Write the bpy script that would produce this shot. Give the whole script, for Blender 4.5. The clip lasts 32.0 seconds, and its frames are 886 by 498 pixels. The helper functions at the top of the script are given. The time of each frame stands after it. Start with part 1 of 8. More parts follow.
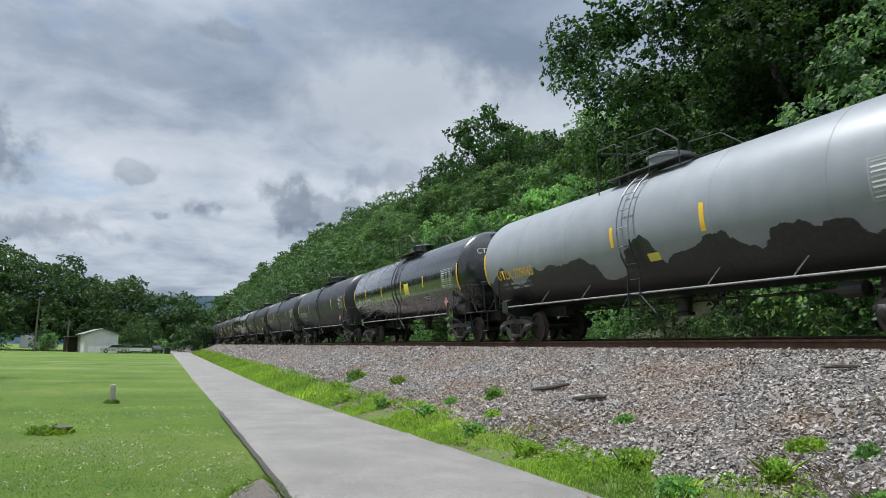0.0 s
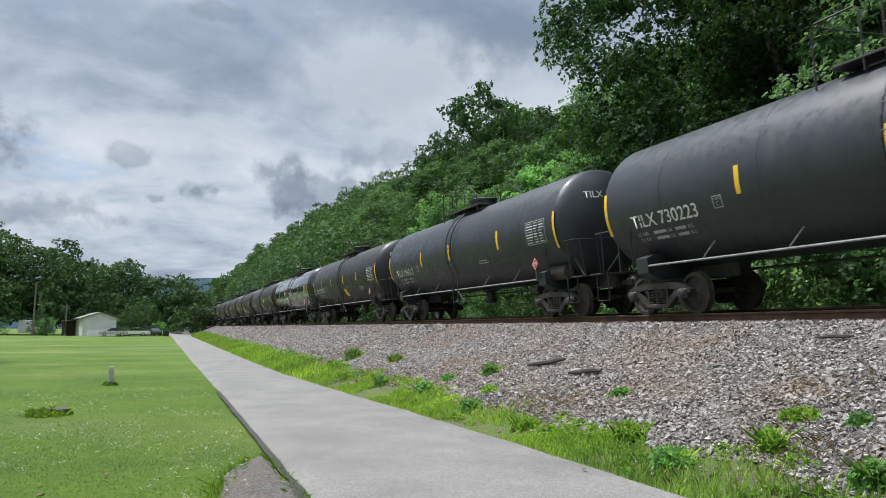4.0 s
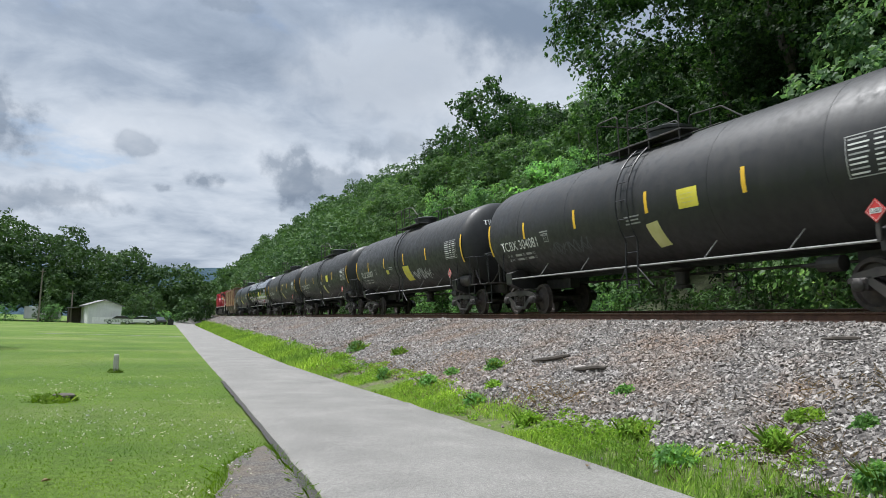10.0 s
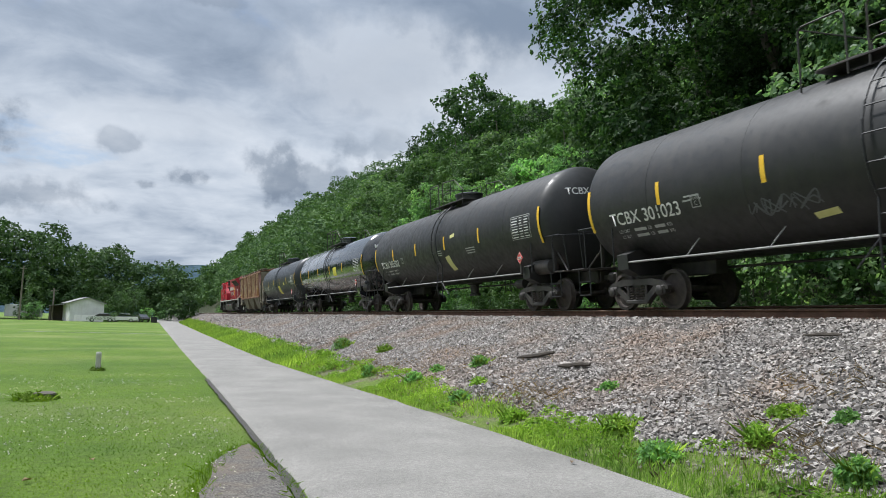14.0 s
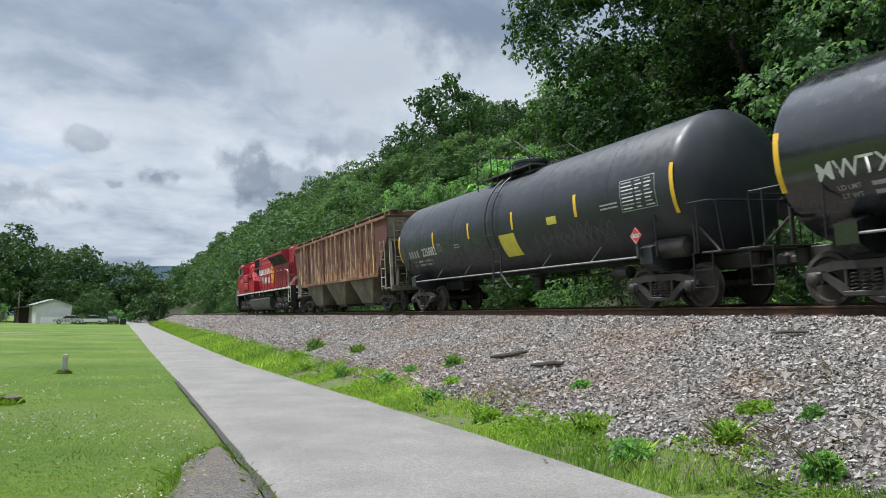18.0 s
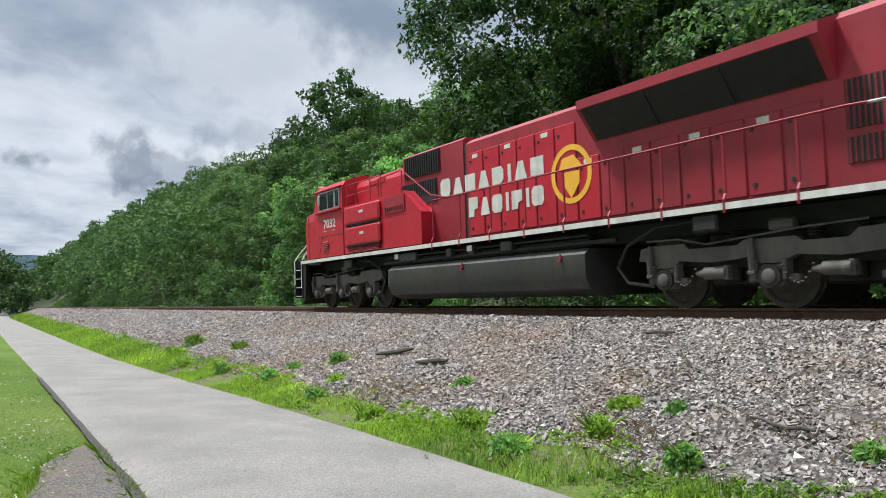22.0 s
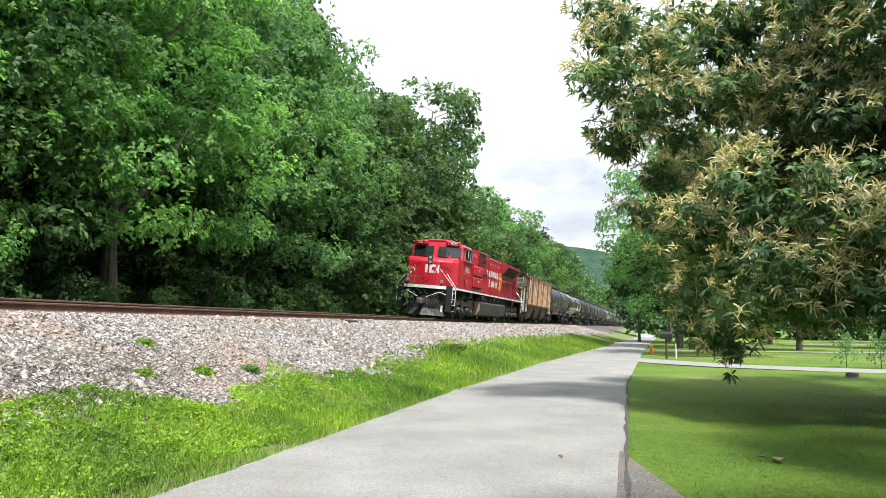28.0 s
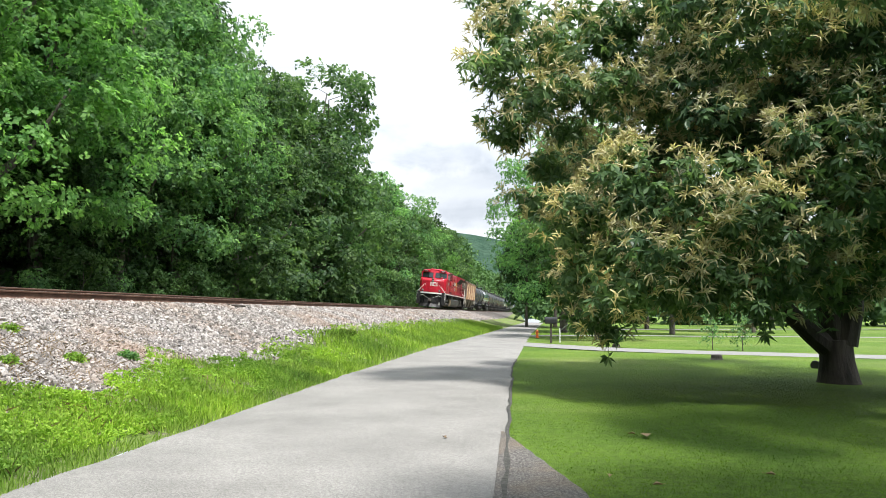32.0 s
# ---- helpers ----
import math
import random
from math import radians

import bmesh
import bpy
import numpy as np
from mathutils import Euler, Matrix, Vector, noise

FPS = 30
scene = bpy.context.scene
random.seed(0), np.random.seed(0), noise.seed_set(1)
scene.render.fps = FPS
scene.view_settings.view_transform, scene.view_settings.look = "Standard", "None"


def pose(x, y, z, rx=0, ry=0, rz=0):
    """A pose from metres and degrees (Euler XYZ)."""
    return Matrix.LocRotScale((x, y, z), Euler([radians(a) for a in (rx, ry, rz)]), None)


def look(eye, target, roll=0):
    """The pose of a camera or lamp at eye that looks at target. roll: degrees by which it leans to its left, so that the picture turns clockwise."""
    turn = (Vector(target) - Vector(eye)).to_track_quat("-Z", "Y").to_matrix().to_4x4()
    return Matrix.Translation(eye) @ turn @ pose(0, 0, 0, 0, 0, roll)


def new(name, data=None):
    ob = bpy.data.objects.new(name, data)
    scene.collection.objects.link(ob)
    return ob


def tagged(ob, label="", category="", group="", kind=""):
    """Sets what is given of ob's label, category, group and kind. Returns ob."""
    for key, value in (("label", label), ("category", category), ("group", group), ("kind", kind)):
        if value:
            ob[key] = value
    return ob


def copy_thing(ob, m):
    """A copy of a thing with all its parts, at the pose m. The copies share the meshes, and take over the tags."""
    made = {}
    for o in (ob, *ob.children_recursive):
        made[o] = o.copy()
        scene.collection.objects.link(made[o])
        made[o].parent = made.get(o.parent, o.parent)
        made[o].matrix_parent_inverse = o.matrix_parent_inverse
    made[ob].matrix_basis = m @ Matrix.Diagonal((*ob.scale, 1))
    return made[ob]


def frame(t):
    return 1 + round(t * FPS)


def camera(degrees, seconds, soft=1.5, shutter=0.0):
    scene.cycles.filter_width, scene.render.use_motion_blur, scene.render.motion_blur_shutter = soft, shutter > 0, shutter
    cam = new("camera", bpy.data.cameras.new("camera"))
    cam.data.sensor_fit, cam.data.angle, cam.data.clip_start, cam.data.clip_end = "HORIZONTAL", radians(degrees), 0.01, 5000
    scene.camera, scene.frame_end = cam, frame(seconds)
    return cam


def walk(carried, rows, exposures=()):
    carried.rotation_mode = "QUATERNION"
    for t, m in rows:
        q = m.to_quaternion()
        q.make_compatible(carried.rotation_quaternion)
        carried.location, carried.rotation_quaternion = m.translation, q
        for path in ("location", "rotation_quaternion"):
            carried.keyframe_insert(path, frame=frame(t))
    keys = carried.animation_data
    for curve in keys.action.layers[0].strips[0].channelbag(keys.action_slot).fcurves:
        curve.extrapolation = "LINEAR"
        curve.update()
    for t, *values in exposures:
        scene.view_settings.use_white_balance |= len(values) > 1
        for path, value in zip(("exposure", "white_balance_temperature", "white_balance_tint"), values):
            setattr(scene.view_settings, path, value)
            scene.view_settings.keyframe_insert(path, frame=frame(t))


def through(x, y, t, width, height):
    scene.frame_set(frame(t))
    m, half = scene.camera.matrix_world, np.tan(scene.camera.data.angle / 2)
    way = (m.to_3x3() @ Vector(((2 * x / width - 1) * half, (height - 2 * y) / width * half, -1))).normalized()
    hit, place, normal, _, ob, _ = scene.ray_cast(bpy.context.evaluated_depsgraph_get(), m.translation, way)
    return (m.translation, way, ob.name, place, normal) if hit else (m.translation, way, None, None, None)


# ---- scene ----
# ---- camera ----
cam = camera(62.59, 32.0, soft=0.65, shutter=0.1)
# seconds, x, y, z, yaw, pitch, roll
PATH = [
    (0, 0.000, 0.000, 1.643, -21.19, 7.93, -1.22),
    (0.5, 0.006, -0.002, 1.633, -21.79, 6.07, -2.66),
    (1, 0.023, -0.011, 1.625, -22.12, 5.49, -1.82),
    (1.5, 0.033, -0.011, 1.623, -22.09, 5.65, -1.39),
    (2, 0.043, -0.008, 1.620, -21.97, 6.09, -1.03),
    (2.5, 0.049, -0.003, 1.616, -22.12, 6.13, -0.79),
    (3, 0.051, 0.002, 1.611, -21.86, 5.90, -0.39),
    (3.5, 0.051, 0.008, 1.610, -21.53, 6.07, -0.36),
    (5.5, 0.034, 0.001, 1.608, -21.00, 6.48, -0.40),
    (6, 0.023, -0.006, 1.601, -21.03, 6.55, -0.78),
    (6.5, 0.029, -0.008, 1.604, -21.15, 6.44, -0.71),
    (7, 0.026, -0.001, 1.606, -21.05, 6.34, -0.90),
    (7.5, 0.027, 0.008, 1.607, -20.87, 6.36, -1.32),
    (8, 0.025, 0.014, 1.604, -20.56, 6.11, -1.42),
    (8.5, 0.025, 0.024, 1.605, -20.44, 5.86, -1.40),
    (9, 0.025, 0.027, 1.603, -20.68, 5.84, -1.44),
    (9.5, 0.023, 0.029, 1.602, -20.94, 5.82, -1.53),
    (10, 0.027, 0.029, 1.601, -21.05, 5.83, -1.50),
    (10.5, 0.028, 0.034, 1.603, -21.04, 5.79, -1.52),
    (11, 0.025, 0.039, 1.600, -21.12, 5.74, -1.54),
    (11.5, 0.021, 0.042, 1.599, -21.39, 5.69, -1.60),
    (12, 0.020, 0.042, 1.600, -21.68, 5.69, -1.61),
    (12.5, 0.022, 0.039, 1.600, -21.81, 5.70, -1.61),
    (13, 0.025, 0.034, 1.602, -22.02, 5.70, -1.58),
    (13.5, 0.029, 0.034, 1.601, -22.12, 5.66, -1.49),
    (15.5, 0.041, 0.047, 1.599, -22.50, 5.53, -1.06),
    (16, 0.042, 0.047, 1.599, -22.98, 5.56, -1.14),
    (16.5, 0.045, 0.049, 1.596, -23.22, 5.72, -1.13),
    (17, 0.053, 0.052, 1.596, -23.58, 5.74, -1.06),
    (17.5, 0.052, 0.059, 1.597, -23.93, 5.72, -1.03),
    (18, 0.055, 0.053, 1.596, -24.23, 5.68, -1.06),
    (18.5, 0.057, 0.045, 1.598, -24.76, 5.67, -1.05),
    (19, 0.066, 0.043, 1.594, -25.63, 5.70, -0.79),
    (19.5, 0.053, 0.048, 1.576, -26.93, 5.73, -1.33),
    (20, 0.053, 0.042, 1.568, -29.30, 5.65, -1.43),
    (20.5, 0.058, 0.035, 1.564, -31.24, 5.90, -1.69),
    (21, 0.063, 0.036, 1.564, -32.41, 5.93, -1.88),
    (21.5, 0.068, 0.031, 1.567, -32.49, 5.98, -1.89),
    (22, 0.071, 0.025, 1.571, -33.00, 5.79, -1.88),
    (22.5, 0.080, 0.004, 1.579, -34.97, 5.80, -2.16),
    (23, 0.151, -0.042, 1.600, -40.62, 6.57, -2.00),
    (23.5, 0.322, -0.200, 1.603, -54.47, 8.22, -0.86),
    (24, 0.402, -0.268, 1.603, -75.27, 8.64, 2.25),
    (24.2, 0.431, -0.283, 1.617, -84.29, 8.47, 1.56),
    (24.4, 0.515, -0.453, 1.605, -92.61, 8.52, 1.53),
    (24.6, 0.476, -0.468, 1.603, -102.23, 8.69, 1.23),
    (25, 0.716, -0.552, 1.597, -124.83, 8.09, 0.09),
    (25.2, 0.695, -0.638, 1.601, -130.83, 7.16, -1.14),
    (25.5, 0.497, -0.705, 1.601, -142.06, 7.61, -1.56),
    (26, 0.489, -0.725, 1.599, -153.90, 7.31, 0.56),
    (26.5, 0.447, -0.669, 1.604, -158.97, 6.34, -0.24),
    (28.5, 0.338, -0.567, 1.601, -167.37, 5.89, -0.14),
    (29, 0.324, -0.558, 1.596, -169.21, 5.48, -0.35),
    (29.5, 0.311, -0.551, 1.595, -170.48, 5.38, -0.39),
    (30, 0.298, -0.545, 1.597, -171.29, 5.10, -0.22),
    (30.5, 0.290, -0.535, 1.594, -171.64, 5.20, -0.14),
    (31, 0.284, -0.531, 1.595, -172.44, 5.06, -0.25),
    (31.5, 0.282, -0.525, 1.592, -173.19, 4.99, -0.32),
    (32, 0.284, -0.520, 1.590, -174.11, 4.95, -0.47),
]
EXPOSE = [(0, 0.26, 6250, 10), (3.5, 0.32, 6250, 10), (17.0, 0.38, 6250, 10), (20.0, 0.44, 6300, 10), (21.5, 0.50, 6350, 10), (22.5, 0.54, 6400, 10), (23.0, 0.68, 6450, 10), (24.0, 0.84, 6500, 10), (25.0, 1.0, 6500, 10), (26.0, 1.04, 6500, 10), (28.5, 1.0, 6500, 10), (32.0, 0.96, 6500, 10)]
walk(cam, [(t, pose(x, y, z, 90 + pitch, roll, yaw)) for t, x, y, z, yaw, pitch, roll in PATH], EXPOSE)

# ---- world and sun ----
SUN_ELEVATION, SUN_AZIMUTH = 62.0, 318.0     # degrees; azimuth clockwise from +y


def make_world():
    w = bpy.data.worlds.new("sky")
    scene.world = w
    w.use_nodes = True
    n, l = w.node_tree.nodes, w.node_tree.links
    n.clear()
    sky = n.new("ShaderNodeTexSky")
    sky.sky_type, sky.sun_disc = "NISHITA", False
    sky.sun_elevation, sky.sun_rotation = radians(SUN_ELEVATION), radians(SUN_AZIMUTH)
    tc = n.new("ShaderNodeTexCoord")
    # clouds lie on a flat layer: direction divided by its height
    sep = n.new("ShaderNodeSeparateXYZ")
    l.new(tc.outputs["Generated"], sep.inputs[0])
    up = n.new("ShaderNodeMath"); up.operation = "MAXIMUM"; up.inputs[1].default_value = 0.0
    l.new(sep.outputs["Z"], up.inputs[0])
    add = n.new("ShaderNodeMath"); add.inputs[1].default_value = 0.22
    l.new(up.outputs[0], add.inputs[0])
    div = n.new("ShaderNodeVectorMath"); div.operation = "DIVIDE"
    comb = n.new("ShaderNodeCombineXYZ")
    for k in "XYZ":
        l.new(add.outputs[0], comb.inputs[k])
    l.new(tc.outputs["Generated"], div.inputs[0])
    l.new(comb.outputs[0], div.inputs[1])

    def noise_tex(scale, detail, rough, offset, distort=0.0):
        m = n.new("ShaderNodeMapping")
        m.inputs["Location"].default_value = offset
        l.new(div.outputs[0], m.inputs["Vector"])
        t = n.new("ShaderNodeTexNoise")
        t.inputs["Scale"].default_value, t.inputs["Detail"].default_value = scale, detail
        t.inputs["Roughness"].default_value, t.inputs["Distortion"].default_value = rough, distort
        l.new(m.outputs[0], t.inputs["Vector"])
        return t.outputs["Fac"]

    def ramp(src, stops, how="EASE"):
        r = n.new("ShaderNodeValToRGB")
        r.color_ramp.interpolation = how
        e = r.color_ramp.elements
        e[0].position, e[0].color = stops[0][0], (*stops[0][1], 1)
        e[1].position, e[1].color = stops[-1][0], (*stops[-1][1], 1)
        for p, c in stops[1:-1]:
            x = e.new(p)
            x.color = (*c, 1)
        l.new(src, r.inputs[0])
        return r.outputs[0]

    def op(kind, x, y, z=None):
        m = n.new("ShaderNodeMath")
        m.operation = kind
        for k, v in enumerate((x, y, z)):
            if v is None:
                continue
            if isinstance(v, (int, float)):
                m.inputs[k].default_value = v
            else:
                l.new(v, m.inputs[k])
        return m.outputs[0]

    def along_axis(v):
        d = n.new("ShaderNodeVectorMath")
        d.operation = "DOT_PRODUCT"
        d.inputs[1].default_value = v
        l.new(tc.outputs["Generated"], d.inputs[0])
        return d.outputs["Value"]

    big = noise_tex(0.9, 8, 0.50, (3.1, 7.4, 0), 0.4)
    fine = noise_tex(2.4, 9, 0.56, (1.7, 2.2, 4), 0.3)
    # the broken band of cloud over the horizon is brighter and more ragged than the deck above it
    deck = ramp(up.outputs[0], [(0.0, (0.44, 0.44, 0.44)), (0.12, (0.36, 0.36, 0.36)), (0.20, (0.39, 0.39, 0.39)), (0.31, (0.47, 0.47, 0.47)), (0.45, (0.42, 0.42, 0.42)), (1.0, (0.36, 0.36, 0.36))])
    wisps = noise_tex(6.5, 8, 0.58, (4, 4, 0), 0.8)
    mass = op("ADD", op("MULTIPLY_ADD", big, 0.62, op("MULTIPLY", wisps, 0.16)), op("MULTIPLY_ADD", fine, 0.44, deck))
    mass = op("MULTIPLY_ADD", along_axis((0, 1, 0)), 0.09, op("SUBTRACT", mass, 0.31))
    shade = ramp(mass, [(0.57, (1.46, 1.52, 1.60)), (0.70, (1.08, 1.18, 1.31)), (0.82, (0.68, 0.79, 0.95)), (0.95, (0.42, 0.52, 0.67))], "LINEAR")
    cover = ramp(noise_tex(1.3, 7, 0.55, (9, 1, 2)), [(0.27, (0, 0, 0)), (0.37, (1, 1, 1))])
    # low cumulus, each a lump with ragged edges: bearing (to the left of +y), elevation, half width, half height, darkness (below 0: a bright lump)
    rag_tex = n.new("ShaderNodeTexNoise")
    rag_tex.inputs["Scale"].default_value, rag_tex.inputs["Detail"].default_value, rag_tex.inputs["Roughness"].default_value = 26.0, 6, 0.55
    l.new(tc.outputs["Generated"], rag_tex.inputs["Vector"])
    rag = rag_tex.outputs["Fac"]
    for bearing, elev, wide, high, dark in ((7.8, 8.0, 4.6, 1.5, 0.36), (-1.8, 10.3, 2.0, 0.75, 0.42), (11.5, 13.0, 3.0, 2.6, 0.36), (-8.9, 11.2, 2.4, 2.6, 0.36), (-12.4, 10.6, 4.6, 2.2, 0.26), (2.3, 12.4, 1.7, 0.9, 0.26), (-3.7, 23.0, 2.4, 0.9, 0.26), (14.5, 8.6, 2.6, 1.0, 0.30), (0.5, 9.4, 0.9, 0.4, 0.32), (-16.5, 13.5, 3.4, 1.3, 0.20), (-17.0, 19.0, 9.0, 5.0, -0.26), (-27.0, 16.0, 8.0, 6.0, -0.26), (-1.0, 14.2, 8.0, 1.8, -0.22), (-176.7, 9.2, 7.5, 3.0, 0.20), (-174.0, 12.0, 5.0, 1.4, 0.16), (-179.0, 7.5, 7.0, 1.6, 0.14)):
        ba, ea = radians(bearing), radians(elev)
        right = (math.cos(ba), math.sin(ba), 0.0)
        upward = (math.sin(ba) * math.sin(ea), -math.cos(ba) * math.sin(ea), math.cos(ea))
        ahead = along_axis((-math.sin(ba) * math.cos(ea), math.cos(ba) * math.cos(ea), math.sin(ea)))
        q = op("ADD", op("POWER", op("DIVIDE", along_axis(right), radians(wide)), 2.0), op("POWER", op("DIVIDE", along_axis(upward), radians(high)), 2.0))
        q = op("ADD", q, op("MULTIPLY", op("SUBTRACT", rag, 0.5), 1.3 if dark < 0 or abs(bearing) > 90 else 4.0))
        lump = op("MULTIPLY", op("SUBTRACT", 1.0, op("SMOOTH_MIN", op("MAXIMUM", q, 0.0), 1.0, 0.5)), op("GREATER_THAN", ahead, 0.0))
        soft = op("MULTIPLY", op("MINIMUM", op("MULTIPLY", lump, 1.5), 1.0), op("MULTIPLY_ADD", fine, 1.6, 0.2))
        blend = n.new("ShaderNodeMix"); blend.data_type = "RGBA"
        l.new(op("MULTIPLY", soft, abs(dark) * 2.0), blend.inputs["Factor"])
        l.new(shade, blend.inputs["A"]); blend.inputs["B"].default_value = (0.42, 0.51, 0.64, 1) if dark > 0 else (1.22, 1.29, 1.38, 1)
        shade = blend.outputs["Result"]
    scale = n.new("ShaderNodeVectorMath"); scale.operation = "SCALE"
    # an overcast sky is brightest overhead
    cube = n.new("ShaderNodeMath"); cube.operation = "POWER"; cube.inputs[1].default_value = 3.0
    l.new(up.outputs[0], cube.inputs[0])
    gain = n.new("ShaderNodeMath"); gain.operation = "MULTIPLY_ADD"
    gain.inputs[1].default_value, gain.inputs[2].default_value = 1.5 * CLOUD, 0.85 * CLOUD
    l.new(cube.outputs[0], gain.inputs[0]); l.new(gain.outputs[0], scale.inputs["Scale"])
    l.new(shade, scale.inputs[0])
    skys = n.new("ShaderNodeVectorMath"); skys.operation = "SCALE"
    skys.inputs["Scale"].default_value = 0.09
    l.new(sky.outputs[0], skys.inputs[0])
    mix = n.new("ShaderNodeMix"); mix.data_type = "RGBA"
    l.new(cover, mix.inputs["Factor"])
    l.new(skys.outputs[0], mix.inputs["A"]); l.new(scale.outputs[0], mix.inputs["B"])
    bg = n.new("ShaderNodeBackground")
    bg.inputs["Strength"].default_value = 1.0
    out = n.new("ShaderNodeOutputWorld")
    l.new(mix.outputs["Result"], bg.inputs["Color"]); l.new(bg.outputs[0], out.inputs[0])


CLOUD = 0.50
make_world()
sun_data = bpy.data.lights.new("sun", "SUN")
sun_data.energy, sun_data.angle, sun_data.color = 4.4, radians(6), (1.0, 0.975, 0.94)
sun = new("sun", sun_data)
_a, _e = radians(SUN_AZIMUTH), radians(SUN_ELEVATION)
_dir = Vector((math.sin(_a) * math.cos(_e), math.cos(_a) * math.cos(_e), math.sin(_e)))
sun.matrix_world = look(_dir * 200, (0, 0, 0))


# ---- materials ----
class Nodes:
    """Small helper round a material's node tree."""

    def __init__(self, name, rough=0.6, metal=0.0, spec=0.5):
        self.m = bpy.data.materials.new(name)
        self.m.use_nodes = True
        self.n, self.l = self.m.node_tree.nodes, self.m.node_tree.links
        self.b = self.n["Principled BSDF"]
        self.b.inputs["Roughness"].default_value = rough
        self.b.inputs["Metallic"].default_value = metal
        self.b.inputs["Specular IOR Level"].default_value = spec
        self.tc = self.n.new("ShaderNodeTexCoord")

    def coords(self, scale=(1, 1, 1)):
        mp = self.n.new("ShaderNodeMapping")
        mp.inputs["Scale"].default_value = scale
        self.l.new(self.tc.outputs["Object"], mp.inputs[0])
        return mp.outputs[0]

    def noise(self, scale, detail=4, rough=0.55, stretch=(1, 1, 1), distort=0.0):
        t = self.n.new("ShaderNodeTexNoise")
        t.inputs["Scale"].default_value, t.inputs["Detail"].default_value = scale, detail
        t.inputs["Roughness"].default_value, t.inputs["Distortion"].default_value = rough, distort
        self.l.new(self.coords(stretch), t.inputs["Vector"])
        return t.outputs["Fac"]

    def voronoi(self, scale, feature="F1", out="Distance", stretch=(1, 1, 1)):
        t = self.n.new("ShaderNodeTexVoronoi")
        t.feature = feature
        t.inputs["Scale"].default_value = scale
        self.l.new(self.coords(stretch), t.inputs["Vector"])
        return t.outputs[out]

    def island(self):
        return self.n.new("ShaderNodeNewGeometry").outputs["Random Per Island"]

    def object_random(self):
        return self.n.new("ShaderNodeObjectInfo").outputs["Random"]

    def ramp(self, src, stops, ease=False):
        r = self.n.new("ShaderNodeValToRGB")
        if ease:
            r.color_ramp.interpolation = "EASE"
        e = r.color_ramp.elements
        fix = lambda c: (c, c, c, 1) if isinstance(c, (int, float)) else (*c, 1)
        e[0].position, e[0].color = stops[0][0], fix(stops[0][1])
        e[1].position, e[1].color = stops[-1][0], fix(stops[-1][1])
        for p, c in stops[1:-1]:
            x = e.new(p)
            x.color = fix(c)
        self.l.new(src, r.inputs[0])
        return r.outputs[0]

    def mix(self, fac, a, b, blend="MIX"):
        x = self.n.new("ShaderNodeMix")
        x.data_type, x.blend_type = "RGBA", blend
        for key, v in (("Factor", fac), ("A", a), ("B", b)):
            s = x.inputs[key]
            if isinstance(v, (int, float)):
                s.default_value = v if key == "Factor" else (v, v, v, 1)
            elif isinstance(v, tuple):
                s.default_value = (*v, 1)
            else:
                self.l.new(v, s)
        return x.outputs["Result"]

    def math(self, op, a, b):
        x = self.n.new("ShaderNodeMath")
        x.operation = op
        for k, v in ((0, a), (1, b)):
            if isinstance(v, (int, float)):
                x.inputs[k].default_value = v
            else:
                self.l.new(v, x.inputs[k])
        return x.outputs[0]

    def axis(self, k):
        s = self.n.new("ShaderNodeSeparateXYZ")
        self.l.new(self.tc.outputs["Object"], s.inputs[0])
        return s.outputs[k]

    def color(self, src):
        if isinstance(src, tuple):
            self.b.inputs["Base Color"].default_value = (*src, 1)
        else:
            self.l.new(src, self.b.inputs["Base Color"])
        return self

    def rough(self, src):
        self.l.new(src, self.b.inputs["Roughness"])
        return self

    def bump(self, src, strength=0.3, distance=0.02):
        b = self.n.new("ShaderNodeBump")
        b.inputs["Strength"].default_value, b.inputs["Distance"].default_value = strength, distance
        self.l.new(src, b.inputs["Height"])
        self.l.new(b.outputs[0], self.b.inputs["Normal"])
        return self


def paint(name, a, b, rough=0.45, metal=0.0, scale=1.5, grime=None, streak=0.0, bump=0.05, spec=0.5):
    """Weathered paint: two tones in large patches, fine speckle, optional grime in vertical streaks."""
    k = Nodes(name, rough, metal, spec)
    big = k.ramp(k.noise(scale, 6, 0.6), [(0.35, a), (0.65, b)])
    c = big
    if grime:
        s = k.ramp(k.noise(3.0, 5, 0.65, (1, 1, 0.12)), [(0.48, 0.0), (0.72, streak)])
        c = k.mix(s, c, grime)
        f = k.ramp(k.noise(28, 3, 0.6), [(0.55, 0.0), (0.75, streak * 0.5)])
        c = k.mix(f, c, grime)
    k.color(c)
    k.rough(k.ramp(k.noise(5, 5, 0.6), [(0.3, max(0.05, rough - 0.12)), (0.7, min(1, rough + 0.15))]))
    if bump:
        k.bump(k.noise(2.2, 2), bump * 0.4, 0.05)
    return k.m


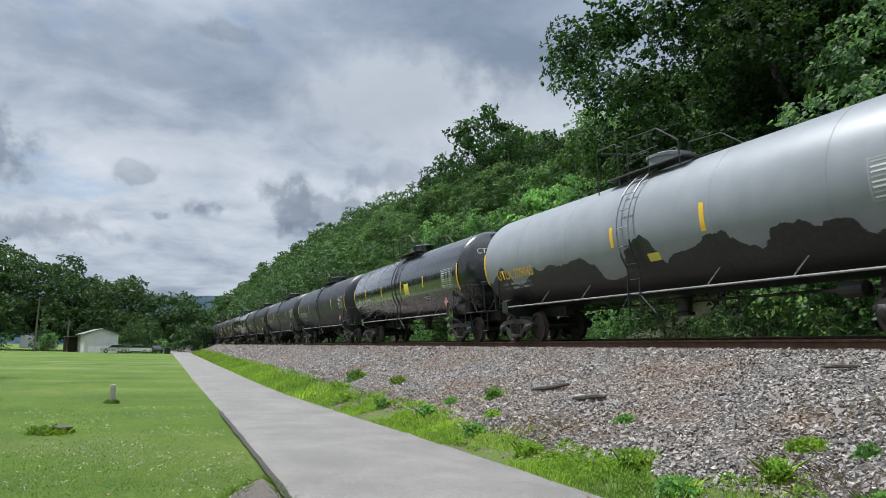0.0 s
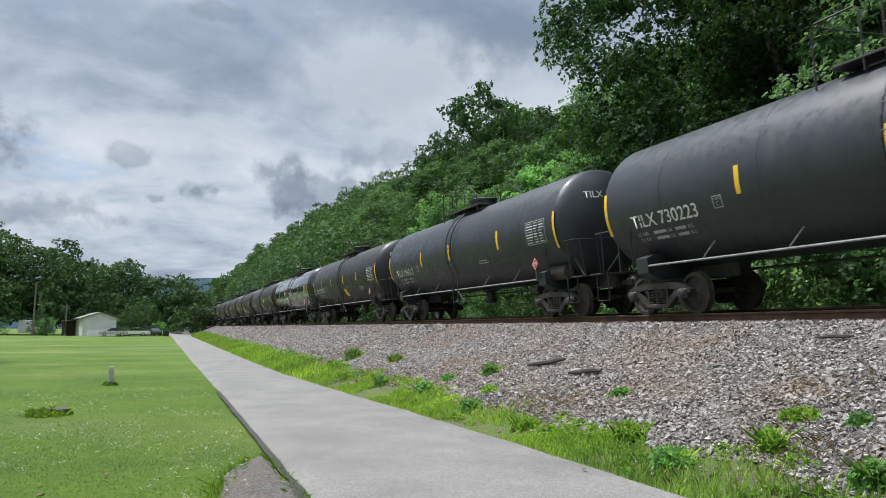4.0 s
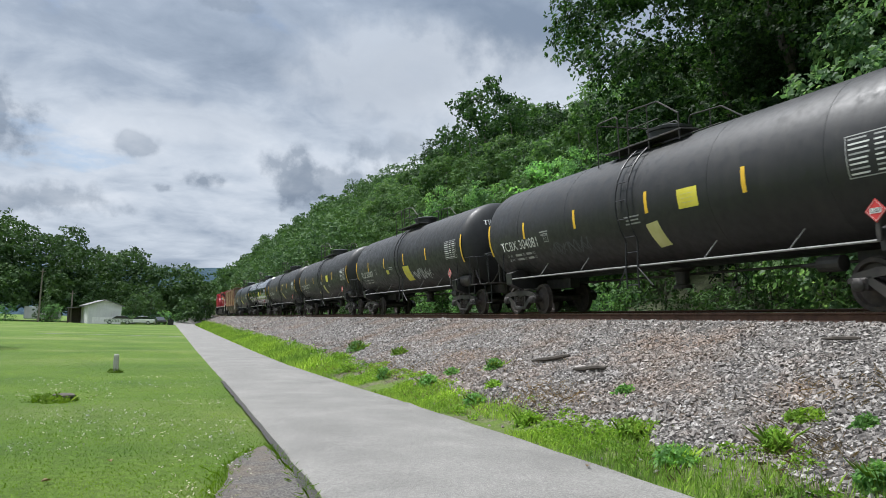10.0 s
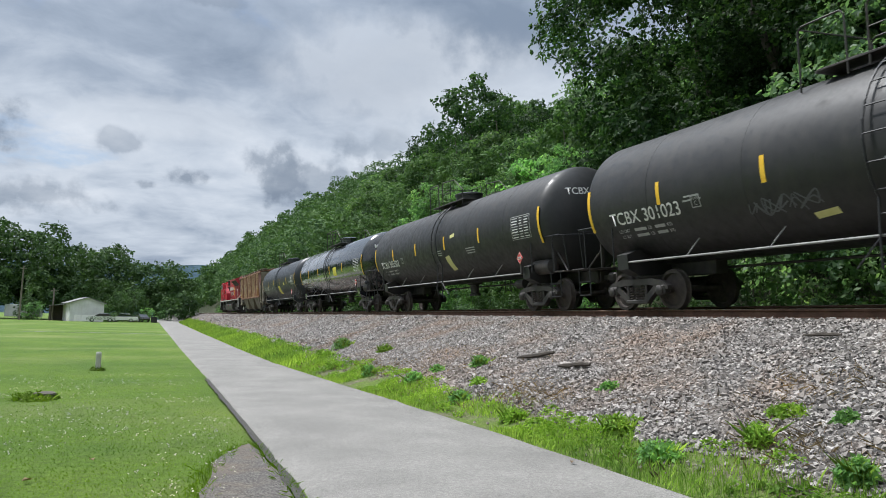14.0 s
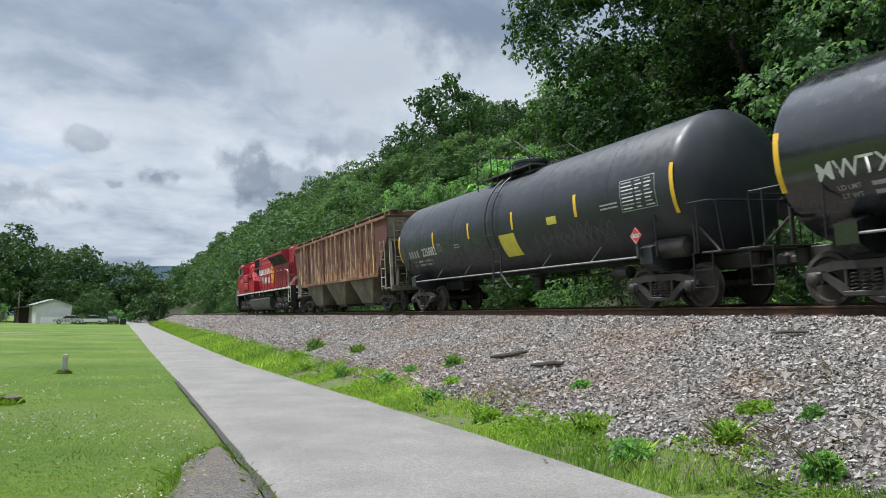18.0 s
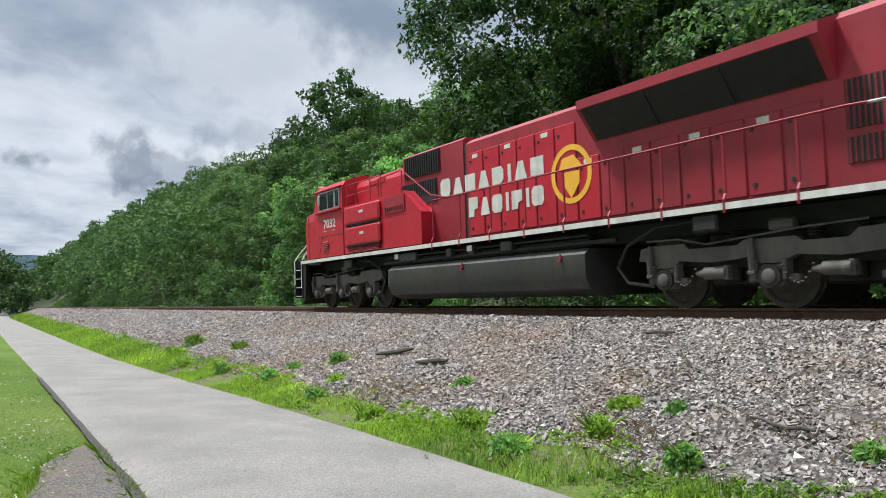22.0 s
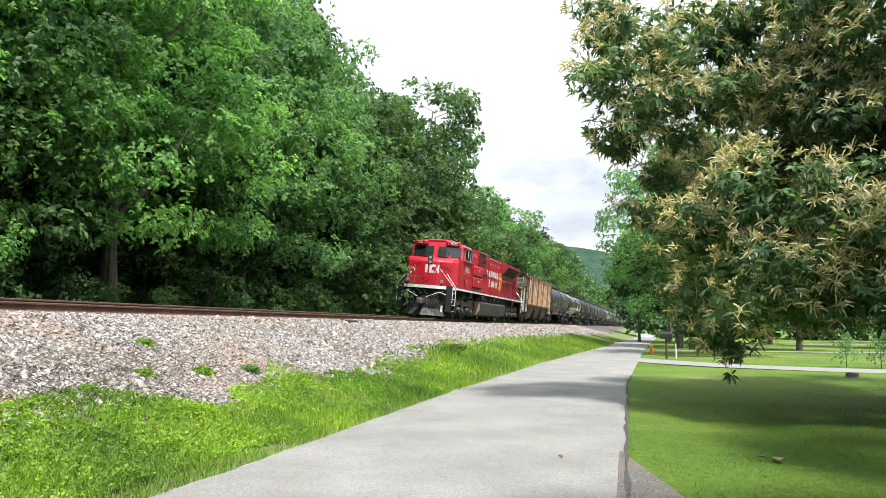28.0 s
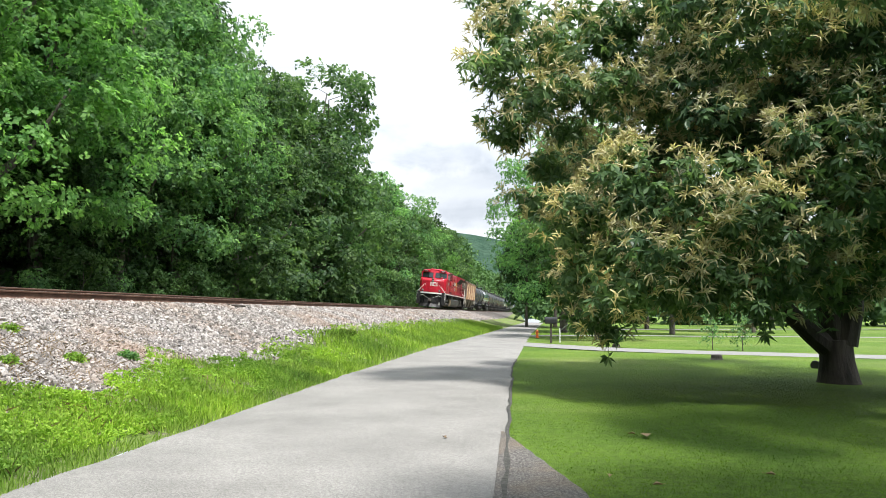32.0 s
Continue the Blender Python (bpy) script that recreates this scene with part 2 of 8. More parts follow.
def leaf_material(name, dark, mid, light, gloss=0.5, through=0.45):
    k = Nodes(name, gloss, 0.0, 0.18)
    c = k.ramp(k.island(), [(0.0, dark), (0.5, mid), (1.0, light)])
    o = k.ramp(k.object_random(), [(0.0, 0.66), (1.0, 1.25)])
    c = k.mix(1.0, c, o, "MULTIPLY")
    c = k.mix(1.0, c, k.ramp(k.noise(0.9, 4, 0.6), [(0.3, (0.7, 0.74, 0.85)), (0.7, (1.25, 1.2, 1.05))]), "MULTIPLY")
    c = k.mix(1.0, c, k.ramp(k.noise(0.23, 3, 0.5), [(0.32, (0.66, 0.72, 0.80)), (0.68, (1.30, 1.22, 1.05))]), "MULTIPLY")
    k.color(c)
    tr = k.n.new("ShaderNodeBsdfTranslucent")
    k.l.new(k.mix(1.0, c, (1.1, 1.22, 0.72), "MULTIPLY"), tr.inputs["Color"])
    ms = k.n.new("ShaderNodeMixShader")
    ms.inputs[0].default_value = through
    out = k.n["Material Output"]
    k.l.new(k.b.outputs[0], ms.inputs[1]); k.l.new(tr.outputs[0], ms.inputs[2])
    k.l.new(ms.outputs[0], out.inputs[0])
    return k.m


def m_asphalt():
    k = Nodes("worn_asphalt", 0.9)
    g = k.ramp(k.voronoi(90, "F1", "Color"), [(0.2, (0.146, 0.140, 0.130)), (0.8, (0.250, 0.240, 0.223))])
    p = k.ramp(k.noise(0.7, 6, 0.6), [(0.35, 0.82), (0.65, 1.1)])
    c = k.mix(1.0, g, p, "MULTIPLY")
    p2 = k.ramp(k.noise(26.0, 4, 0.7), [(0.35, 0.87), (0.65, 1.09)])
    c = k.mix(1.0, c, p2, "MULTIPLY")
    k.color(c).bump(k.voronoi(90), 0.6, 0.008)
    return k.m


def m_lawn():
    k = Nodes("mown_grass", 0.85, 0, 0.2)
    a = k.ramp(k.noise(0.22, 5, 0.6), [(0.3, (0.062, 0.124, 0.013)), (0.55, (0.100, 0.172, 0.018)), (0.75, (0.150, 0.204, 0.034))])
    f = k.ramp(k.noise(9, 6, 0.7), [(0.3, 0.62), (0.7, 1.25)])
    c = k.mix(1.0, a, f, "MULTIPLY")
    ff = k.ramp(k.noise(60, 3, 0.7, (1, 0.5, 1)), [(0.3, 0.6), (0.7, 1.25)])
    c = k.mix(1.0, c, ff, "MULTIPLY")
    dry = k.ramp(k.noise(0.08, 4, 0.6, (1, 1.6, 1)), [(0.5, 0.0), (0.66, 0.45)])
    c = k.mix(dry, c, (0.21, 0.23, 0.085))
    k.color(c).bump(k.noise(45, 4, 0.7), 0.8, 0.05)
    return k.m


def m_verge():
    k = Nodes("weedy_gravel_soil", 0.95, 0, 0.2)
    c = k.ramp(k.voronoi(28, "F1", "Color"), [(0.1, (0.055, 0.045, 0.032)), (0.5, (0.13, 0.11, 0.085)), (0.95, (0.24, 0.21, 0.17))])
    g = k.ramp(k.noise(1.1, 6, 0.65), [(0.36, 0.0), (0.52, 0.9)])
    green = k.ramp(k.noise(18, 5, 0.7), [(0.3, (0.06, 0.11, 0.015)), (0.7, (0.15, 0.22, 0.035))])
    k.color(k.mix(g, c, green)).bump(k.noise(30, 4, 0.7), 0.9, 0.05)
    return k.m


def m_ballast_bed():
    k = Nodes("ballast_bed", 0.92)
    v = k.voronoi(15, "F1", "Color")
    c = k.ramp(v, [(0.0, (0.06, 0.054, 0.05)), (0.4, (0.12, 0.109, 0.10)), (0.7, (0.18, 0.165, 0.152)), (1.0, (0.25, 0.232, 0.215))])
    # shade in the gaps between stones, painted as darker cell edges
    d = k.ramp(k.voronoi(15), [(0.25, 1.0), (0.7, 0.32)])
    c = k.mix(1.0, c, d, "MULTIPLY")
    t = k.ramp(k.noise(0.5, 5, 0.6), [(0.45, 0.0), (0.7, 0.35)])
    c = k.mix(t, c, (0.25, 0.17, 0.11))
    k.color(c).bump(k.math("SUBTRACT", 1.0, k.voronoi(15)), 1.0, 0.06)
    return k.m


def m_stone():
    k = Nodes("ballast_stone", 0.85)
    c = k.ramp(k.island(), [(0.0, (0.108, 0.097, 0.090)), (0.3, (0.198, 0.179, 0.165)), (0.6, (0.276, 0.253, 0.234)), (0.88, (0.362, 0.337, 0.314)), (1.0, (0.47, 0.442, 0.418))])
    t = k.ramp(k.noise(0.45, 5, 0.6), [(0.46, 0.0), (0.7, 0.6)])
    c = k.mix(t, c, (0.28, 0.185, 0.125))
    k.color(k.mix(1.0, c, k.ramp(k.noise(40, 3), [(0.3, 0.75), (0.7, 1.15)]), "MULTIPLY"))
    return k.m


def m_soil():
    k = Nodes("forest_soil", 0.95)
    c = k.ramp(k.noise(0.8, 6, 0.65), [(0.3, (0.03, 0.035, 0.014)), (0.55, (0.045, 0.06, 0.018)), (0.8, (0.07, 0.06, 0.03))])
    k.color(k.mix(1.0, c, k.ramp(k.noise(12, 5, 0.7), [(0.3, 0.5), (0.7, 1.3)]), "MULTIPLY")).bump(k.noise(6, 5), 0.8, 0.1)
    return k.m


def m_bark(name="bark", a=(0.05, 0.042, 0.035), b=(0.15, 0.13, 0.11)):
    k = Nodes(name, 0.9)
    c = k.ramp(k.noise(7, 6, 0.7, (1, 1, 0.18)), [(0.3, a), (0.7, b)])
    k.color(c).bump(k.noise(9, 5, 0.7, (1, 1, 0.15)), 0.9, 0.04)
    return k.m


def m_rust(name, a, b, c, scale=2.0):
    k = Nodes(name, 0.85)
    col = k.ramp(k.noise(scale, 7, 0.68), [(0.3, a), (0.52, b), (0.72, c)])
    k.color(col).bump(k.noise(18, 5, 0.7), 0.3, 0.01)
    return k.m


ASPHALT, LAWN, BED, STONE, SOIL, BARK = m_asphalt(), m_lawn(), m_ballast_bed(), m_stone(), m_soil(), m_bark()
VERGE = m_verge()
RAIL_RUST = m_rust("rail_rust", (0.055, 0.028, 0.018), (0.10, 0.05, 0.032), (0.15, 0.085, 0.055), 4)
RAIL_TOP = paint("rail_head_polished", (0.42, 0.40, 0.38), (0.30, 0.27, 0.25), 0.3, 0.9, 6, bump=0)
TIE_WOOD = m_rust("creosoted_tie", (0.03, 0.025, 0.02), (0.06, 0.05, 0.04), (0.10, 0.085, 0.07), 5)
BLACK = paint("black_car_paint", (0.0105, 0.0115, 0.0135), (0.016, 0.017, 0.0195), 0.46, 0, 1.2, (0.042, 0.040, 0.038), 0.3, bump=0)
BLACK_GLOSS = paint("glossy_black_paint", (0.010, 0.0115, 0.014), (0.014, 0.016, 0.019), 0.2, 0, 1.2, (0.05, 0.05, 0.045), 0.12, bump=0)
BLACK_GLOSS.node_tree.nodes["Principled BSDF"].inputs["Coat Weight"].default_value = 1.0
BLACK_GLOSS.node_tree.nodes["Principled BSDF"].inputs["Coat Roughness"].default_value = 0.16
GREY_DARK = paint("dark_grey_car_paint", (0.021, 0.0255, 0.032), (0.030, 0.0345, 0.042), 0.42, 0, 1.2, (0.05, 0.048, 0.046), 0.22, bump=0)
BROWN_BLACK = paint("dusty_black_paint", (0.0115, 0.0118, 0.0126), (0.0175, 0.0178, 0.0186), 0.5, 0, 0.8, (0.044, 0.039, 0.034), 0.3, bump=0)
STEEL_DARK = paint("sooty_steel", (0.022, 0.021, 0.021), (0.045, 0.041, 0.038), 0.6, 0.1, 3, (0.09, 0.07, 0.055), 0.5)
WHEEL_STEEL = m_rust("wheel_steel", (0.03, 0.026, 0.024), (0.055, 0.045, 0.04), (0.09, 0.072, 0.06), 6)
WHITE_MARK = paint("white_lettering", (0.62, 0.62, 0.60), (0.72, 0.72, 0.70), 0.5, 0, 4, (0.25, 0.24, 0.22), 0.4, bump=0)
GREY_MARK = paint("faded_lettering", (0.30, 0.30, 0.30), (0.40, 0.40, 0.39), 0.6, 0, 4, bump=0)
YELLOW = paint("reflective_yellow", (0.72, 0.42, 0.02), (0.78, 0.50, 0.04), 0.45, 0, 6, bump=0)
YELLOW_PANEL = paint("yellow_panel", (0.66, 0.58, 0.05), (0.74, 0.66, 0.08), 0.5, 0, 3, (0.45, 0.38, 0.08), 0.3, bump=0)
PALE_BAND = paint("pale_yellow_panel", (0.55, 0.52, 0.20), (0.62, 0.58, 0.26), 0.6, 0, 3, bump=0)
RED_SIGN = paint("placard_red", (0.50, 0.03, 0.03), (0.58, 0.05, 0.05), 0.45, 0, 3, bump=0)
WHITE = paint("white_paint", (0.72, 0.72, 0.70), (0.80, 0.80, 0.78), 0.5, 0, 3, (0.4, 0.38, 0.34), 0.25)


# ---- mesh helpers ----
class Shape:
    """Collects vertices and faces of one part."""

    def __init__(self):
        self.v, self.f = [], []

    def add(self, verts, faces):
        k = len(self.v)
        self.v += [tuple(p) for p in verts]
        self.f += [tuple(i + k for i in f) for f in faces]
        return self

    def box(self, c, s, bevel=0.0, m=None):
        """A box of centre c and size s, its edges chamfered."""
        hx, hy, hz = s[0] / 2, s[1] / 2, s[2] / 2
        b = min(bevel, hx * 0.9, hy * 0.9, hz * 0.9)
        if b <= 0:
            vs = [(x, y, z) for x in (-hx, hx) for y in (-hy, hy) for z in (-hz, hz)]
            fs = [(0, 1, 3, 2), (4, 6, 7, 5), (0, 4, 5, 1), (2, 3, 7, 6), (0, 2, 6, 4), (1, 5, 7, 3)]
        else:
            vs, idx = [], {}
            for sx in (-1, 1):
                for sy in (-1, 1):
                    for sz in (-1, 1):
                        for k in range(3):
                            d = [hx, hy, hz]
                            for q in range(3):
                                if q != k:
                                    d[q] -= b
                            idx[sx, sy, sz, k] = len(vs)
                            vs.append((sx * d[0], sy * d[1], sz * d[2]))
            fs = []
            for k in range(3):
                for s1 in (-1, 1):
                    ring = [(-1, -1), (1, -1), (1, 1), (-1, 1)]
                    q = []
                    for a, bb in ring:
                        t = [0, 0, 0]
                        t[k], t[(k + 1) % 3], t[(k + 2) % 3] = s1, a, bb
                        q.append(idx[(*t, k)])
                    fs.append(tuple(q if s1 > 0 else q[::-1]))
                for a in (-1, 1):
                    for bb in (-1, 1):
                        t0, t1 = [0, 0, 0], [0, 0, 0]
                        k1, k2 = (k + 1) % 3, (k + 2) % 3
                        t0[k], t1[k] = -1, 1
                        t0[k1] = t1[k1] = a
                        t0[k2] = t1[k2] = bb
                        q = [idx[(*t0, k1)], idx[(*t1, k1)], idx[(*t1, k2)], idx[(*t0, k2)]]
                        fs.append(tuple(q if a * bb > 0 else q[::-1]))
            for sx in (-1, 1):
                for sy in (-1, 1):
                    for sz in (-1, 1):
                        q = [idx[sx, sy, sz, 0], idx[sx, sy, sz, 1], idx[sx, sy, sz, 2]]
                        fs.append(tuple(q if sx * sy * sz > 0 else q[::-1]))
        if m is not None:
            vs = [tuple(m.to_3x3() @ Vector(p)) for p in vs]
        return self.add([(p[0] + c[0], p[1] + c[1], p[2] + c[2]) for p in vs], fs)

    def tube(self, pts, r, seg=6, closed=False):
        """A round bar through the points; r may be one radius or one for each point."""
        pts = [Vector(p) for p in pts]
        n = len(pts)
        rs = r if isinstance(r, (list, tuple)) else [r] * n
        vs, fs = [], []
        ref = None
        for i, p in enumerate(pts):
            d = (pts[min(i + 1, n - 1)] - pts[max(i - 1, 0)]).normalized()
            if ref is None:
                ref = d.orthogonal().normalized()
            a = (ref - d * ref.dot(d))
            a = a.normalized() if a.length > 1e-4 else d.orthogonal().normalized()
            ref = a
            b = d.cross(a)
            for k in range(seg):
                t = 2 * math.pi * k / seg
                vs.append(p + (a * math.cos(t) + b * math.sin(t)) * rs[i])
        for i in range(n - 1):
            for k in range(seg):
                k2 = (k + 1) % seg
                fs.append((i * seg + k, i * seg + k2, (i + 1) * seg + k2, (i + 1) * seg + k))
        fs.append(tuple(range(seg))[::-1])
        fs.append(tuple((n - 1) * seg + k for k in range(seg)))
        return self.add(vs, fs)

    def cyl(self, a, b, r, seg=16):
        return self.tube([a, b], r, seg)

    def lathe(self, prof, c=(0, 0, 0), axis="y", seg=32):
        """Turns (radius, place along the axis) about an axis."""
        vs, fs = [], []
        for r, h in prof:
            for k in range(seg):
                t = 2 * math.pi * k / seg
                p, q = r * math.cos(t), r * math.sin(t)
                vs.append({"y": (p, h, q), "x": (h, p, q), "z": (p, q, h)}[axis])
        for i in range(len(prof) - 1):
            for k in range(seg):
                k2 = (k + 1) % seg
                f = (i * seg + k, i * seg + k2, (i + 1) * seg + k2, (i + 1) * seg + k)
                fs.append(f[::-1] if axis == "y" else f)
        first, last = tuple(range(seg)), tuple((len(prof) - 1) * seg + k for k in range(seg))
        fs.append(first if axis == "y" else first[::-1])
        fs.append(last[::-1] if axis == "y" else last)
        return self.add([(p[0] + c[0], p[1] + c[1], p[2] + c[2]) for p in vs], fs)

    def prism(self, poly, lo, hi, axis="x"):
        """A polygon drawn out along an axis. For x the polygon is (y, z), for y (x, z), for z (x, y)."""
        put = {"x": lambda p, h: (h, p[0], p[1]), "y": lambda p, h: (p[0], h, p[1]), "z": lambda p, h: (p[0], p[1], h)}[axis]
        n = len(poly)
        vs = [put(p, lo) for p in poly] + [put(p, hi) for p in poly]
        fs = [(i, (i + 1) % n, n + (i + 1) % n, n + i) for i in range(n)]
        fs += [tuple(range(n))[::-1], tuple(range(n, 2 * n))]
        return self.add(vs, fs)

    def mesh(self, name, material, smooth=False):
        me = bpy.data.meshes.new(name)
        me.from_pydata(self.v, [], self.f)
        me.materials.append(material)
        bm = bmesh.new()
        bm.from_mesh(me)
        bmesh.ops.recalc_face_normals(bm, faces=bm.faces)
        bm.to_mesh(me)
        bm.free()
        if smooth:
            me.polygons.foreach_set("use_smooth", [True] * len(me.polygons))
            me.set_sharp_from_angle(angle=radians(35))
        return me


def part(name, shape, material, parent=None, label="", smooth=False, at=None):
    """Links a shape as one mesh object, under a thing or part where one is given."""
    ob = new(name, shape.mesh(name, material, smooth) if isinstance(shape, Shape) else shape)
    if parent is not None:
        ob.parent = parent
    if at is not None:
        ob.matrix_basis = at
    if label:
        ob["label"] = label
    return ob


def thing(name, m, label, category, group="", kind=""):
    ob = new(name)
    ob.empty_display_size = 0.2
    ob.matrix_basis = m
    return tagged(ob, label, category, group, kind)


def quads_mesh(name, verts, material, per=4):
    """A mesh of many loose faces with `per` corners each, from an array of corners."""
    n = len(verts) // per
    me = bpy.data.meshes.new(name)
    me.vertices.add(len(verts))
    me.vertices.foreach_set("co", np.asarray(verts, dtype=np.float32).ravel())
    me.loops.add(n * per)
    me.loops.foreach_set("vertex_index", np.arange(n * per, dtype=np.int32))
    me.polygons.add(n)
    me.polygons.foreach_set("loop_start", np.arange(0, n * per, per, dtype=np.int32))
    me.materials.append(material)
    me.update(calc_edges=True)
    return me


def unit(a):
    return a / np.maximum(np.linalg.norm(a, axis=-1, keepdims=True), 1e-9)


# ---- the lie of the land ----
TRACK_X, RAIL_Z, LEAN = 11.88, 2.04, -4.6     # centre line, rail height there, degrees of superelevation


def bend(y):
    """How far the track curves toward the lane at y."""
    u = max(0.0, -y - 4.0)
    return -0.0245 * u * u / (u + 6.0)


def path_left(y):
    return float(np.interp(y, [-130, -90, -58, -35, -22, -7, 0, 7, 16, 40, 60, 150], [-4.2, -2.2, -0.72, 0.08, 0.46, 0.4, 0.95, 1.5, 1.6, 1.72, 1.9, 2.6]))


def path_right(y):
    return float(np.interp(y, [-130, -90, -57, -33, -18, -6, 6, 10, 15, 18.5, 26, 36, 70, 150], [-1.0, 1.1, 2.8, 4.25, 4.7, 4.75, 5.0, 4.95, 4.75, 4.6, 4.35, 4.4, 4.9, 6.2]))


def toe(y):
    """Where the gravel slope begins."""
    return path_right(y) + float(np.interp(y, [-130, -60, -30, -22, -19, -17, -15.5, -14.3, -13, -10.4, -9.8, -9, -6, -4, 4, 12, 20, 40, 150], [3.5, 3.2, 2.8, 2.3, 1.9, 1.5, 1.7, 2.5, 1.8, 1.4, 1.6, 2.2, 1.9, 1.5, 1.0, 0.95, 1.25, 1.6, 2.0])) + 0.32 * noise.noise((y * 0.9, 3, 5))


def ground_z(x, y):
    base = path_right(y)
    if x < base:
        lawn = 0.04 * noise.noise((x * 0.15, y * 0.15, 0)) * min(1, max(0, (path_left(y) - x) * 0.5))
        return -0.03 + lawn
    b = bend(y)
    if x < 10.45 + b:
        u = (x - base - 0.15) / (10.45 + b - base - 0.15)
        return -0.03 + max(0, u) ** 1.06 * 1.76
    x -= b
    if x < 13.6:
        return 1.73 + (x - 10.45) * 0.075
    if x < 15.6:
        return 1.96 - (x - 13.6) * 0.42
    top = float(np.interp(y, [-400, -150, -60, 40, 80, 110, 170, 240, 350, 500], [16, 15, 18, 20, 24, 27, 31, 37, 42, 40]))
    rise = 1.12 + (x - 15.6) * float(np.interp(y, [-60, 20, 60, 110, 170, 240, 420], [0.34, 0.36, 0.52, 0.66, 0.80, 0.90, 0.90]))
    return min(rise, top + 0.04 * (x - 15.6)) + 0.3 * noise.noise((x * 0.2, y * 0.2, 3))


def band(name, xs, ys, zfun, material, label, category, kind="structure", jitter=0.0, seed=1):
    """A sheet over rows of x (a function of y and a share 0..1) and steps of y."""
    rng = np.random.default_rng(seed)
    vs, fs = [], []
    for y in ys:
        for x in xs(y):
            vs.append((x, y, zfun(x, y) + (rng.normal() * jitter if jitter else 0)))
    w = len(xs(ys[0]))
    for j in range(len(ys) - 1):
        for i in range(w - 1):
            k = j * w + i
            fs.append((k, k + 1, k + 1 + w, k + w))
    me = bpy.data.meshes.new(name)
    me.from_pydata(vs, [], fs)
    me.materials.append(material)
    me.polygons.foreach_set("use_smooth", [True] * len(me.polygons))
    return tagged(new(name, me), label, category, kind=kind)


YS = sorted(set([round(v, 2) for v in np.concatenate([np.linspace(-420, -60, 19), np.linspace(-60, -20, 41), np.linspace(-20, 30, 101), np.linspace(30, 70, 41), np.linspace(70, 200, 27), np.linspace(200, 600, 13)])]))


def build_ground():
    lawn_x = lambda y: [path_left(y) - d for d in (900, 400, 200, 120, 80, 55, 40, 30, 22, 16, 12, 9, 7, 5.5, 4.2, 3.2, 2.3, 1.5, 0.8, 0.3, -0.14)]
    band("ground", lawn_x, YS, ground_z, LAWN, "mown green lawn with clover beside the lane", "lawn")
    wig = lambda y, k: (0.09 if y < 0 else 0.03) * noise.noise((y * 0.9, k, 0)) + 0.04 * noise.noise((y * 4.1, k, 5))
    path_x = lambda y: [path_left(y) + wig(y, 1) + (path_right(y) + wig(y, 7) - path_left(y) - wig(y, 1)) * u for u in (0, 0.04, 0.2, 0.35, 0.5, 0.65, 0.8, 0.96, 1)]

    def path_z(x, y):
        u = (x - path_left(y)) / (path_right(y) - path_left(y))
        return 0.012 + 0.03 * math.sin(math.pi * min(1, max(0, u))) - (0.04 if u < 0.01 or u > 0.99 else 0)
    band("road", path_x, [y for y in YS if -140 < y < 152], path_z, ASPHALT, "narrow pale grey worn asphalt lane with cracked edges", "road")
    strip_x = lambda y: [path_right(y) - 0.03 + (toe(y) - path_right(y) + 0.4) * u for u in (0, 0.12, 0.3, 0.5, 0.7, 0.85, 1)]
    band("verge", strip_x, YS, ground_z, VERGE, "strip of rough grass and weeds below the ballast", "verge", jitter=0.008)
    bed_x = lambda y: [toe(y) - 0.05 + (10.45 + bend(y) - toe(y) + 0.05) * u for u in np.linspace(0, 1, 14)] + [v + bend(y) for v in (11.0, 11.6, 12.2, 12.9, 13.6, 14.4, 15.2)]
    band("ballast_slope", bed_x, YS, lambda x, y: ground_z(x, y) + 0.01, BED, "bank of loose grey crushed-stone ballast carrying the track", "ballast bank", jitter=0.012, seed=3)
    hill_x = lambda y: [v + bend(y) for v in (15.1, 15.6, 16.5, 18, 20, 23, 27, 32, 38, 45, 55, 70, 100, 200, 900)]
    band("hillside", hill_x, [y for y in YS if y < -60 or y > 70 or abs(y * 2 - round(y * 2)) < 0.01], ground_z, SOIL, "shaded wooded hillside of soil and leaf litter", "hillside", jitter=0.03, seed=5)


build_ground()


# ---- railway track ----
def rail_profile():
    return [(-0.07, -0.18), (0.07, -0.18), (0.07, -0.168), (0.014, -0.145), (0.010, -0.05), (0.036, -0.036), (0.037, -0.008), (0.030, -0.001), (-0.030, -0.001), (-0.037, -0.008), (-0.036, -0.036), (-0.010, -0.05), (-0.014, -0.145), (-0.07, -0.168)]


SINK = math.tan(radians(-LEAN))


def along(profile):
    """A profile carried along the track from end to end."""
    ys = [-420 + 10 * i for i in range(36)] + [-62 + 2 * i for i in range(31)] + [560]
    n, vs, fs = len(profile), [], []
    for y in ys:
        vs += [(p + bend(y), y, q - SINK * bend(y)) for p, q in profile]
    for j in range(len(ys) - 1):
        fs += [(j * n + i, j * n + (i + 1) % n, (j + 1) * n + (i + 1) % n, (j + 1) * n + i) for i in range(n)]
    return Shape().add(vs, fs)


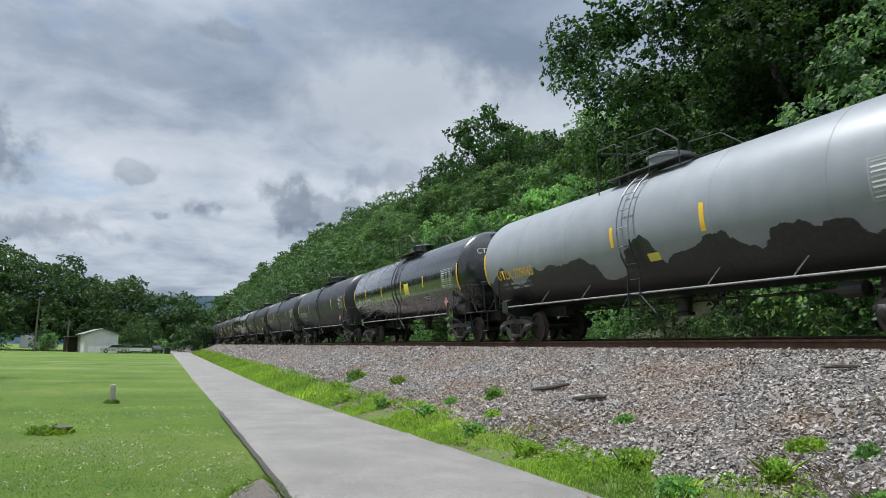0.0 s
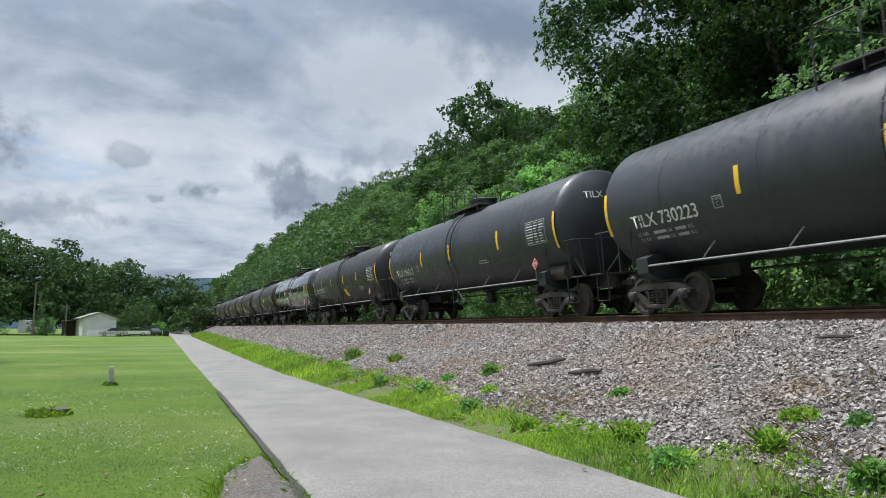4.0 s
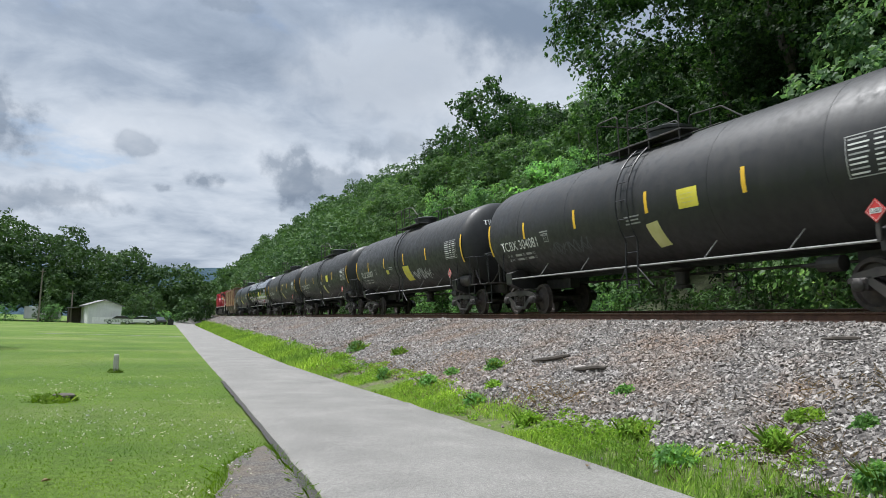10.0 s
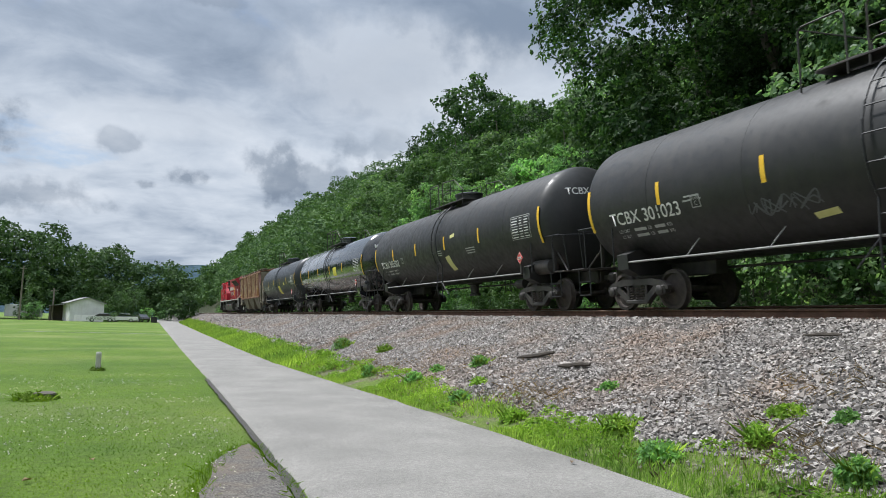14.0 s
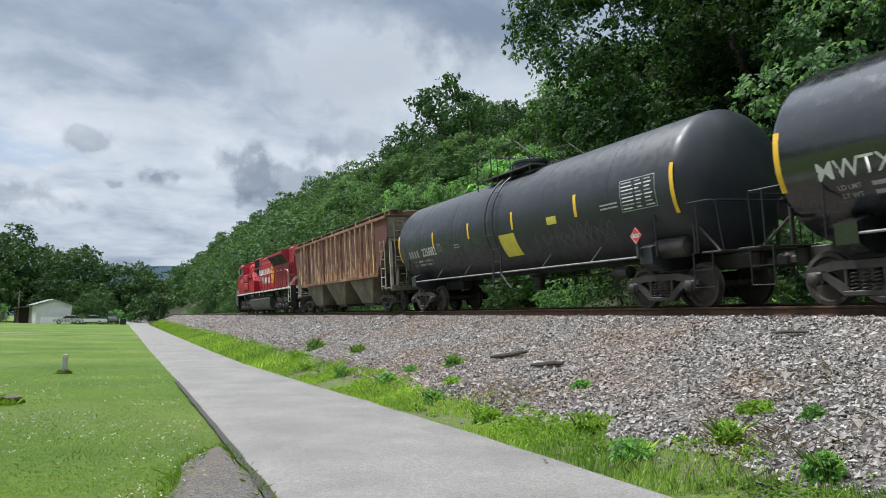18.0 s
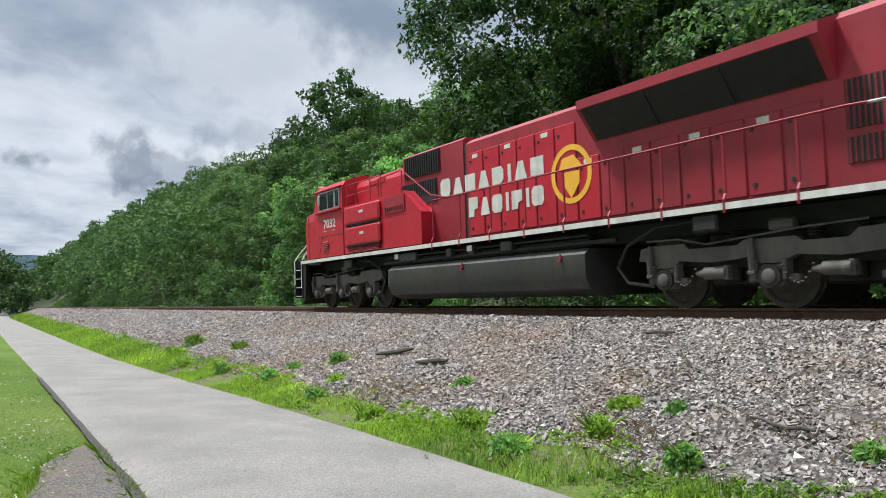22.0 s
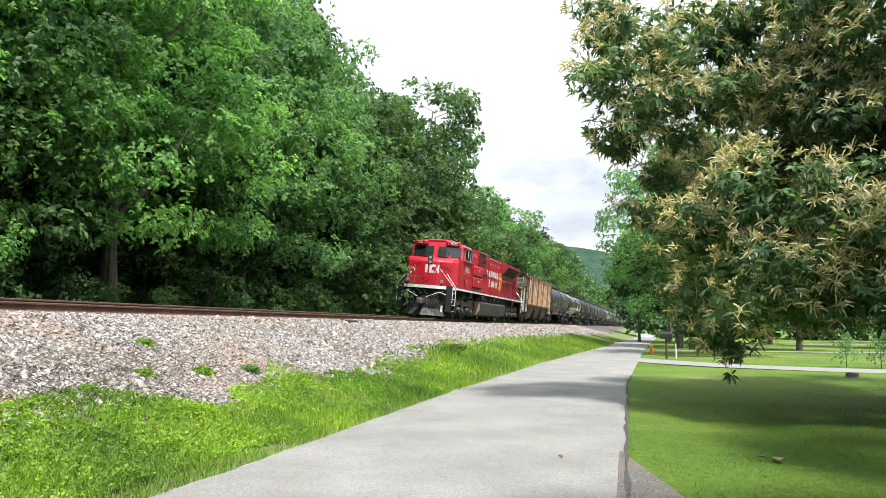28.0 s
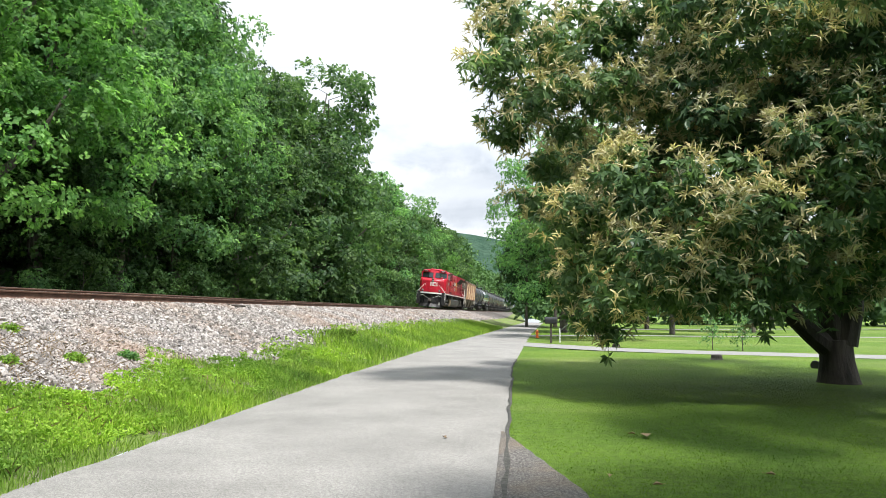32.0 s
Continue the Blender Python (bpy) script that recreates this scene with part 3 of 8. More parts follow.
def build_track():
    track = thing("railway_track", pose(TRACK_X, 0, RAIL_Z, 0, LEAN, 0), "rusty steel rails on dark creosoted ties in ballast", "railway track", kind="structure")
    for x in (-0.7525, 0.7525):
        r = part("rail", along([(x + p, q) for p, q in rail_profile()]), RAIL_RUST, track, "rusty brown steel rail")
        part("rail_head", along([(x - 0.019, 0.002), (x + 0.027, 0.002), (x + 0.027, -0.001), (x - 0.019, -0.001)]), RAIL_TOP, r, "polished running surface")
    tie = Shape().box((0, 0, -0.27), (2.59, 0.23, 0.17), 0.012).mesh("tie", TIE_WOOD)
    plate = Shape().box((-0.7525, 0, -0.183), (0.36, 0.2, 0.016), 0.003).box((0.7525, 0, -0.183), (0.36, 0.2, 0.016), 0.003)
    for sx in (-1, 1):
        for dx in (-0.1, 0.1):
            for dy in (-0.06, 0.06):
                plate.box((sx * 0.7525 + dx, dy, -0.165), (0.022, 0.022, 0.03))
    plate = plate.mesh("tie_plate", RAIL_RUST)
    rng = random.Random(4)
    for i in range(-75, 75):
        t = part("tie", tie, None, track, at=pose(rng.uniform(-0.04, 0.04) + bend(i * 0.5), i * 0.5 + rng.uniform(-0.03, 0.03), -SINK * bend(i * 0.5), 0, 0, rng.uniform(-1.5, 1.5)))
        part("tie_plate", plate, None, t)
    far = Shape()
    for i in list(range(-300, -75)) + list(range(75, 420)):
        far.box((bend(i * 0.5), i * 0.5, -0.27 - SINK * bend(i * 0.5)), (2.59, 0.23, 0.17))
    tagged(part("distant_ties", far, TIE_WOOD, track), kind="stuff")


build_track()


# ---- train ----
def wheelset(name, r, parent, at):
    s = Shape()
    for x in (-0.7175, 0.7175):
        g = -1 if x < 0 else 1
        # flange on the inner side, dished web, hub
        prof = [(0.1, 0.07), (0.12, 0.05), (0.16, 0.03), (r * 0.78, -0.01), (r * 0.84, 0.055), (r, 0.05), (r + 0.005, -0.055), (r + 0.028, -0.062), (r + 0.026, -0.085), (r * 0.84, -0.085), (r * 0.78, -0.045), (0.15, -0.03), (0.11, -0.06)]
        s.lathe([(a, x + g * b) for a, b in prof], axis="x", seg=28)
    s.cyl((-1.02, 0, 0), (1.02, 0, 0), 0.08, 12)
    ob = part(name, s, WHEEL_STEEL, parent, at=at, smooth=True)
    return ob


def freight_truck(parent, y, wheels):
    """A three-piece freight truck with two wheelsets."""
    t = part("truck", Shape().box((0, 0, 0.50), (2.1, 0.36, 0.30), 0.05).box((0, 0, 0.70), (0.6, 0.5, 0.14), 0.03), STEEL_DARK, parent, "cast steel freight truck", at=pose(0, y, 0))
    for sx in (-1, 1):
        x = sx * 1.03
        f = Shape()
        # cast side frame: arched top chord, sloping tension members, journal boxes
        f.prism([(-1.12, 0.56), (-0.95, 0.66), (-0.55, 0.74), (0.55, 0.74), (0.95, 0.66), (1.12, 0.56), (1.12, 0.48), (0.90, 0.53), (0.42, 0.60), (-0.42, 0.60), (-0.90, 0.53), (-1.12, 0.48)], x - 0.07, x + 0.07)
        f.prism([(-0.86, 0.56), (-0.70, 0.60), (-0.28, 0.30), (-0.28, 0.17), (-0.36, 0.17)], x - 0.07, x + 0.07)
        f.prism([(0.86, 0.56), (0.70, 0.60), (0.28, 0.30), (0.28, 0.17), (0.36, 0.17)], x - 0.07, x + 0.07)
        f.box((x, 0, 0.21), (0.16, 0.78, 0.10), 0.02)
        for yy in (-0.33, 0.33):
            f.box((x, yy, 0.45), (0.13, 0.07, 0.42), 0.02)
        for yy in (-0.889, 0.889):
            f.box((x, yy, 0.47), (0.2, 0.3, 0.22), 0.03)
        sf = part("side_frame", f, STEEL_DARK, t)
        sp = Shape()
        for yy in (-0.2, 0, 0.2):
            pts = [(x + 0.07 * math.cos(a), yy + 0.07 * math.sin(a), 0.26 + 0.30 * a / (2 * math.pi * 5)) for a in np.linspace(0, 2 * math.pi * 5, 41)]
            sp.tube(pts, 0.017, 4)
        part("spring_nest", sp, WHEEL_STEEL, sf)
        for yy in (-0.889, 0.889):
            part("bearing_cap", Shape().lathe([(0.10, 0), (0.115, 0.02), (0.115, 0.10), (0.08, 0.13), (0.04, 0.14)] if sx > 0 else [(0.04, -0.14), (0.08, -0.13), (0.115, -0.10), (0.115, -0.02), (0.10, 0)], (sx * 1.06, yy, 0.457), "x", 14), STEEL_DARK, sf, smooth=True)
    for k, yy in enumerate((-0.889, 0.889)):
        wheels[k].append(wheelset("wheelset", 0.457, t, pose(0, yy, 0.457)))
    return t


FREIGHT_WHEELS = ([], [])


def coupler(parent, y, d):
    s = Shape().box((0, y - d * 0.45, 0.86), (0.16, 0.9, 0.16), 0.03).box((0, y + d * 0.02, 0.86), (0.26, 0.30, 0.28), 0.06)
    s.tube([(0.1, y - d * 0.1, 0.78), (0.14, y + d * 0.05, 0.55), (0.05, y + d * 0.28, 0.50)], 0.025, 6)
    part("coupler", s, STEEL_DARK, parent, "cast steel coupler with air hose")


def lettering(parent, text, y, z, height, radius, centre, material, x0=None, label="", name="lettering", stretch=1.0, side=-1):
    """Letters laid on the near side of a tank of that radius (or a flat side at x0), y at the middle of the line."""
    cu = bpy.data.curves.new("text", "FONT")
    cu.body, cu.size, cu.align_x, cu.align_y = text, height * 1.4, "CENTER", "CENTER"
    cu.offset = (0.035 if stretch > 1.2 else 0.012) * height
    tmp = new("text", cu)
    bpy.context.view_layer.update()
    me = bpy.data.meshes.new_from_object(tmp.evaluated_get(bpy.context.evaluated_depsgraph_get()))
    bpy.data.objects.remove(tmp)
    bpy.data.curves.remove(cu)
    for v in me.vertices:
        u, w = v.co.x * stretch, v.co.y
        if x0 is None:
            a = (z - centre + w) / radius
            v.co = (side * (radius + 0.006) * math.cos(a), y + side * u, centre + (radius + 0.006) * math.sin(a))
        else:
            v.co = (x0 + side * 0.006, y + side * u, z + w)
    me.materials.clear()
    me.materials.append(material)
    return part(name, me, None, parent, label)


def patch(parent, name, y, z, w, h, radius, centre, material, label="", lift=0.004, side=-1, x0=None, rot=0.0):
    """A painted or stuck-on panel that follows the tank's side."""
    vs, fs, n = [], [], 6
    for i in range(n + 1):
        for k in (0, 1):
            u, v = (k - 0.5) * w, (i / n - 0.5) * h
            u, v = u * math.cos(rot) - v * math.sin(rot), u * math.sin(rot) + v * math.cos(rot)
            if x0 is None:
                a = (z - centre + v) / radius
                vs.append((side * (radius + lift) * math.cos(a), y + side * u, centre + (radius + lift) * math.sin(a)))
            else:
                vs.append((x0 + side * lift, y + side * u, z + v))
    for i in range(n):
        fs.append((2 * i, 2 * i + 1, 2 * i + 3, 2 * i + 2))
    return part(name, Shape().add(vs, fs), material, parent, label)


def lazy_patchy(name):
    """Silver tank paint over which black has been rolled in ragged patches along the lower half."""
    k = Nodes(name, 0.4)
    silver = k.ramp(k.noise(1.4, 6, 0.6), [(0.3, (0.20, 0.22, 0.24)), (0.7, (0.25, 0.27, 0.295))])
    z = k.axis("Z")
    edge = k.math("ADD", k.math("MULTIPLY", k.noise(0.55, 2, 0.4), 2.6), k.math("MULTIPLY", k.noise(3, 4, 0.7), 0.35))
    f = k.math("GREATER_THAN", k.math("SUBTRACT", k.math("ADD", edge, 0.55), z), 0.0)
    wet = k.ramp(k.noise(9, 4, 0.6), [(0.4, 0.0), (0.6, 1.0)])
    c = k.mix(f, silver, k.mix(wet, (0.014, 0.015, 0.016), (0.024, 0.025, 0.026)))
    k.color(c)
    return k.m


SILVER_PATCHED = lazy_patchy("silver_paint_with_black_patches")
GRAFFITI_WHITE = paint("sprayed_white", (0.42, 0.43, 0.44), (0.55, 0.56, 0.57), 0.7, 0, 5, bump=0)
GRAFFITI_GREY = paint("sprayed_grey", (0.075, 0.08, 0.085), (0.11, 0.115, 0.12), 0.7, 0, 5, bump=0)
LIGHT_RAIL = paint("worn_grey_rail", (0.20, 0.20, 0.20), (0.30, 0.30, 0.29), 0.5, 0.2, 6, bump=0)


def scribble(parent, y, z, w, h, r, c, material, seed, strokes=5):
    """Sprayed strokes that cannot be read, as ribbons on the tank's side."""
    rng = random.Random(seed)
    s = Shape()
    strokes *= 2
    for k in range(strokes):
        u0 = -w / 2 + w * k / strokes
        cell = 1.7 * w / strokes
        pts = [(u0 + cell * (0.5 + 0.5 * math.sin(q * 1.9 + k)) + rng.uniform(-0.2, 0.2) * cell, (0.5 if (q + k) % 2 else -0.5) * h * rng.uniform(0.25, 1)) for q in range(4 + k % 3)]
        path = []
        for i in range(len(pts) - 1):
            g = [pts[max(0, i - 1)], pts[i], pts[i + 1], pts[min(len(pts) - 1, i + 2)]]
            for q in range(6):
                v = q / 6
                path.append(tuple(0.5 * (2 * g[1][d] + (g[2][d] - g[0][d]) * v + (2 * g[0][d] - 5 * g[1][d] + 4 * g[2][d] - g[3][d]) * v * v + (3 * g[1][d] - g[0][d] - 3 * g[2][d] + g[3][d]) * v ** 3) for d in (0, 1)))
        vs = []
        th = rng.uniform(0.010, 0.018)
        for i, (u, v) in enumerate(path):
            n0, n1 = path[max(0, i - 1)], path[min(len(path) - 1, i + 1)]
            du, dv = n1[0] - n0[0], n1[1] - n0[1]
            ln = math.hypot(du, dv) or 1
            for sg in (-1, 1):
                uu, vv = u - sg * dv / ln * th, v + sg * du / ln * th
                a = (z - c + vv) / r
                vs.append((-(r + 0.005) * math.cos(a), y - uu, c + (r + 0.005) * math.sin(a)))
        s.add(vs, [(2 * i, 2 * i + 1, 2 * i + 3, 2 * i + 2) for i in range(len(path) - 1)])
    tagged(part("graffiti", s, material, parent, "sprayed graffiti strokes"), kind="stuff")


def placard(parent, y, z, x, number):
    s = 0.19
    p = part("hazard_placard", Shape().prism([(y - s, z), (y, z - s), (y + s, z), (y, z + s)], x - 0.008, x), RED_SIGN, parent, "red diamond hazard placard")
    b = Shape()
    rim = 0.165
    for (a0, b0), (a1, b1) in zip([(-rim, 0), (0, -rim), (rim, 0), (0, rim)], [(0, -rim), (rim, 0), (0, rim), (-rim, 0)]):
        b.tube([(x - 0.011, y + a0, z + b0), (x - 0.011, y + a1, z + b1)], 0.004, 4)
    part("border", b, WHITE_MARK, p)
    part("number_field", Shape().box((x - 0.010, y, z), (0.004, 0.2, 0.085)), WHITE_MARK, p)
    lettering(p, number, y, z, 0.065, 0, 0, BLACK, x0=x - 0.012)


def tank_car(spec):
    mat, label, mark, number = spec["paint"], spec["label"], spec["mark"], spec["number"]
    car = thing("tank_car", pose(TRACK_X, 0, RAIL_Z, 0, LEAN, 0), label, "tank car", "tank cars of the train")
    length = spec["length"]
    half, r, c = length / 2, 1.55, 2.60
    hl = half - 0.72
    hd = 0.62
    prof = [(0.02, -hl)] + [(r * math.sin(a), -hl + hd - hd * math.cos(a)) for a in np.linspace(0.12, math.pi / 2, 12)]
    prof += [(p, -q) for p, q in prof[::-1]]
    part("tank", Shape().lathe(prof, (0, 0, c), "y", 64), mat, car, smooth=True)
    rng = random.Random(spec["seed"])
    # weld seams
    for y in (-5.6, -2.8, 2.8, 5.6):
        part("seam", Shape().lathe([(r - 0.01, y - 0.02), (r + 0.004, y - 0.012), (r + 0.004, y + 0.012), (r - 0.01, y + 0.02)], (0, 0, c), "y", 64), mat, car)
    for d in (-1, 1):
        ye = d * half
        freight_truck(car, d * (half - 2.35), FREIGHT_WHEELS)
        coupler(car, ye, d)
        # stub sill, bolster and tank saddle
        sill = Shape().box((0, d * (half - 2.2), 0.92), (0.36, 3.6, 0.32), 0.02).box((0, d * (half - 0.55), 0.90), (0.5, 0.24, 0.36), 0.03)
        part("stub_sill", sill, STEEL_DARK, car)
        part("bolster", Shape().prism([(-1.42, 0.98), (-1.1, 0.82), (1.1, 0.82), (1.42, 0.98), (1.44, 1.32), (1.15, 1.42), (-1.15, 1.42), (-1.44, 1.32)], d * (half - 2.35) - 0.2, d * (half - 2.35) + 0.2, "y"), mat, car)
        # end platform with its rails
        part("end_platform", Shape().box((0, d * (half - 0.45), 1.09), (2.9, 0.5, 0.035), 0.006), STEEL_DARK, car)
        h = Shape()
        for x in (-1.42, 1.42):
            h.tube([(x, d * (half - 2.0), 1.12), (x, d * (half - 2.0), 2.02), (x, d * (half - 1.92), 2.10), (x * 0.98, d * (half - 0.5), 2.10), (x * 0.92, d * (half - 0.4), 2.08), (x * 0.85, d * (half - 0.36), 1.1)], 0.019, 6)
            h.tube([(x, d * (half - 0.8), 1.1), (x, d * (half - 0.8), 2.1)], 0.017, 6)
        h.tube([(-1.3, d * (half - 0.38), 2.08), (1.3, d * (half - 0.38), 2.08)], 0.019, 6)
        part("end_handrail", h, BLACK, car)
        for x in (-1.42, 1.42):
            st = Shape()
            st.tube([(x, d * (half - 0.95), 1.1), (x, d * (half - 0.95), 0.42), (x, d * (half - 0.45), 0.42), (x, d * (half - 0.45), 1.1)], 0.018, 6)
            st.box((x, d * (half - 0.7), 0.76), (0.05, 0.5, 0.02))
            part("sill_step", st, BLACK, car)
        for x in (-1.15, 1.15):
            up = Shape()
            up.box((x, d * (half - 1.15), 1.52), (0.09, 0.05, 0.85), 0.01)
            up.tube([(x, d * (half - 0.5), 1.1), (x * 0.9, d * (half - 1.25), 1.75)], 0.025, 6)
            part("platform_brace", up, STEEL_DARK, car)
    # side sill rail and its hangers
    for sx in (-1, 1):
        x = sx * 1.40
        part("side_rail", Shape().tube([(x, -half + 2.5, 1.14), (x, half - 2.5, 1.14)], 0.024, 8), LIGHT_RAIL, car)
        for y in (-4.6, -2.4, 2.4, 4.6):
            part("rail_hanger", Shape().tube([(x, y, 1.14), (sx * 1.22, y - 0.22, 1.50)], 0.014, 5), LIGHT_RAIL, car)
    # ladder to the top platform, both sides
    for sx in (-1, 1):
        ld = Shape()
        for y in (-0.23, 0.23):
            pts = [(sx * 1.45, y, 0.62), (sx * 1.45, y, 1.1)]
            for a in np.linspace(-0.55, 1.15, 10):
                pts.append((sx * (r + 0.10) * math.cos(a), y, c + (r + 0.10) * math.sin(a)))
            ld.tube(pts, 0.022, 6)
            ld.tube([(sx * 1.45, -0.23, 0.7), (sx * 1.45, 0.23, 0.7)], 0.014, 5)
        for a in np.linspace(-0.75, 1.15, 8):
            q = (sx * (r + 0.10) * math.cos(max(a, -0.55)), c + (r + 0.10) * math.sin(a))
            ld.tube([(q[0], -0.23, q[1]), (q[0], 0.23, q[1])], 0.014, 5)
        for y in (-0.7, 0.7):
            ld.tube([(sx * 1.45, y * 0.33, 1.1), (sx * 1.40, y, 0.66)], 0.016, 5)
        part("ladder", ld, mat if spec.get("grey") else BLACK, car, "steel side ladder")
    top = c + r
    part("top_platform", Shape().box((-0.72, 0, top - 0.02), (0.5, 3.0, 0.04), 0.006).box((0.72, 0, top - 0.02), (0.5, 3.0, 0.04), 0.006).box((0, 1.55, top + 0.05), (1.4, 0.4, 0.04), 0.006), STEEL_DARK, car, "grating walkway round the dome")
    part("valve_dome", Shape().lathe([(0.52, -0.12), (0.52, 0.30), (0.56, 0.31), (0.56, 0.38), (0.40, 0.43), (0.02, 0.45)], (0, 0.10, top), "z", 24), mat, car, "round valve housing", smooth=True)
    part("manway", Shape().lathe([(0.30, -0.1), (0.30, 0.16), (0.36, 0.17), (0.36, 0.22), (0.02, 0.25)], (0, 1.25, top), "z", 20), STEEL_DARK, car, smooth=True)
    hr = Shape()
    for x in (-0.95, 0.95):
        hr.tube([(x, -1.4, top - 0.25), (x, -1.4, top + 0.35), (x, -0.7, top + 0.80), (x, 0.4, top + 0.86), (x, 0.48, top + 0.78), (x, 0.5, top - 0.22)], 0.019, 6)
        hr.tube([(x, 0.9, top - 0.25), (x, 0.9, top + 0.78), (x, 0.98, top + 0.86), (x, 1.75, top + 0.86), (x, 1.83, top + 0.78), (x, 1.85, top - 0.3)], 0.019, 6)
        hr.tube([(x, -0.3, top - 0.25), (x, -0.3, top + 0.83)], 0.016, 6)
        hr.tube([(x, -0.7, top + 0.4), (x, 0.5, top + 0.4)], 0.012, 5)
    hr.tube([(-0.95, 1.8, top + 0.82), (0.95, 1.8, top + 0.82)], 0.016, 6)
    part("top_handrail", hr, STEEL_DARK, car)
    # brake gear under the tank
    part("brake_reservoir", Shape().lathe([(0.02, -0.55), (0.2, -0.48), (0.22, -0.4), (0.22, 0.4), (0.2, 0.48), (0.02, 0.55)], (-1.05, -half + 1.9, 1.28), "y", 16), STEEL_DARK, car, smooth=True)
    part("brake_cylinder", Shape().lathe([(0.02, -0.3), (0.15, -0.28), (0.15, 0.2), (0.06, 0.24), (0.03, 0.6)], (-0.6, -half + 4.2, 0.86), "y", 14).tube([(0.3, -half + 2.5, 0.9), (0.3, half - 2.5, 0.9)], 0.03, 6), STEEL_DARK, car)
    part("outlet_valve", Shape().lathe([(0.3, 0.3), (0.3, 0.1), (0.18, 0.05), (0.16, -0.25), (0.22, -0.28), (0.22, -0.36)][::-1], (0, 0, 0.92), "z", 16), STEEL_DARK, car)
    part("brake_wheel", Shape().lathe([(0.24, -0.02), (0.27, 0), (0.24, 0.02), (0.21, 0)], (0.6, -half + 0.42, 1.9), "y", 18).box((0.6, -half + 0.42, 1.9), (0.5, 0.02, 0.03)).box((0.6, -half + 0.42, 1.9), (0.03, 0.02, 0.5)), STEEL_DARK, car)
    # marks on the near side
    for y, w, h in spec["stripes"]:
        patch(car, "reflective_strip", y, 2.55 if h < 0.8 else 2.45, w, h, r, c, YELLOW, "yellow reflective strip")
    for y in (-half + 1.28, half - 1.28):
        patch(car, "reflective_strip", y, 2.45, 0.11, 1.05, r, c, YELLOW, "long yellow reflective strip")
    ny = half - 3.3
    if spec.get("bars"):
        for k in range(8):
            patch(car, "mark_block", ny + 1.05 - k * 0.27 - (0.15 if k > 3 else 0), 2.14, 0.18, 0.27, r, c, GREY_MARK)
    elif mark:
        lettering(car, mark + " " + number, ny, 2.14, 0.30, r, c, YELLOW if spec.get("ink") else WHITE_MARK, label="stencilled reporting mark")
    else:
        for k in range(4):
            patch(car, "mark_block", ny + 1.05 - k * 0.25, 2.14, 0.16, 0.26, r, c, GREY_MARK)
        lettering(car, number, ny - 0.75, 2.14, 0.30, r, c, WHITE_MARK, label="white car number")
    for k, (word, unit_mark) in enumerate((("LD LMT", "LB"), ("LT WT", "LB"))):
        z = 1.84 - k * 0.15
        lettering(car, word, ny + 0.86, z, 0.085, r, c, GREY_MARK, name="small_lettering")
        patch(car, "stencil_line", ny + 0.28, z, 0.42, 0.075, r, c, GREY_MARK)
        lettering(car, unit_mark, ny - 0.06, z, 0.085, r, c, GREY_MARK, name="small_lettering")
        patch(car, "stencil_line", ny - 0.40, z, 0.34, 0.075, r, c, GREY_MARK)
        lettering(car, "KG", ny - 0.72, z, 0.085, r, c, GREY_MARK, name="small_lettering")
    patch(car, "stencil_box", half - 5.0, 2.22, 0.26, 0.26, r, c, GREY_MARK)
    patch(car, "stencil_box_field", half - 5.0, 2.22, 0.21, 0.21, r, c, mat, lift=0.008)
    lettering(car, "PLATE", half - 5.0, 2.28, 0.05, r + 0.004, c, GREY_MARK, name="small_lettering")
    lettering(car, "C", half - 5.0, 2.18, 0.09, r + 0.004, c, GREY_MARK, name="small_lettering")
    for y, z, w, n in spec.get("stencils", []):
        for k in range(n):
            patch(car, "stencil_line", y, z - k * 0.085, w * rng.uniform(0.7, 1.0), 0.036, r, c, GREY_MARK)
    # test data block: rows of small figures in a frame
    dy, dz = -half + 2.35, 2.50
    patch(car, "data_frame", dy, dz, 1.16, 0.70, r, c, GREY_MARK, lift=0.003)
    patch(car, "data_field", dy, dz, 1.12, 0.66, r, c, mat, lift=0.006)
    for k in range(8):
        for a, b in ((-0.52, -0.1), (-0.05, 0.18), (0.24, 0.52)):
            b -= rng.uniform(0, 0.10)
            patch(car, "data_line", dy - (a + b) / 2, dz + 0.28 - k * 0.08, b - a, 0.030, r, c, WHITE_MARK if k % 3 else GREY_MARK, lift=0.009)
    for y, z, w, h, m in spec.get("panels", []):
        patch(car, "painted_panel", y, z, w, h, r, c, m, "yellow painted panel", rot=0.12 if m is PALE_BAND else 0.0)
        if m is YELLOW_PANEL:
            for k in range(3):
                patch(car, "panel_line", y, z + h * 0.22 - k * h * 0.22, w * 0.62, 0.010, r, c, PALE_BAND, lift=0.008)
    part("placard_bracket", Shape().box((-1.5, -half + 2.5, 1.42), (0.05, 0.09, 0.6), 0.01), STEEL_DARK, car)
    placard(car, -half + 2.5, 1.60, -1.53, spec.get("un", "1267"))
    if mark and not spec.get("bars"):
        end = lettering(car, mark + " " + number, 0.0, 3.35, 0.2, 0, 0, WHITE_MARK, x0=0, name="end_lettering")
        for v in end.data.vertices:
            x, z = -v.co.y, v.co.z
            a = math.asin(min(1, math.hypot(x, z - c) / r))
            v.co = (x, -hl + hd - hd * math.cos(a) - 0.008, z)
    for text, y, z, hgt in spec.get("words", []):
        lettering(car, text, y, z, hgt, r, c, WHITE_MARK, label="small white stencilled words")
    for g in spec.get("graffiti", []):
        scribble(car, g[0], g[1], g[2], g[3], r, c, g[4], spec["seed"] + int(g[0] * 7), g[5])
    return car


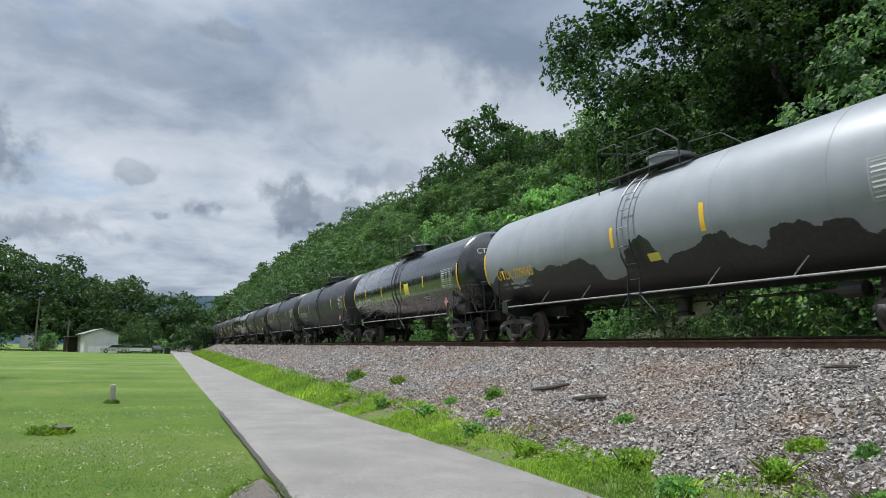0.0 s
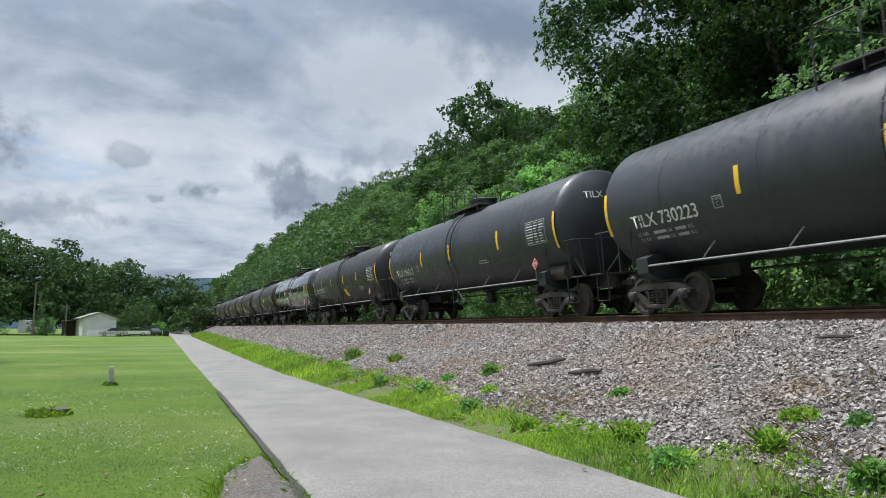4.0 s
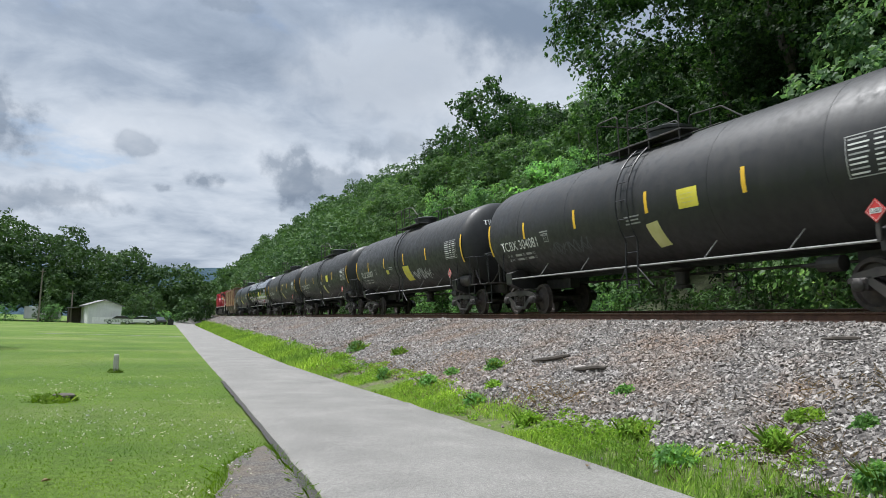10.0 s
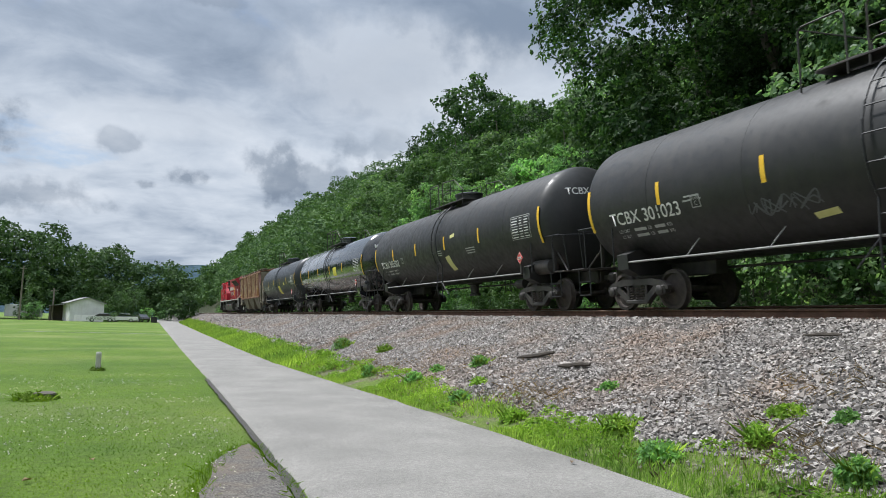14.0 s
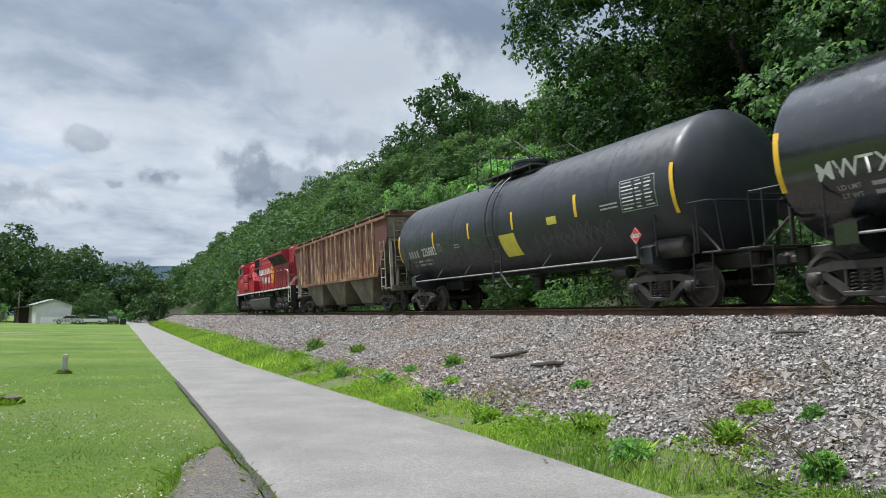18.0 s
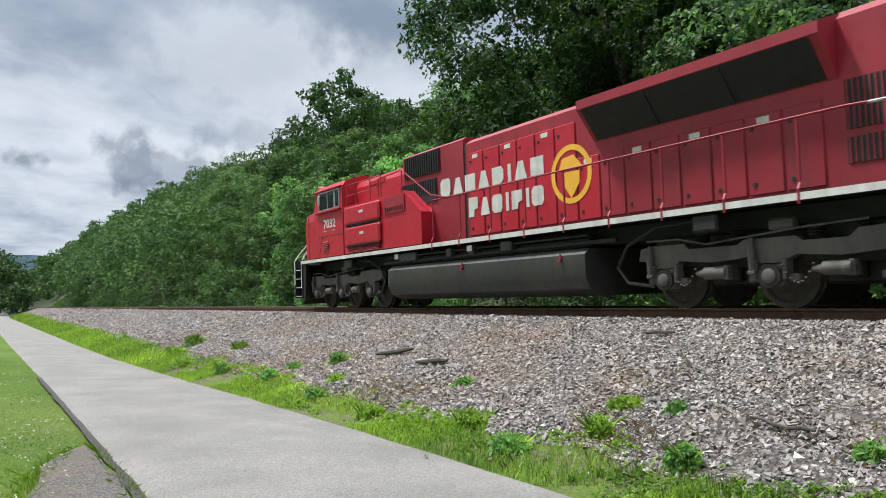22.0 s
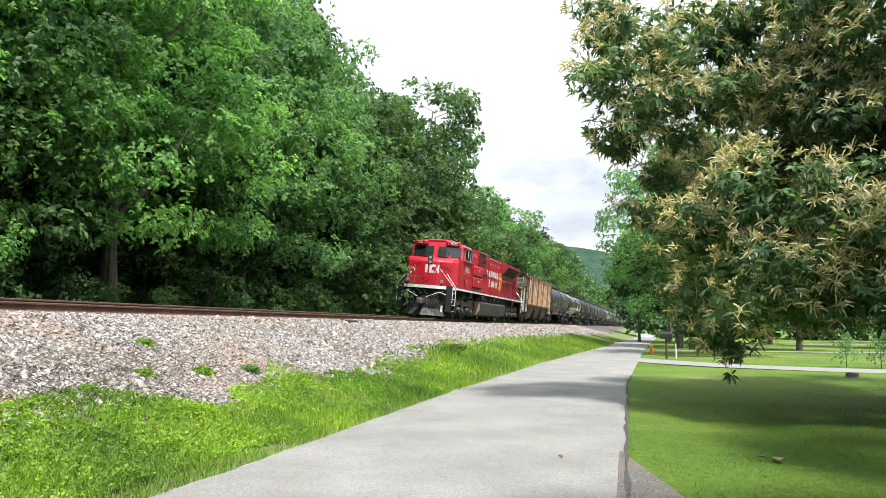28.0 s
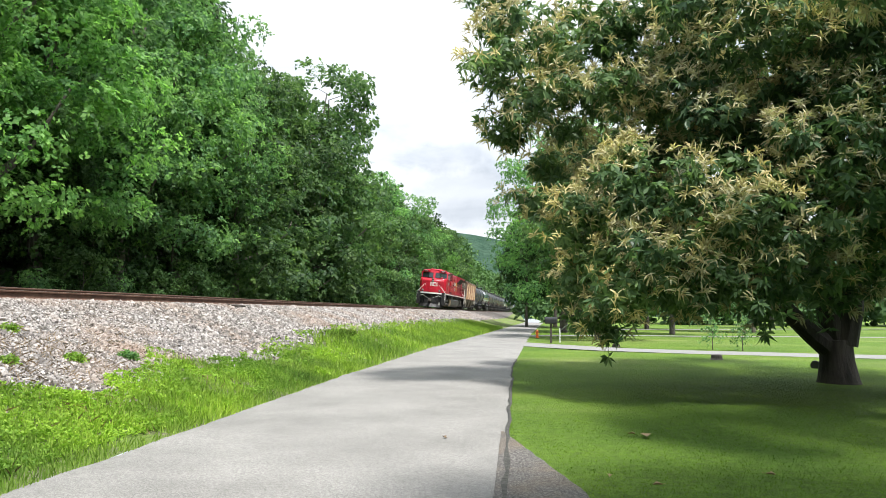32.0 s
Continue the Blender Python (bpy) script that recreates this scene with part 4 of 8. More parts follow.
S3 = [(5.2, 0.11, 0.5), (2.3, 0.11, 0.5), (-0.8, 0.11, 0.5), (-3.8, 0.11, 0.5)]
TANKS = [
    dict(length=17.95, paint=GREY_DARK, grey=True, mark="", number="226882", label="dark grey tank car with a large yellow panel and faint graffiti", stripes=[(4.4, 0.11, 0.5), (1.6, 0.11, 0.5), (-1.2, 0.11, 0.5), (-4.3, 0.12, 0.55)], panels=[(-0.75, 1.85, 0.9, 0.72, YELLOW_PANEL), (-3.2, 2.32, 0.45, 0.2, YELLOW_PANEL)], graffiti=[(-3.6, 1.8, 3.4, 0.7, GRAFFITI_GREY, 6)], stencils=[(2.6, 2.2, 0.5, 2), (-5.6, 2.4, 0.7, 2)]),
    dict(length=18.2, paint=BLACK_GLOSS, mark="MWTX", number="112781", label="glossy black tank car with white lettering and yellow strips", stripes=S3, panels=[(-2.1, 2.4, 0.75, 0.5, YELLOW_PANEL)], graffiti=[(3.4, 1.9, 1.6, 0.45, GRAFFITI_WHITE, 3)], stencils=[(-3.3, 1.75, 0.5, 2), (-5.4, 1.7, 0.8, 3)]),
    dict(length=18.2, paint=BROWN_BLACK, mark="TCBX", number="305502", label="dusty black tank car with a pale yellow panel", stripes=S3, panels=[(-0.9, 1.75, 0.42, 0.62, PALE_BAND), (-1.6, 2.75, 0.4, 0.12, PALE_BAND)], stencils=[(-0.2, 2.3, 0.6, 3), (-3.0, 2.2, 0.8, 3)]),
    dict(length=18.2, paint=BROWN_BLACK, mark="TCBX", number="301023", label="dusty black tank car with yellow panels and a red placard", stripes=S3, panels=[(-0.95, 1.72, 0.45, 0.66, PALE_BAND), (-2.3, 2.45, 0.62, 0.42, YELLOW_PANEL), (1.3, 1.55, 0.5, 0.14, PALE_BAND)], graffiti=[(2.2, 1.85, 1.5, 0.4, GRAFFITI_GREY, 3)], stencils=[(-0.3, 2.3, 0.6, 3), (-2.6, 2.0, 0.7, 2), (4.2, 2.35, 0.6, 2)]),
    dict(length=17.9, paint=BROWN_BLACK, mark="TILX", number="360607", label="weathered black tank car with a yellow panel and graffiti", stripes=S3, panels=[(-0.95, 1.85, 0.85, 0.75, YELLOW_PANEL), (1.9, 2.1, 0.4, 0.2, YELLOW_PANEL)], graffiti=[(-2.6, 1.75, 2.4, 0.6, GRAFFITI_WHITE, 5), (3.6, 1.9, 1.6, 0.5, GRAFFITI_GREY, 3)], stencils=[(1.3, 2.3, 0.6, 2)]),
    dict(length=17.9, paint=BROWN_BLACK, mark="TCBX", number="304081", label="dusty black tank car with two yellow panels", stripes=S3, panels=[(-0.9, 1.75, 0.45, 0.65, PALE_BAND), (-2.2, 2.45, 0.62, 0.42, YELLOW_PANEL)], graffiti=[(3.0, 1.85, 1.9, 0.5, GRAFFITI_GREY, 4)], stencils=[(-0.2, 2.3, 0.6, 3), (4.0, 2.4, 0.5, 2)]),
    dict(length=18, paint=BLACK_GLOSS, mark="CBTX", number="736839", label="shiny black tank car covered with white graffiti", words=[("THERMAL PROTECTION", 2.0, 2.62, 0.085), ("SYSTEM EQUIPPED", 2.0, 2.48, 0.085)], stripes=S3, graffiti=[(3.1, 2.0, 1.9, 0.6, GRAFFITI_WHITE, 6), (-0.2, 2.3, 1.8, 0.8, GRAFFITI_WHITE, 6), (-2.6, 2.2, 2.0, 0.8, GRAFFITI_WHITE, 6), (-5.6, 2.1, 1.8, 0.6, GRAFFITI_WHITE, 5)], stencils=[(-3.6, 3.0, 0.8, 2)]),
    dict(length=17.9, paint=BLACK, mark="CBTX", number="738010", label="matt black tank car with an orange panel and yellow strips", stripes=S3, panels=[(-0.8, 1.75, 0.62, 0.5, YELLOW)], stencils=[(-1.5, 2.1, 0.6, 1), (-4.4, 1.95, 0.9, 3)]),
    dict(length=17.8, paint=GREY_DARK, grey=True, mark="TILX", number="196512", label="clean dark grey tank car with bold white number", stripes=[(3.3, 0.14, 0.6), (0.2, 0.14, 0.6), (-4.0, 0.14, 0.6)], stencils=[(-2.6, 2.0, 0.8, 2)]),
    dict(length=17.8, paint=GREY_DARK, mark="TILX", number="730223", label="dark grey tank car with small yellow strips", stripes=[(3.3, 0.12, 0.55), (0.2, 0.12, 0.55), (-4.0, 0.12, 0.55)]),
    dict(length=17.7, paint=BLACK_GLOSS, mark="CTCX", number="730763", label="glossy black tank car with a yellow panel and white number", stripes=S3, panels=[(-1.6, 2.4, 0.62, 0.5, YELLOW_PANEL)], un="1987", stencils=[(-3.9, 1.9, 0.8, 2)]),
    dict(length=18.6, paint=SILVER_PATCHED, grey=True, mark="UTLX", number="209045", ink=1, label="silver tank car with ragged black overpainted patches", stripes=[(0.6, 0.13, 0.5), (-2.6, 0.14, 0.6)], panels=[(-0.8, 1.9, 0.4, 0.2, YELLOW_PANEL)], un="1987"),
]


# ---- hopper car ----
HOPPER_RUST = m_rust("rusted_hopper_side", (0.10, 0.040, 0.024), (0.19, 0.085, 0.05), (0.34, 0.24, 0.16), 0.9)


def hopper_paint():
    """Maroon rust over the upper part of each panel, orange rust and old cream paint below and along the posts."""
    k = Nodes("flaking_hopper_paint", 0.8)
    post = k.math("PINGPONG", k.math("MULTIPLY", k.math("ADD", k.axis("Y"), 6.6), 1 / 0.825), 0.5)
    ragged = k.noise(2.4, 7, 0.72, (1, 1.3, 0.8))
    broad = k.noise(0.55, 3, 0.5, (1, 1, 0.3))
    height = k.math("MULTIPLY", k.math("SUBTRACT", k.axis("Z"), 2.45), 0.36)
    dark = k.math("ADD", k.math("ADD", height, k.math("MULTIPLY", post, 0.62)), k.math("ADD", k.math("MULTIPLY", ragged, 1.7), k.math("MULTIPLY", broad, 0.7)))
    maroon = k.ramp(k.noise(3.5, 6, 0.7), [(0.3, (0.062, 0.022, 0.017)), (0.6, (0.115, 0.038, 0.026)), (0.8, (0.20, 0.075, 0.040))])
    orange = k.ramp(k.noise(5.0, 6, 0.7, (1, 1, 0.5)), [(0.3, (0.17, 0.060, 0.030)), (0.5, (0.31, 0.135, 0.060)), (0.7, (0.42, 0.235, 0.125))])
    cream = k.ramp(k.noise(4.0, 5, 0.6, (1, 1, 0.4)), [(0.3, (0.38, 0.245, 0.14)), (0.7, (0.54, 0.43, 0.29))])
    pale = k.ramp(k.math("SUBTRACT", k.noise(1.9, 6, 0.66, (1, 1.6, 0.2)), k.math("MULTIPLY", post, 0.36)), [(0.42, 0.0), (0.55, 1.0)])
    c = k.mix(k.ramp(k.math("MULTIPLY", dark, 0.5), [(0.585, 0.0), (0.61, 1.0)]), k.mix(pale, orange, cream), maroon)
    k.color(c).bump(k.noise(12, 5, 0.7), 0.3, 0.01)
    return k.m


HOPPER_SIDE = hopper_paint()
HOPPER_PALE = m_rust("faded_cream_steel", (0.12, 0.075, 0.045), (0.36, 0.33, 0.27), (0.48, 0.45, 0.38), 1.1)
HOPPER_POST = m_rust("cream_and_rust_post", (0.20, 0.085, 0.045), (0.46, 0.32, 0.19), (0.60, 0.49, 0.35), 1.6)
HOPPER_GREY = m_rust("grimy_khaki_steel", (0.06, 0.048, 0.034), (0.155, 0.135, 0.098), (0.24, 0.215, 0.16), 0.8)


def hopper_car():
    car = thing("hopper_car", pose(TRACK_X, 0, RAIL_Z, 0, LEAN, 0), "heavily rusted covered hopper car with flaking cream paint", "hopper car")
    w = 1.50
    b0, b1 = 6.85, 8.3
    side = [(-b0, 1.62), (b0, 1.62), (b1, 3.1), (b1, 3.92), (-b1, 3.92), (-b1, 3.1)]
    for sx in (-1, 1):
        part("side_sheet", Shape().prism(side, sx * w - 0.012, sx * w + 0.012), HOPPER_SIDE, car, "rust-streaked side sheet")
        part("top_chord", Shape().box((sx * (w + 0.02), 0, 3.95), (0.12, 2 * b1, 0.13), 0.015), HOPPER_RUST, car)
        part("side_sill", Shape().box((sx * (w + 0.01), 0, 1.60), (0.08, 2 * b0 + 0.3, 0.14), 0.015), HOPPER_RUST, car)
        for k in range(17):
            y = -6.6 + 13.2 * k / 16
            part("side_post", Shape().prism([(sx * w, y - 0.055), (sx * (w + 0.09), y - 0.035), (sx * (w + 0.09), y + 0.035), (sx * w, y + 0.055)], 1.66, 3.9, "z"), HOPPER_POST if k % 4 != 2 else HOPPER_RUST, car)
        for y in (-b0 + 0.2, b0 - 0.2):
            part("reflective_strip", Shape().box((sx * (w + 0.095), y, 2.1), (0.006, 0.12, 0.75)), YELLOW, car, "yellow reflective strip")
    for k, (y, z) in enumerate(((5.9, 3.1), (5.6, 3.1), (5.9, 2.7), (5.6, 2.7), (4.9, 2.7), (4.3, 2.7), (4.0, 2.7), (5.9, 2.35), (5.6, 2.35))):
        part("stencil_block", Shape().box((-w - 0.016, y, z), (0.004, 0.15 + 0.04 * (k % 2), 0.2)), STEEL_DARK, car)
    part("body", Shape().prism([(-b0, 1.7), (b0, 1.7), (b1, 3.1), (b1, 3.95), (-b1, 3.95), (-b1, 3.1)], -w + 0.02, w - 0.02), HOPPER_GREY, car)
    part("roof", Shape().prism([(-w - 0.05, 3.98), (w + 0.05, 3.98), (0.9, 4.14), (0.3, 4.18), (-0.3, 4.18), (-0.9, 4.14)], -b1 - 0.05, b1 + 0.05, "y"), HOPPER_RUST, car)
    hatch = Shape().box((0, 0, 4.26), (0.62, 15.0, 0.10), 0.03)
    part("trough_hatch", hatch, HOPPER_GREY, car)
    for sx in (-1, 1):
        rw = Shape().box((sx * 1.1, 0, 4.24), (0.42, 2 * b1 + 0.3, 0.03), 0.004)
        for k in range(9):
            rw.box((sx * 1.1, -b1 + 0.2 + k * (2 * b1 - 0.4) / 8, 4.14), (0.4, 0.05, 0.18))
        part("running_board", rw, HOPPER_GREY, car)
        for k in range(9):
            y = -b1 + 0.2 + k * (2 * b1 - 0.4) / 8
            part("board_bracket", Shape().box((sx * 1.48, y, 4.10), (0.04, 0.06, 0.22)), HOPPER_PALE, car)
    # three discharge hoppers
    for yc in (-4.3, 0.0, 4.3):
        s = Shape()
        top, bot = [(-w + 0.05, yc - 1.85), (w - 0.05, yc - 1.85), (w - 0.05, yc + 1.85), (-w + 0.05, yc + 1.85)], [(-1.15, yc - 0.75), (1.15, yc - 0.75), (1.15, yc + 0.75), (-1.15, yc + 0.75)]
        s.add([(x, y, 1.62) for x, y in top] + [(x, y, 0.42) for x, y in bot], [(0, 1, 5, 4), (1, 2, 6, 5), (2, 3, 7, 6), (3, 0, 4, 7), (4, 5, 6, 7), (3, 2, 1, 0)])
        hp = part("discharge_hopper", s, HOPPER_GREY, car, "sloping grey discharge hopper")
        part("outlet_gate", Shape().box((0, yc, 0.36), (2.1, 1.4, 0.12), 0.02).cyl((-0.95, yc, 0.36), (0.95, yc, 0.36), 0.04, 8), STEEL_DARK, hp)
    part("centre_sill", Shape().box((0, 0, 0.92), (0.34, 16.9, 0.34), 0.02), STEEL_DARK, car)
    for d in (-1, 1):
        freight_truck(car, d * 6.75, FREIGHT_WHEELS)
        coupler(car, d * 8.7, d)
        part("slope_sheet", Shape().add([(-w + 0.06, d * b0, 1.65), (w - 0.06, d * b0, 1.65), (w - 0.06, d * 8.15, 3.15), (-w + 0.06, d * 8.15, 3.15)], [(0, 1, 2, 3)]), HOPPER_GREY, car)
        part("end_platform", Shape().box((0, d * 7.9, 1.02), (2.9, 1.0, 0.06), 0.01).box((0, d * 8.35, 1.0), (2.9, 0.12, 0.24), 0.02), HOPPER_GREY, car)
        part("end_frame", Shape().box((-1.35, d * 8.2, 2.0), (0.12, 0.10, 2.0), 0.01).box((1.35, d * 8.2, 2.0), (0.12, 0.10, 2.0), 0.01).box((0, d * 8.2, 3.0), (2.8, 0.10, 0.12), 0.01).tube([(-0.9, d * 7.6, 1.05), (-0.6, d * 7.1, 2.2)], 0.04, 6).tube([(0.9, d * 7.6, 1.05), (0.6, d * 7.1, 2.2)], 0.04, 6), HOPPER_PALE, car)
        for sx in (-1, 1):
            ld = Shape()
            for y in (7.35, 7.85):
                ld.tube([(sx * 1.5, d * y, 0.95), (sx * 1.5, d * y, 3.0), (sx * 1.44, d * y, 3.15)], 0.022, 6)
            for k in range(6):
                ld.tube([(sx * 1.5, d * 7.35, 1.1 + k * 0.37), (sx * 1.5, d * 7.85, 1.1 + k * 0.37)], 0.016, 5)
            part("side_ladder", ld, HOPPER_PALE, car)
            part("sill_step", Shape().tube([(sx * 1.45, d * 7.4, 0.95), (sx * 1.45, d * 7.4, 0.42), (sx * 1.45, d * 7.8, 0.42), (sx * 1.45, d * 7.8, 0.95)], 0.018, 6), STEEL_DARK, car)
            el = Shape()
            for x in (0.75, 1.2):
                el.tube([(sx * x, d * 8.32, 1.05), (sx * x, d * 8.32, 3.9)], 0.02, 6)
            for k in range(8):
                el.tube([(sx * 0.75, d * 8.32, 1.2 + k * 0.36), (sx * 1.2, d * 8.32, 1.2 + k * 0.36)], 0.014, 5)
            part("end_ladder", el, HOPPER_PALE, car)
    part("brake_wheel", Shape().lathe([(0.25, -0.02), (0.28, 0), (0.25, 0.02), (0.22, 0)], (-0.5, -8.45, 2.3), "y", 18).box((-0.5, -8.45, 2.3), (0.5, 0.02, 0.03)), STEEL_DARK, car)
    part("brake_reservoir", Shape().lathe([(0.02, -0.5), (0.2, -0.42), (0.2, 0.42), (0.02, 0.5)], (0.3, -7.6, 1.35), "x", 14), STEEL_DARK, car, smooth=True)
    return car


# ---- locomotive ----
RED = paint("locomotive_red", (0.37, 0.009, 0.024), (0.43, 0.013, 0.030), 0.38, 0, 0.9, (0.20, 0.02, 0.022), 0.22, 0.03)
RED_DULL = paint("weathered_red", (0.225, 0.009, 0.022), (0.30, 0.013, 0.028), 0.5, 0, 0.7, (0.10, 0.018, 0.018), 0.45, 0.03)
LOCO_WHITE = paint("dirty_white_stripe", (0.50, 0.50, 0.47), (0.62, 0.62, 0.58), 0.55, 0, 3, (0.22, 0.20, 0.17), 0.4, bump=0)
LOCO_BLACK = paint("black_underframe", (0.006, 0.006, 0.0065), (0.011, 0.0105, 0.0105), 0.6, 0, 2, (0.035, 0.03, 0.025), 0.35)
TANK_GREY = paint("fuel_tank_black", (0.030, 0.030, 0.031), (0.042, 0.041, 0.040), 0.5, 0, 1.2, (0.09, 0.075, 0.055), 0.35)
TRUCK_GREY = paint("dusty_truck_grey", (0.050, 0.047, 0.044), (0.095, 0.087, 0.079), 0.7, 0, 2.5, (0.15, 0.12, 0.09), 0.55)
GRILLE = paint("black_grille", (0.006, 0.006, 0.007), (0.011, 0.011, 0.012), 0.7, 0, 5, bump=0)
EMBLEM = paint("emblem_gold", (0.72, 0.36, 0.03), (0.78, 0.42, 0.04), 0.5, 0, 3, (0.45, 0.22, 0.04), 0.3, bump=0)
CAB_GLASS = Nodes("dark_cab_glass", 0.06, 0, 0.9).color((0.015, 0.02, 0.022)).m
LENS = Nodes("clear_lamp_lens", 0.08, 0, 0.9).color((0.20, 0.20, 0.18)).m
ALUMINIUM = paint("window_frame_metal", (0.45, 0.46, 0.47), (0.55, 0.56, 0.57), 0.35, 0.7, 8, bump=0)
LOCO_WHEELS = ([], [], [])


def loco_truck(parent, y0):
    """Three-axle truck; its axles lie at y0, y0 - 2.07 and y0 - 4.14."""
    t = part("truck", Shape().box((0, -2.07, 0.86), (2.0, 4.9, 0.3), 0.05).box((0, -1.03, 0.6), (1.6, 0.35, 0.3), 0.04).box((0, -3.1, 0.6), (1.6, 0.35, 0.3), 0.04).box((0, -1.03, 0.62), (1.3, 1.0, 0.5), 0.05).box((0, -3.1, 0.62), (1.3, 1.0, 0.5), 0.05).box((0, -2.07, 1.3), (1.5, 5.4, 0.55), 0.05), LOCO_BLACK, parent, "three-axle power truck", at=pose(0, y0, 0))
    for sx in (-1, 1):
        x = sx * 1.13
        f = Shape().prism([(0.62, 0.90), (0.56, 1.12), (0.32, 1.16), (-0.42, 1.16), (-0.50, 1.06), (-1.48, 1.06), (-1.60, 1.14), (-2.5, 1.14), (-2.6, 1.06), (-3.3, 1.06), (-3.45, 1.18), (-4.2, 1.22), (-4.75, 1.18), (-4.85, 0.95), (-4.6, 0.86), (-4.35, 0.86), (-4.30, 0.74), (-3.98, 0.74), (-3.9, 0.86), (-3.2, 0.80), (-2.5, 0.86), (-2.25, 0.74), (-1.9, 0.74), (-1.7, 0.86), (-1.0, 0.80), (-0.3, 0.86), (-0.2, 0.74), (0.2, 0.74), (0.3, 0.86)], x - 0.09, x + 0.09)
        fr = part("side_frame", f, TRUCK_GREY, t, "dusty cast side frame")
        for k in range(3):
            y = -2.07 * k
            j = Shape().box((x, y, 0.55), (0.22, 0.42, 0.36), 0.05)
            j.box((x, y + 0.34, 0.50), (0.12, 0.20, 0.12), 0.02).box((x, y - 0.34, 0.50), (0.12, 0.20, 0.12), 0.02)
            for q in (-1, 1):
                j.box((x + sx * 0.05, y + q * 0.25, 0.64), (0.22, 0.07, 0.34), 0.02)
            jb = part("journal_box", j, TRUCK_GREY, fr)
            part("cap_ring", Shape().lathe([(0.15, 0.03), (0.19, 0.03), (0.19, 0.07), (0.15, 0.07)] if sx > 0 else [(0.15, -0.07), (0.19, -0.07), (0.19, -0.03), (0.15, -0.03)], (x + sx * 0.10, y, 0.535), "x", 18), LOCO_BLACK, jb)
            part("bearing_cap", Shape().lathe([(0.03, 0.0), (0.12, 0.0), (0.12, 0.05), (0.10, 0.065), (0.03, 0.07)] if sx > 0 else [(0.03, -0.07), (0.10, -0.065), (0.12, -0.05), (0.12, 0), (0.03, 0)], (x + sx * 0.14, y, 0.535), "x", 16), TRUCK_GREY, jb, smooth=True)
        for y in (-1.03, -3.1):
            part("brake_cylinder", Shape().lathe([(0.03, -0.30), (0.11, -0.26), (0.11, 0.16), (0.07, 0.2), (0.04, 0.34)], (x + sx * 0.12, y, 0.62), "y", 14).box((x + sx * 0.1, y - 0.25, 0.62), (0.16, 0.1, 0.24), 0.02), TRUCK_GREY, fr, smooth=True)
        for y in (0.30, -1.78):
            part("damper", Shape().cyl((x + sx * 0.15, y, 0.62), (x + sx * 0.17, y, 0.98), 0.06, 12).cyl((x + sx * 0.15, y, 0.98), (x + sx * 0.15, y, 1.16), 0.035, 10).box((x + sx * 0.14, y, 0.6), (0.14, 0.14, 0.08), 0.02), TRUCK_GREY, fr)
        for y in (-0.72, -1.4, -2.75, -3.5):
            sp = Shape()
            for q in range(4):
                sp.lathe([(0.10, 0), (0.13, 0.02), (0.10, 0.04)], (x - sx * 0.05, y, 1.12 + q * 0.05), "z", 12)
            part("rubber_spring", sp, LOCO_BLACK, fr)
        pp = Shape().tube([(x + sx * 0.1, 0.4, 1.25), (x + sx * 0.1, -0.3, 1.25), (x + sx * 0.1, -0.9, 1.12), (x + sx * 0.1, -2.6, 1.26), (x + sx * 0.1, -3.6, 1.3)], 0.018, 6)
        pp.lathe([(0.03, -0.22), (0.10, -0.2), (0.10, 0.2), (0.03, 0.22)], (x + sx * 0.06, -2.3, 1.34), "y", 12)
        part("air_pipe", pp, TRUCK_GREY, fr)
        for y in (0.05, -2.05):
            ch = Shape()
            for q in range(9):
                a = q / 8
                ch.lathe([(0.012, -0.018), (0.022, 0), (0.012, 0.018)], (x + sx * 0.17, y - 0.25 - 0.5 * a, 0.42 + 0.28 * (2 * a - 1) ** 2), "y", 6)
            part("safety_chain", ch, TRUCK_GREY, fr)
    for k in range(3):
        LOCO_WHEELS[k].append(wheelset("wheelset", 0.533, t, pose(0, -2.07 * k, 0.533)))
    return t


def louvre(parent, y0, y1, z0, z1, x, n, material, name="louvre"):
    s = Shape()
    for k in range(n):
        z = z0 + (z1 - z0) * (k + 0.5) / n
        s.add([(x, y0, z + 0.02), (x, y1, z + 0.02), (x - 0.03, y1, z - 0.015), (x - 0.03, y0, z - 0.015), (x, y0, z - 0.015), (x, y1, z - 0.015)], [(0, 1, 2, 3), (3, 2, 5, 4)])
    part(name, s, material, parent)


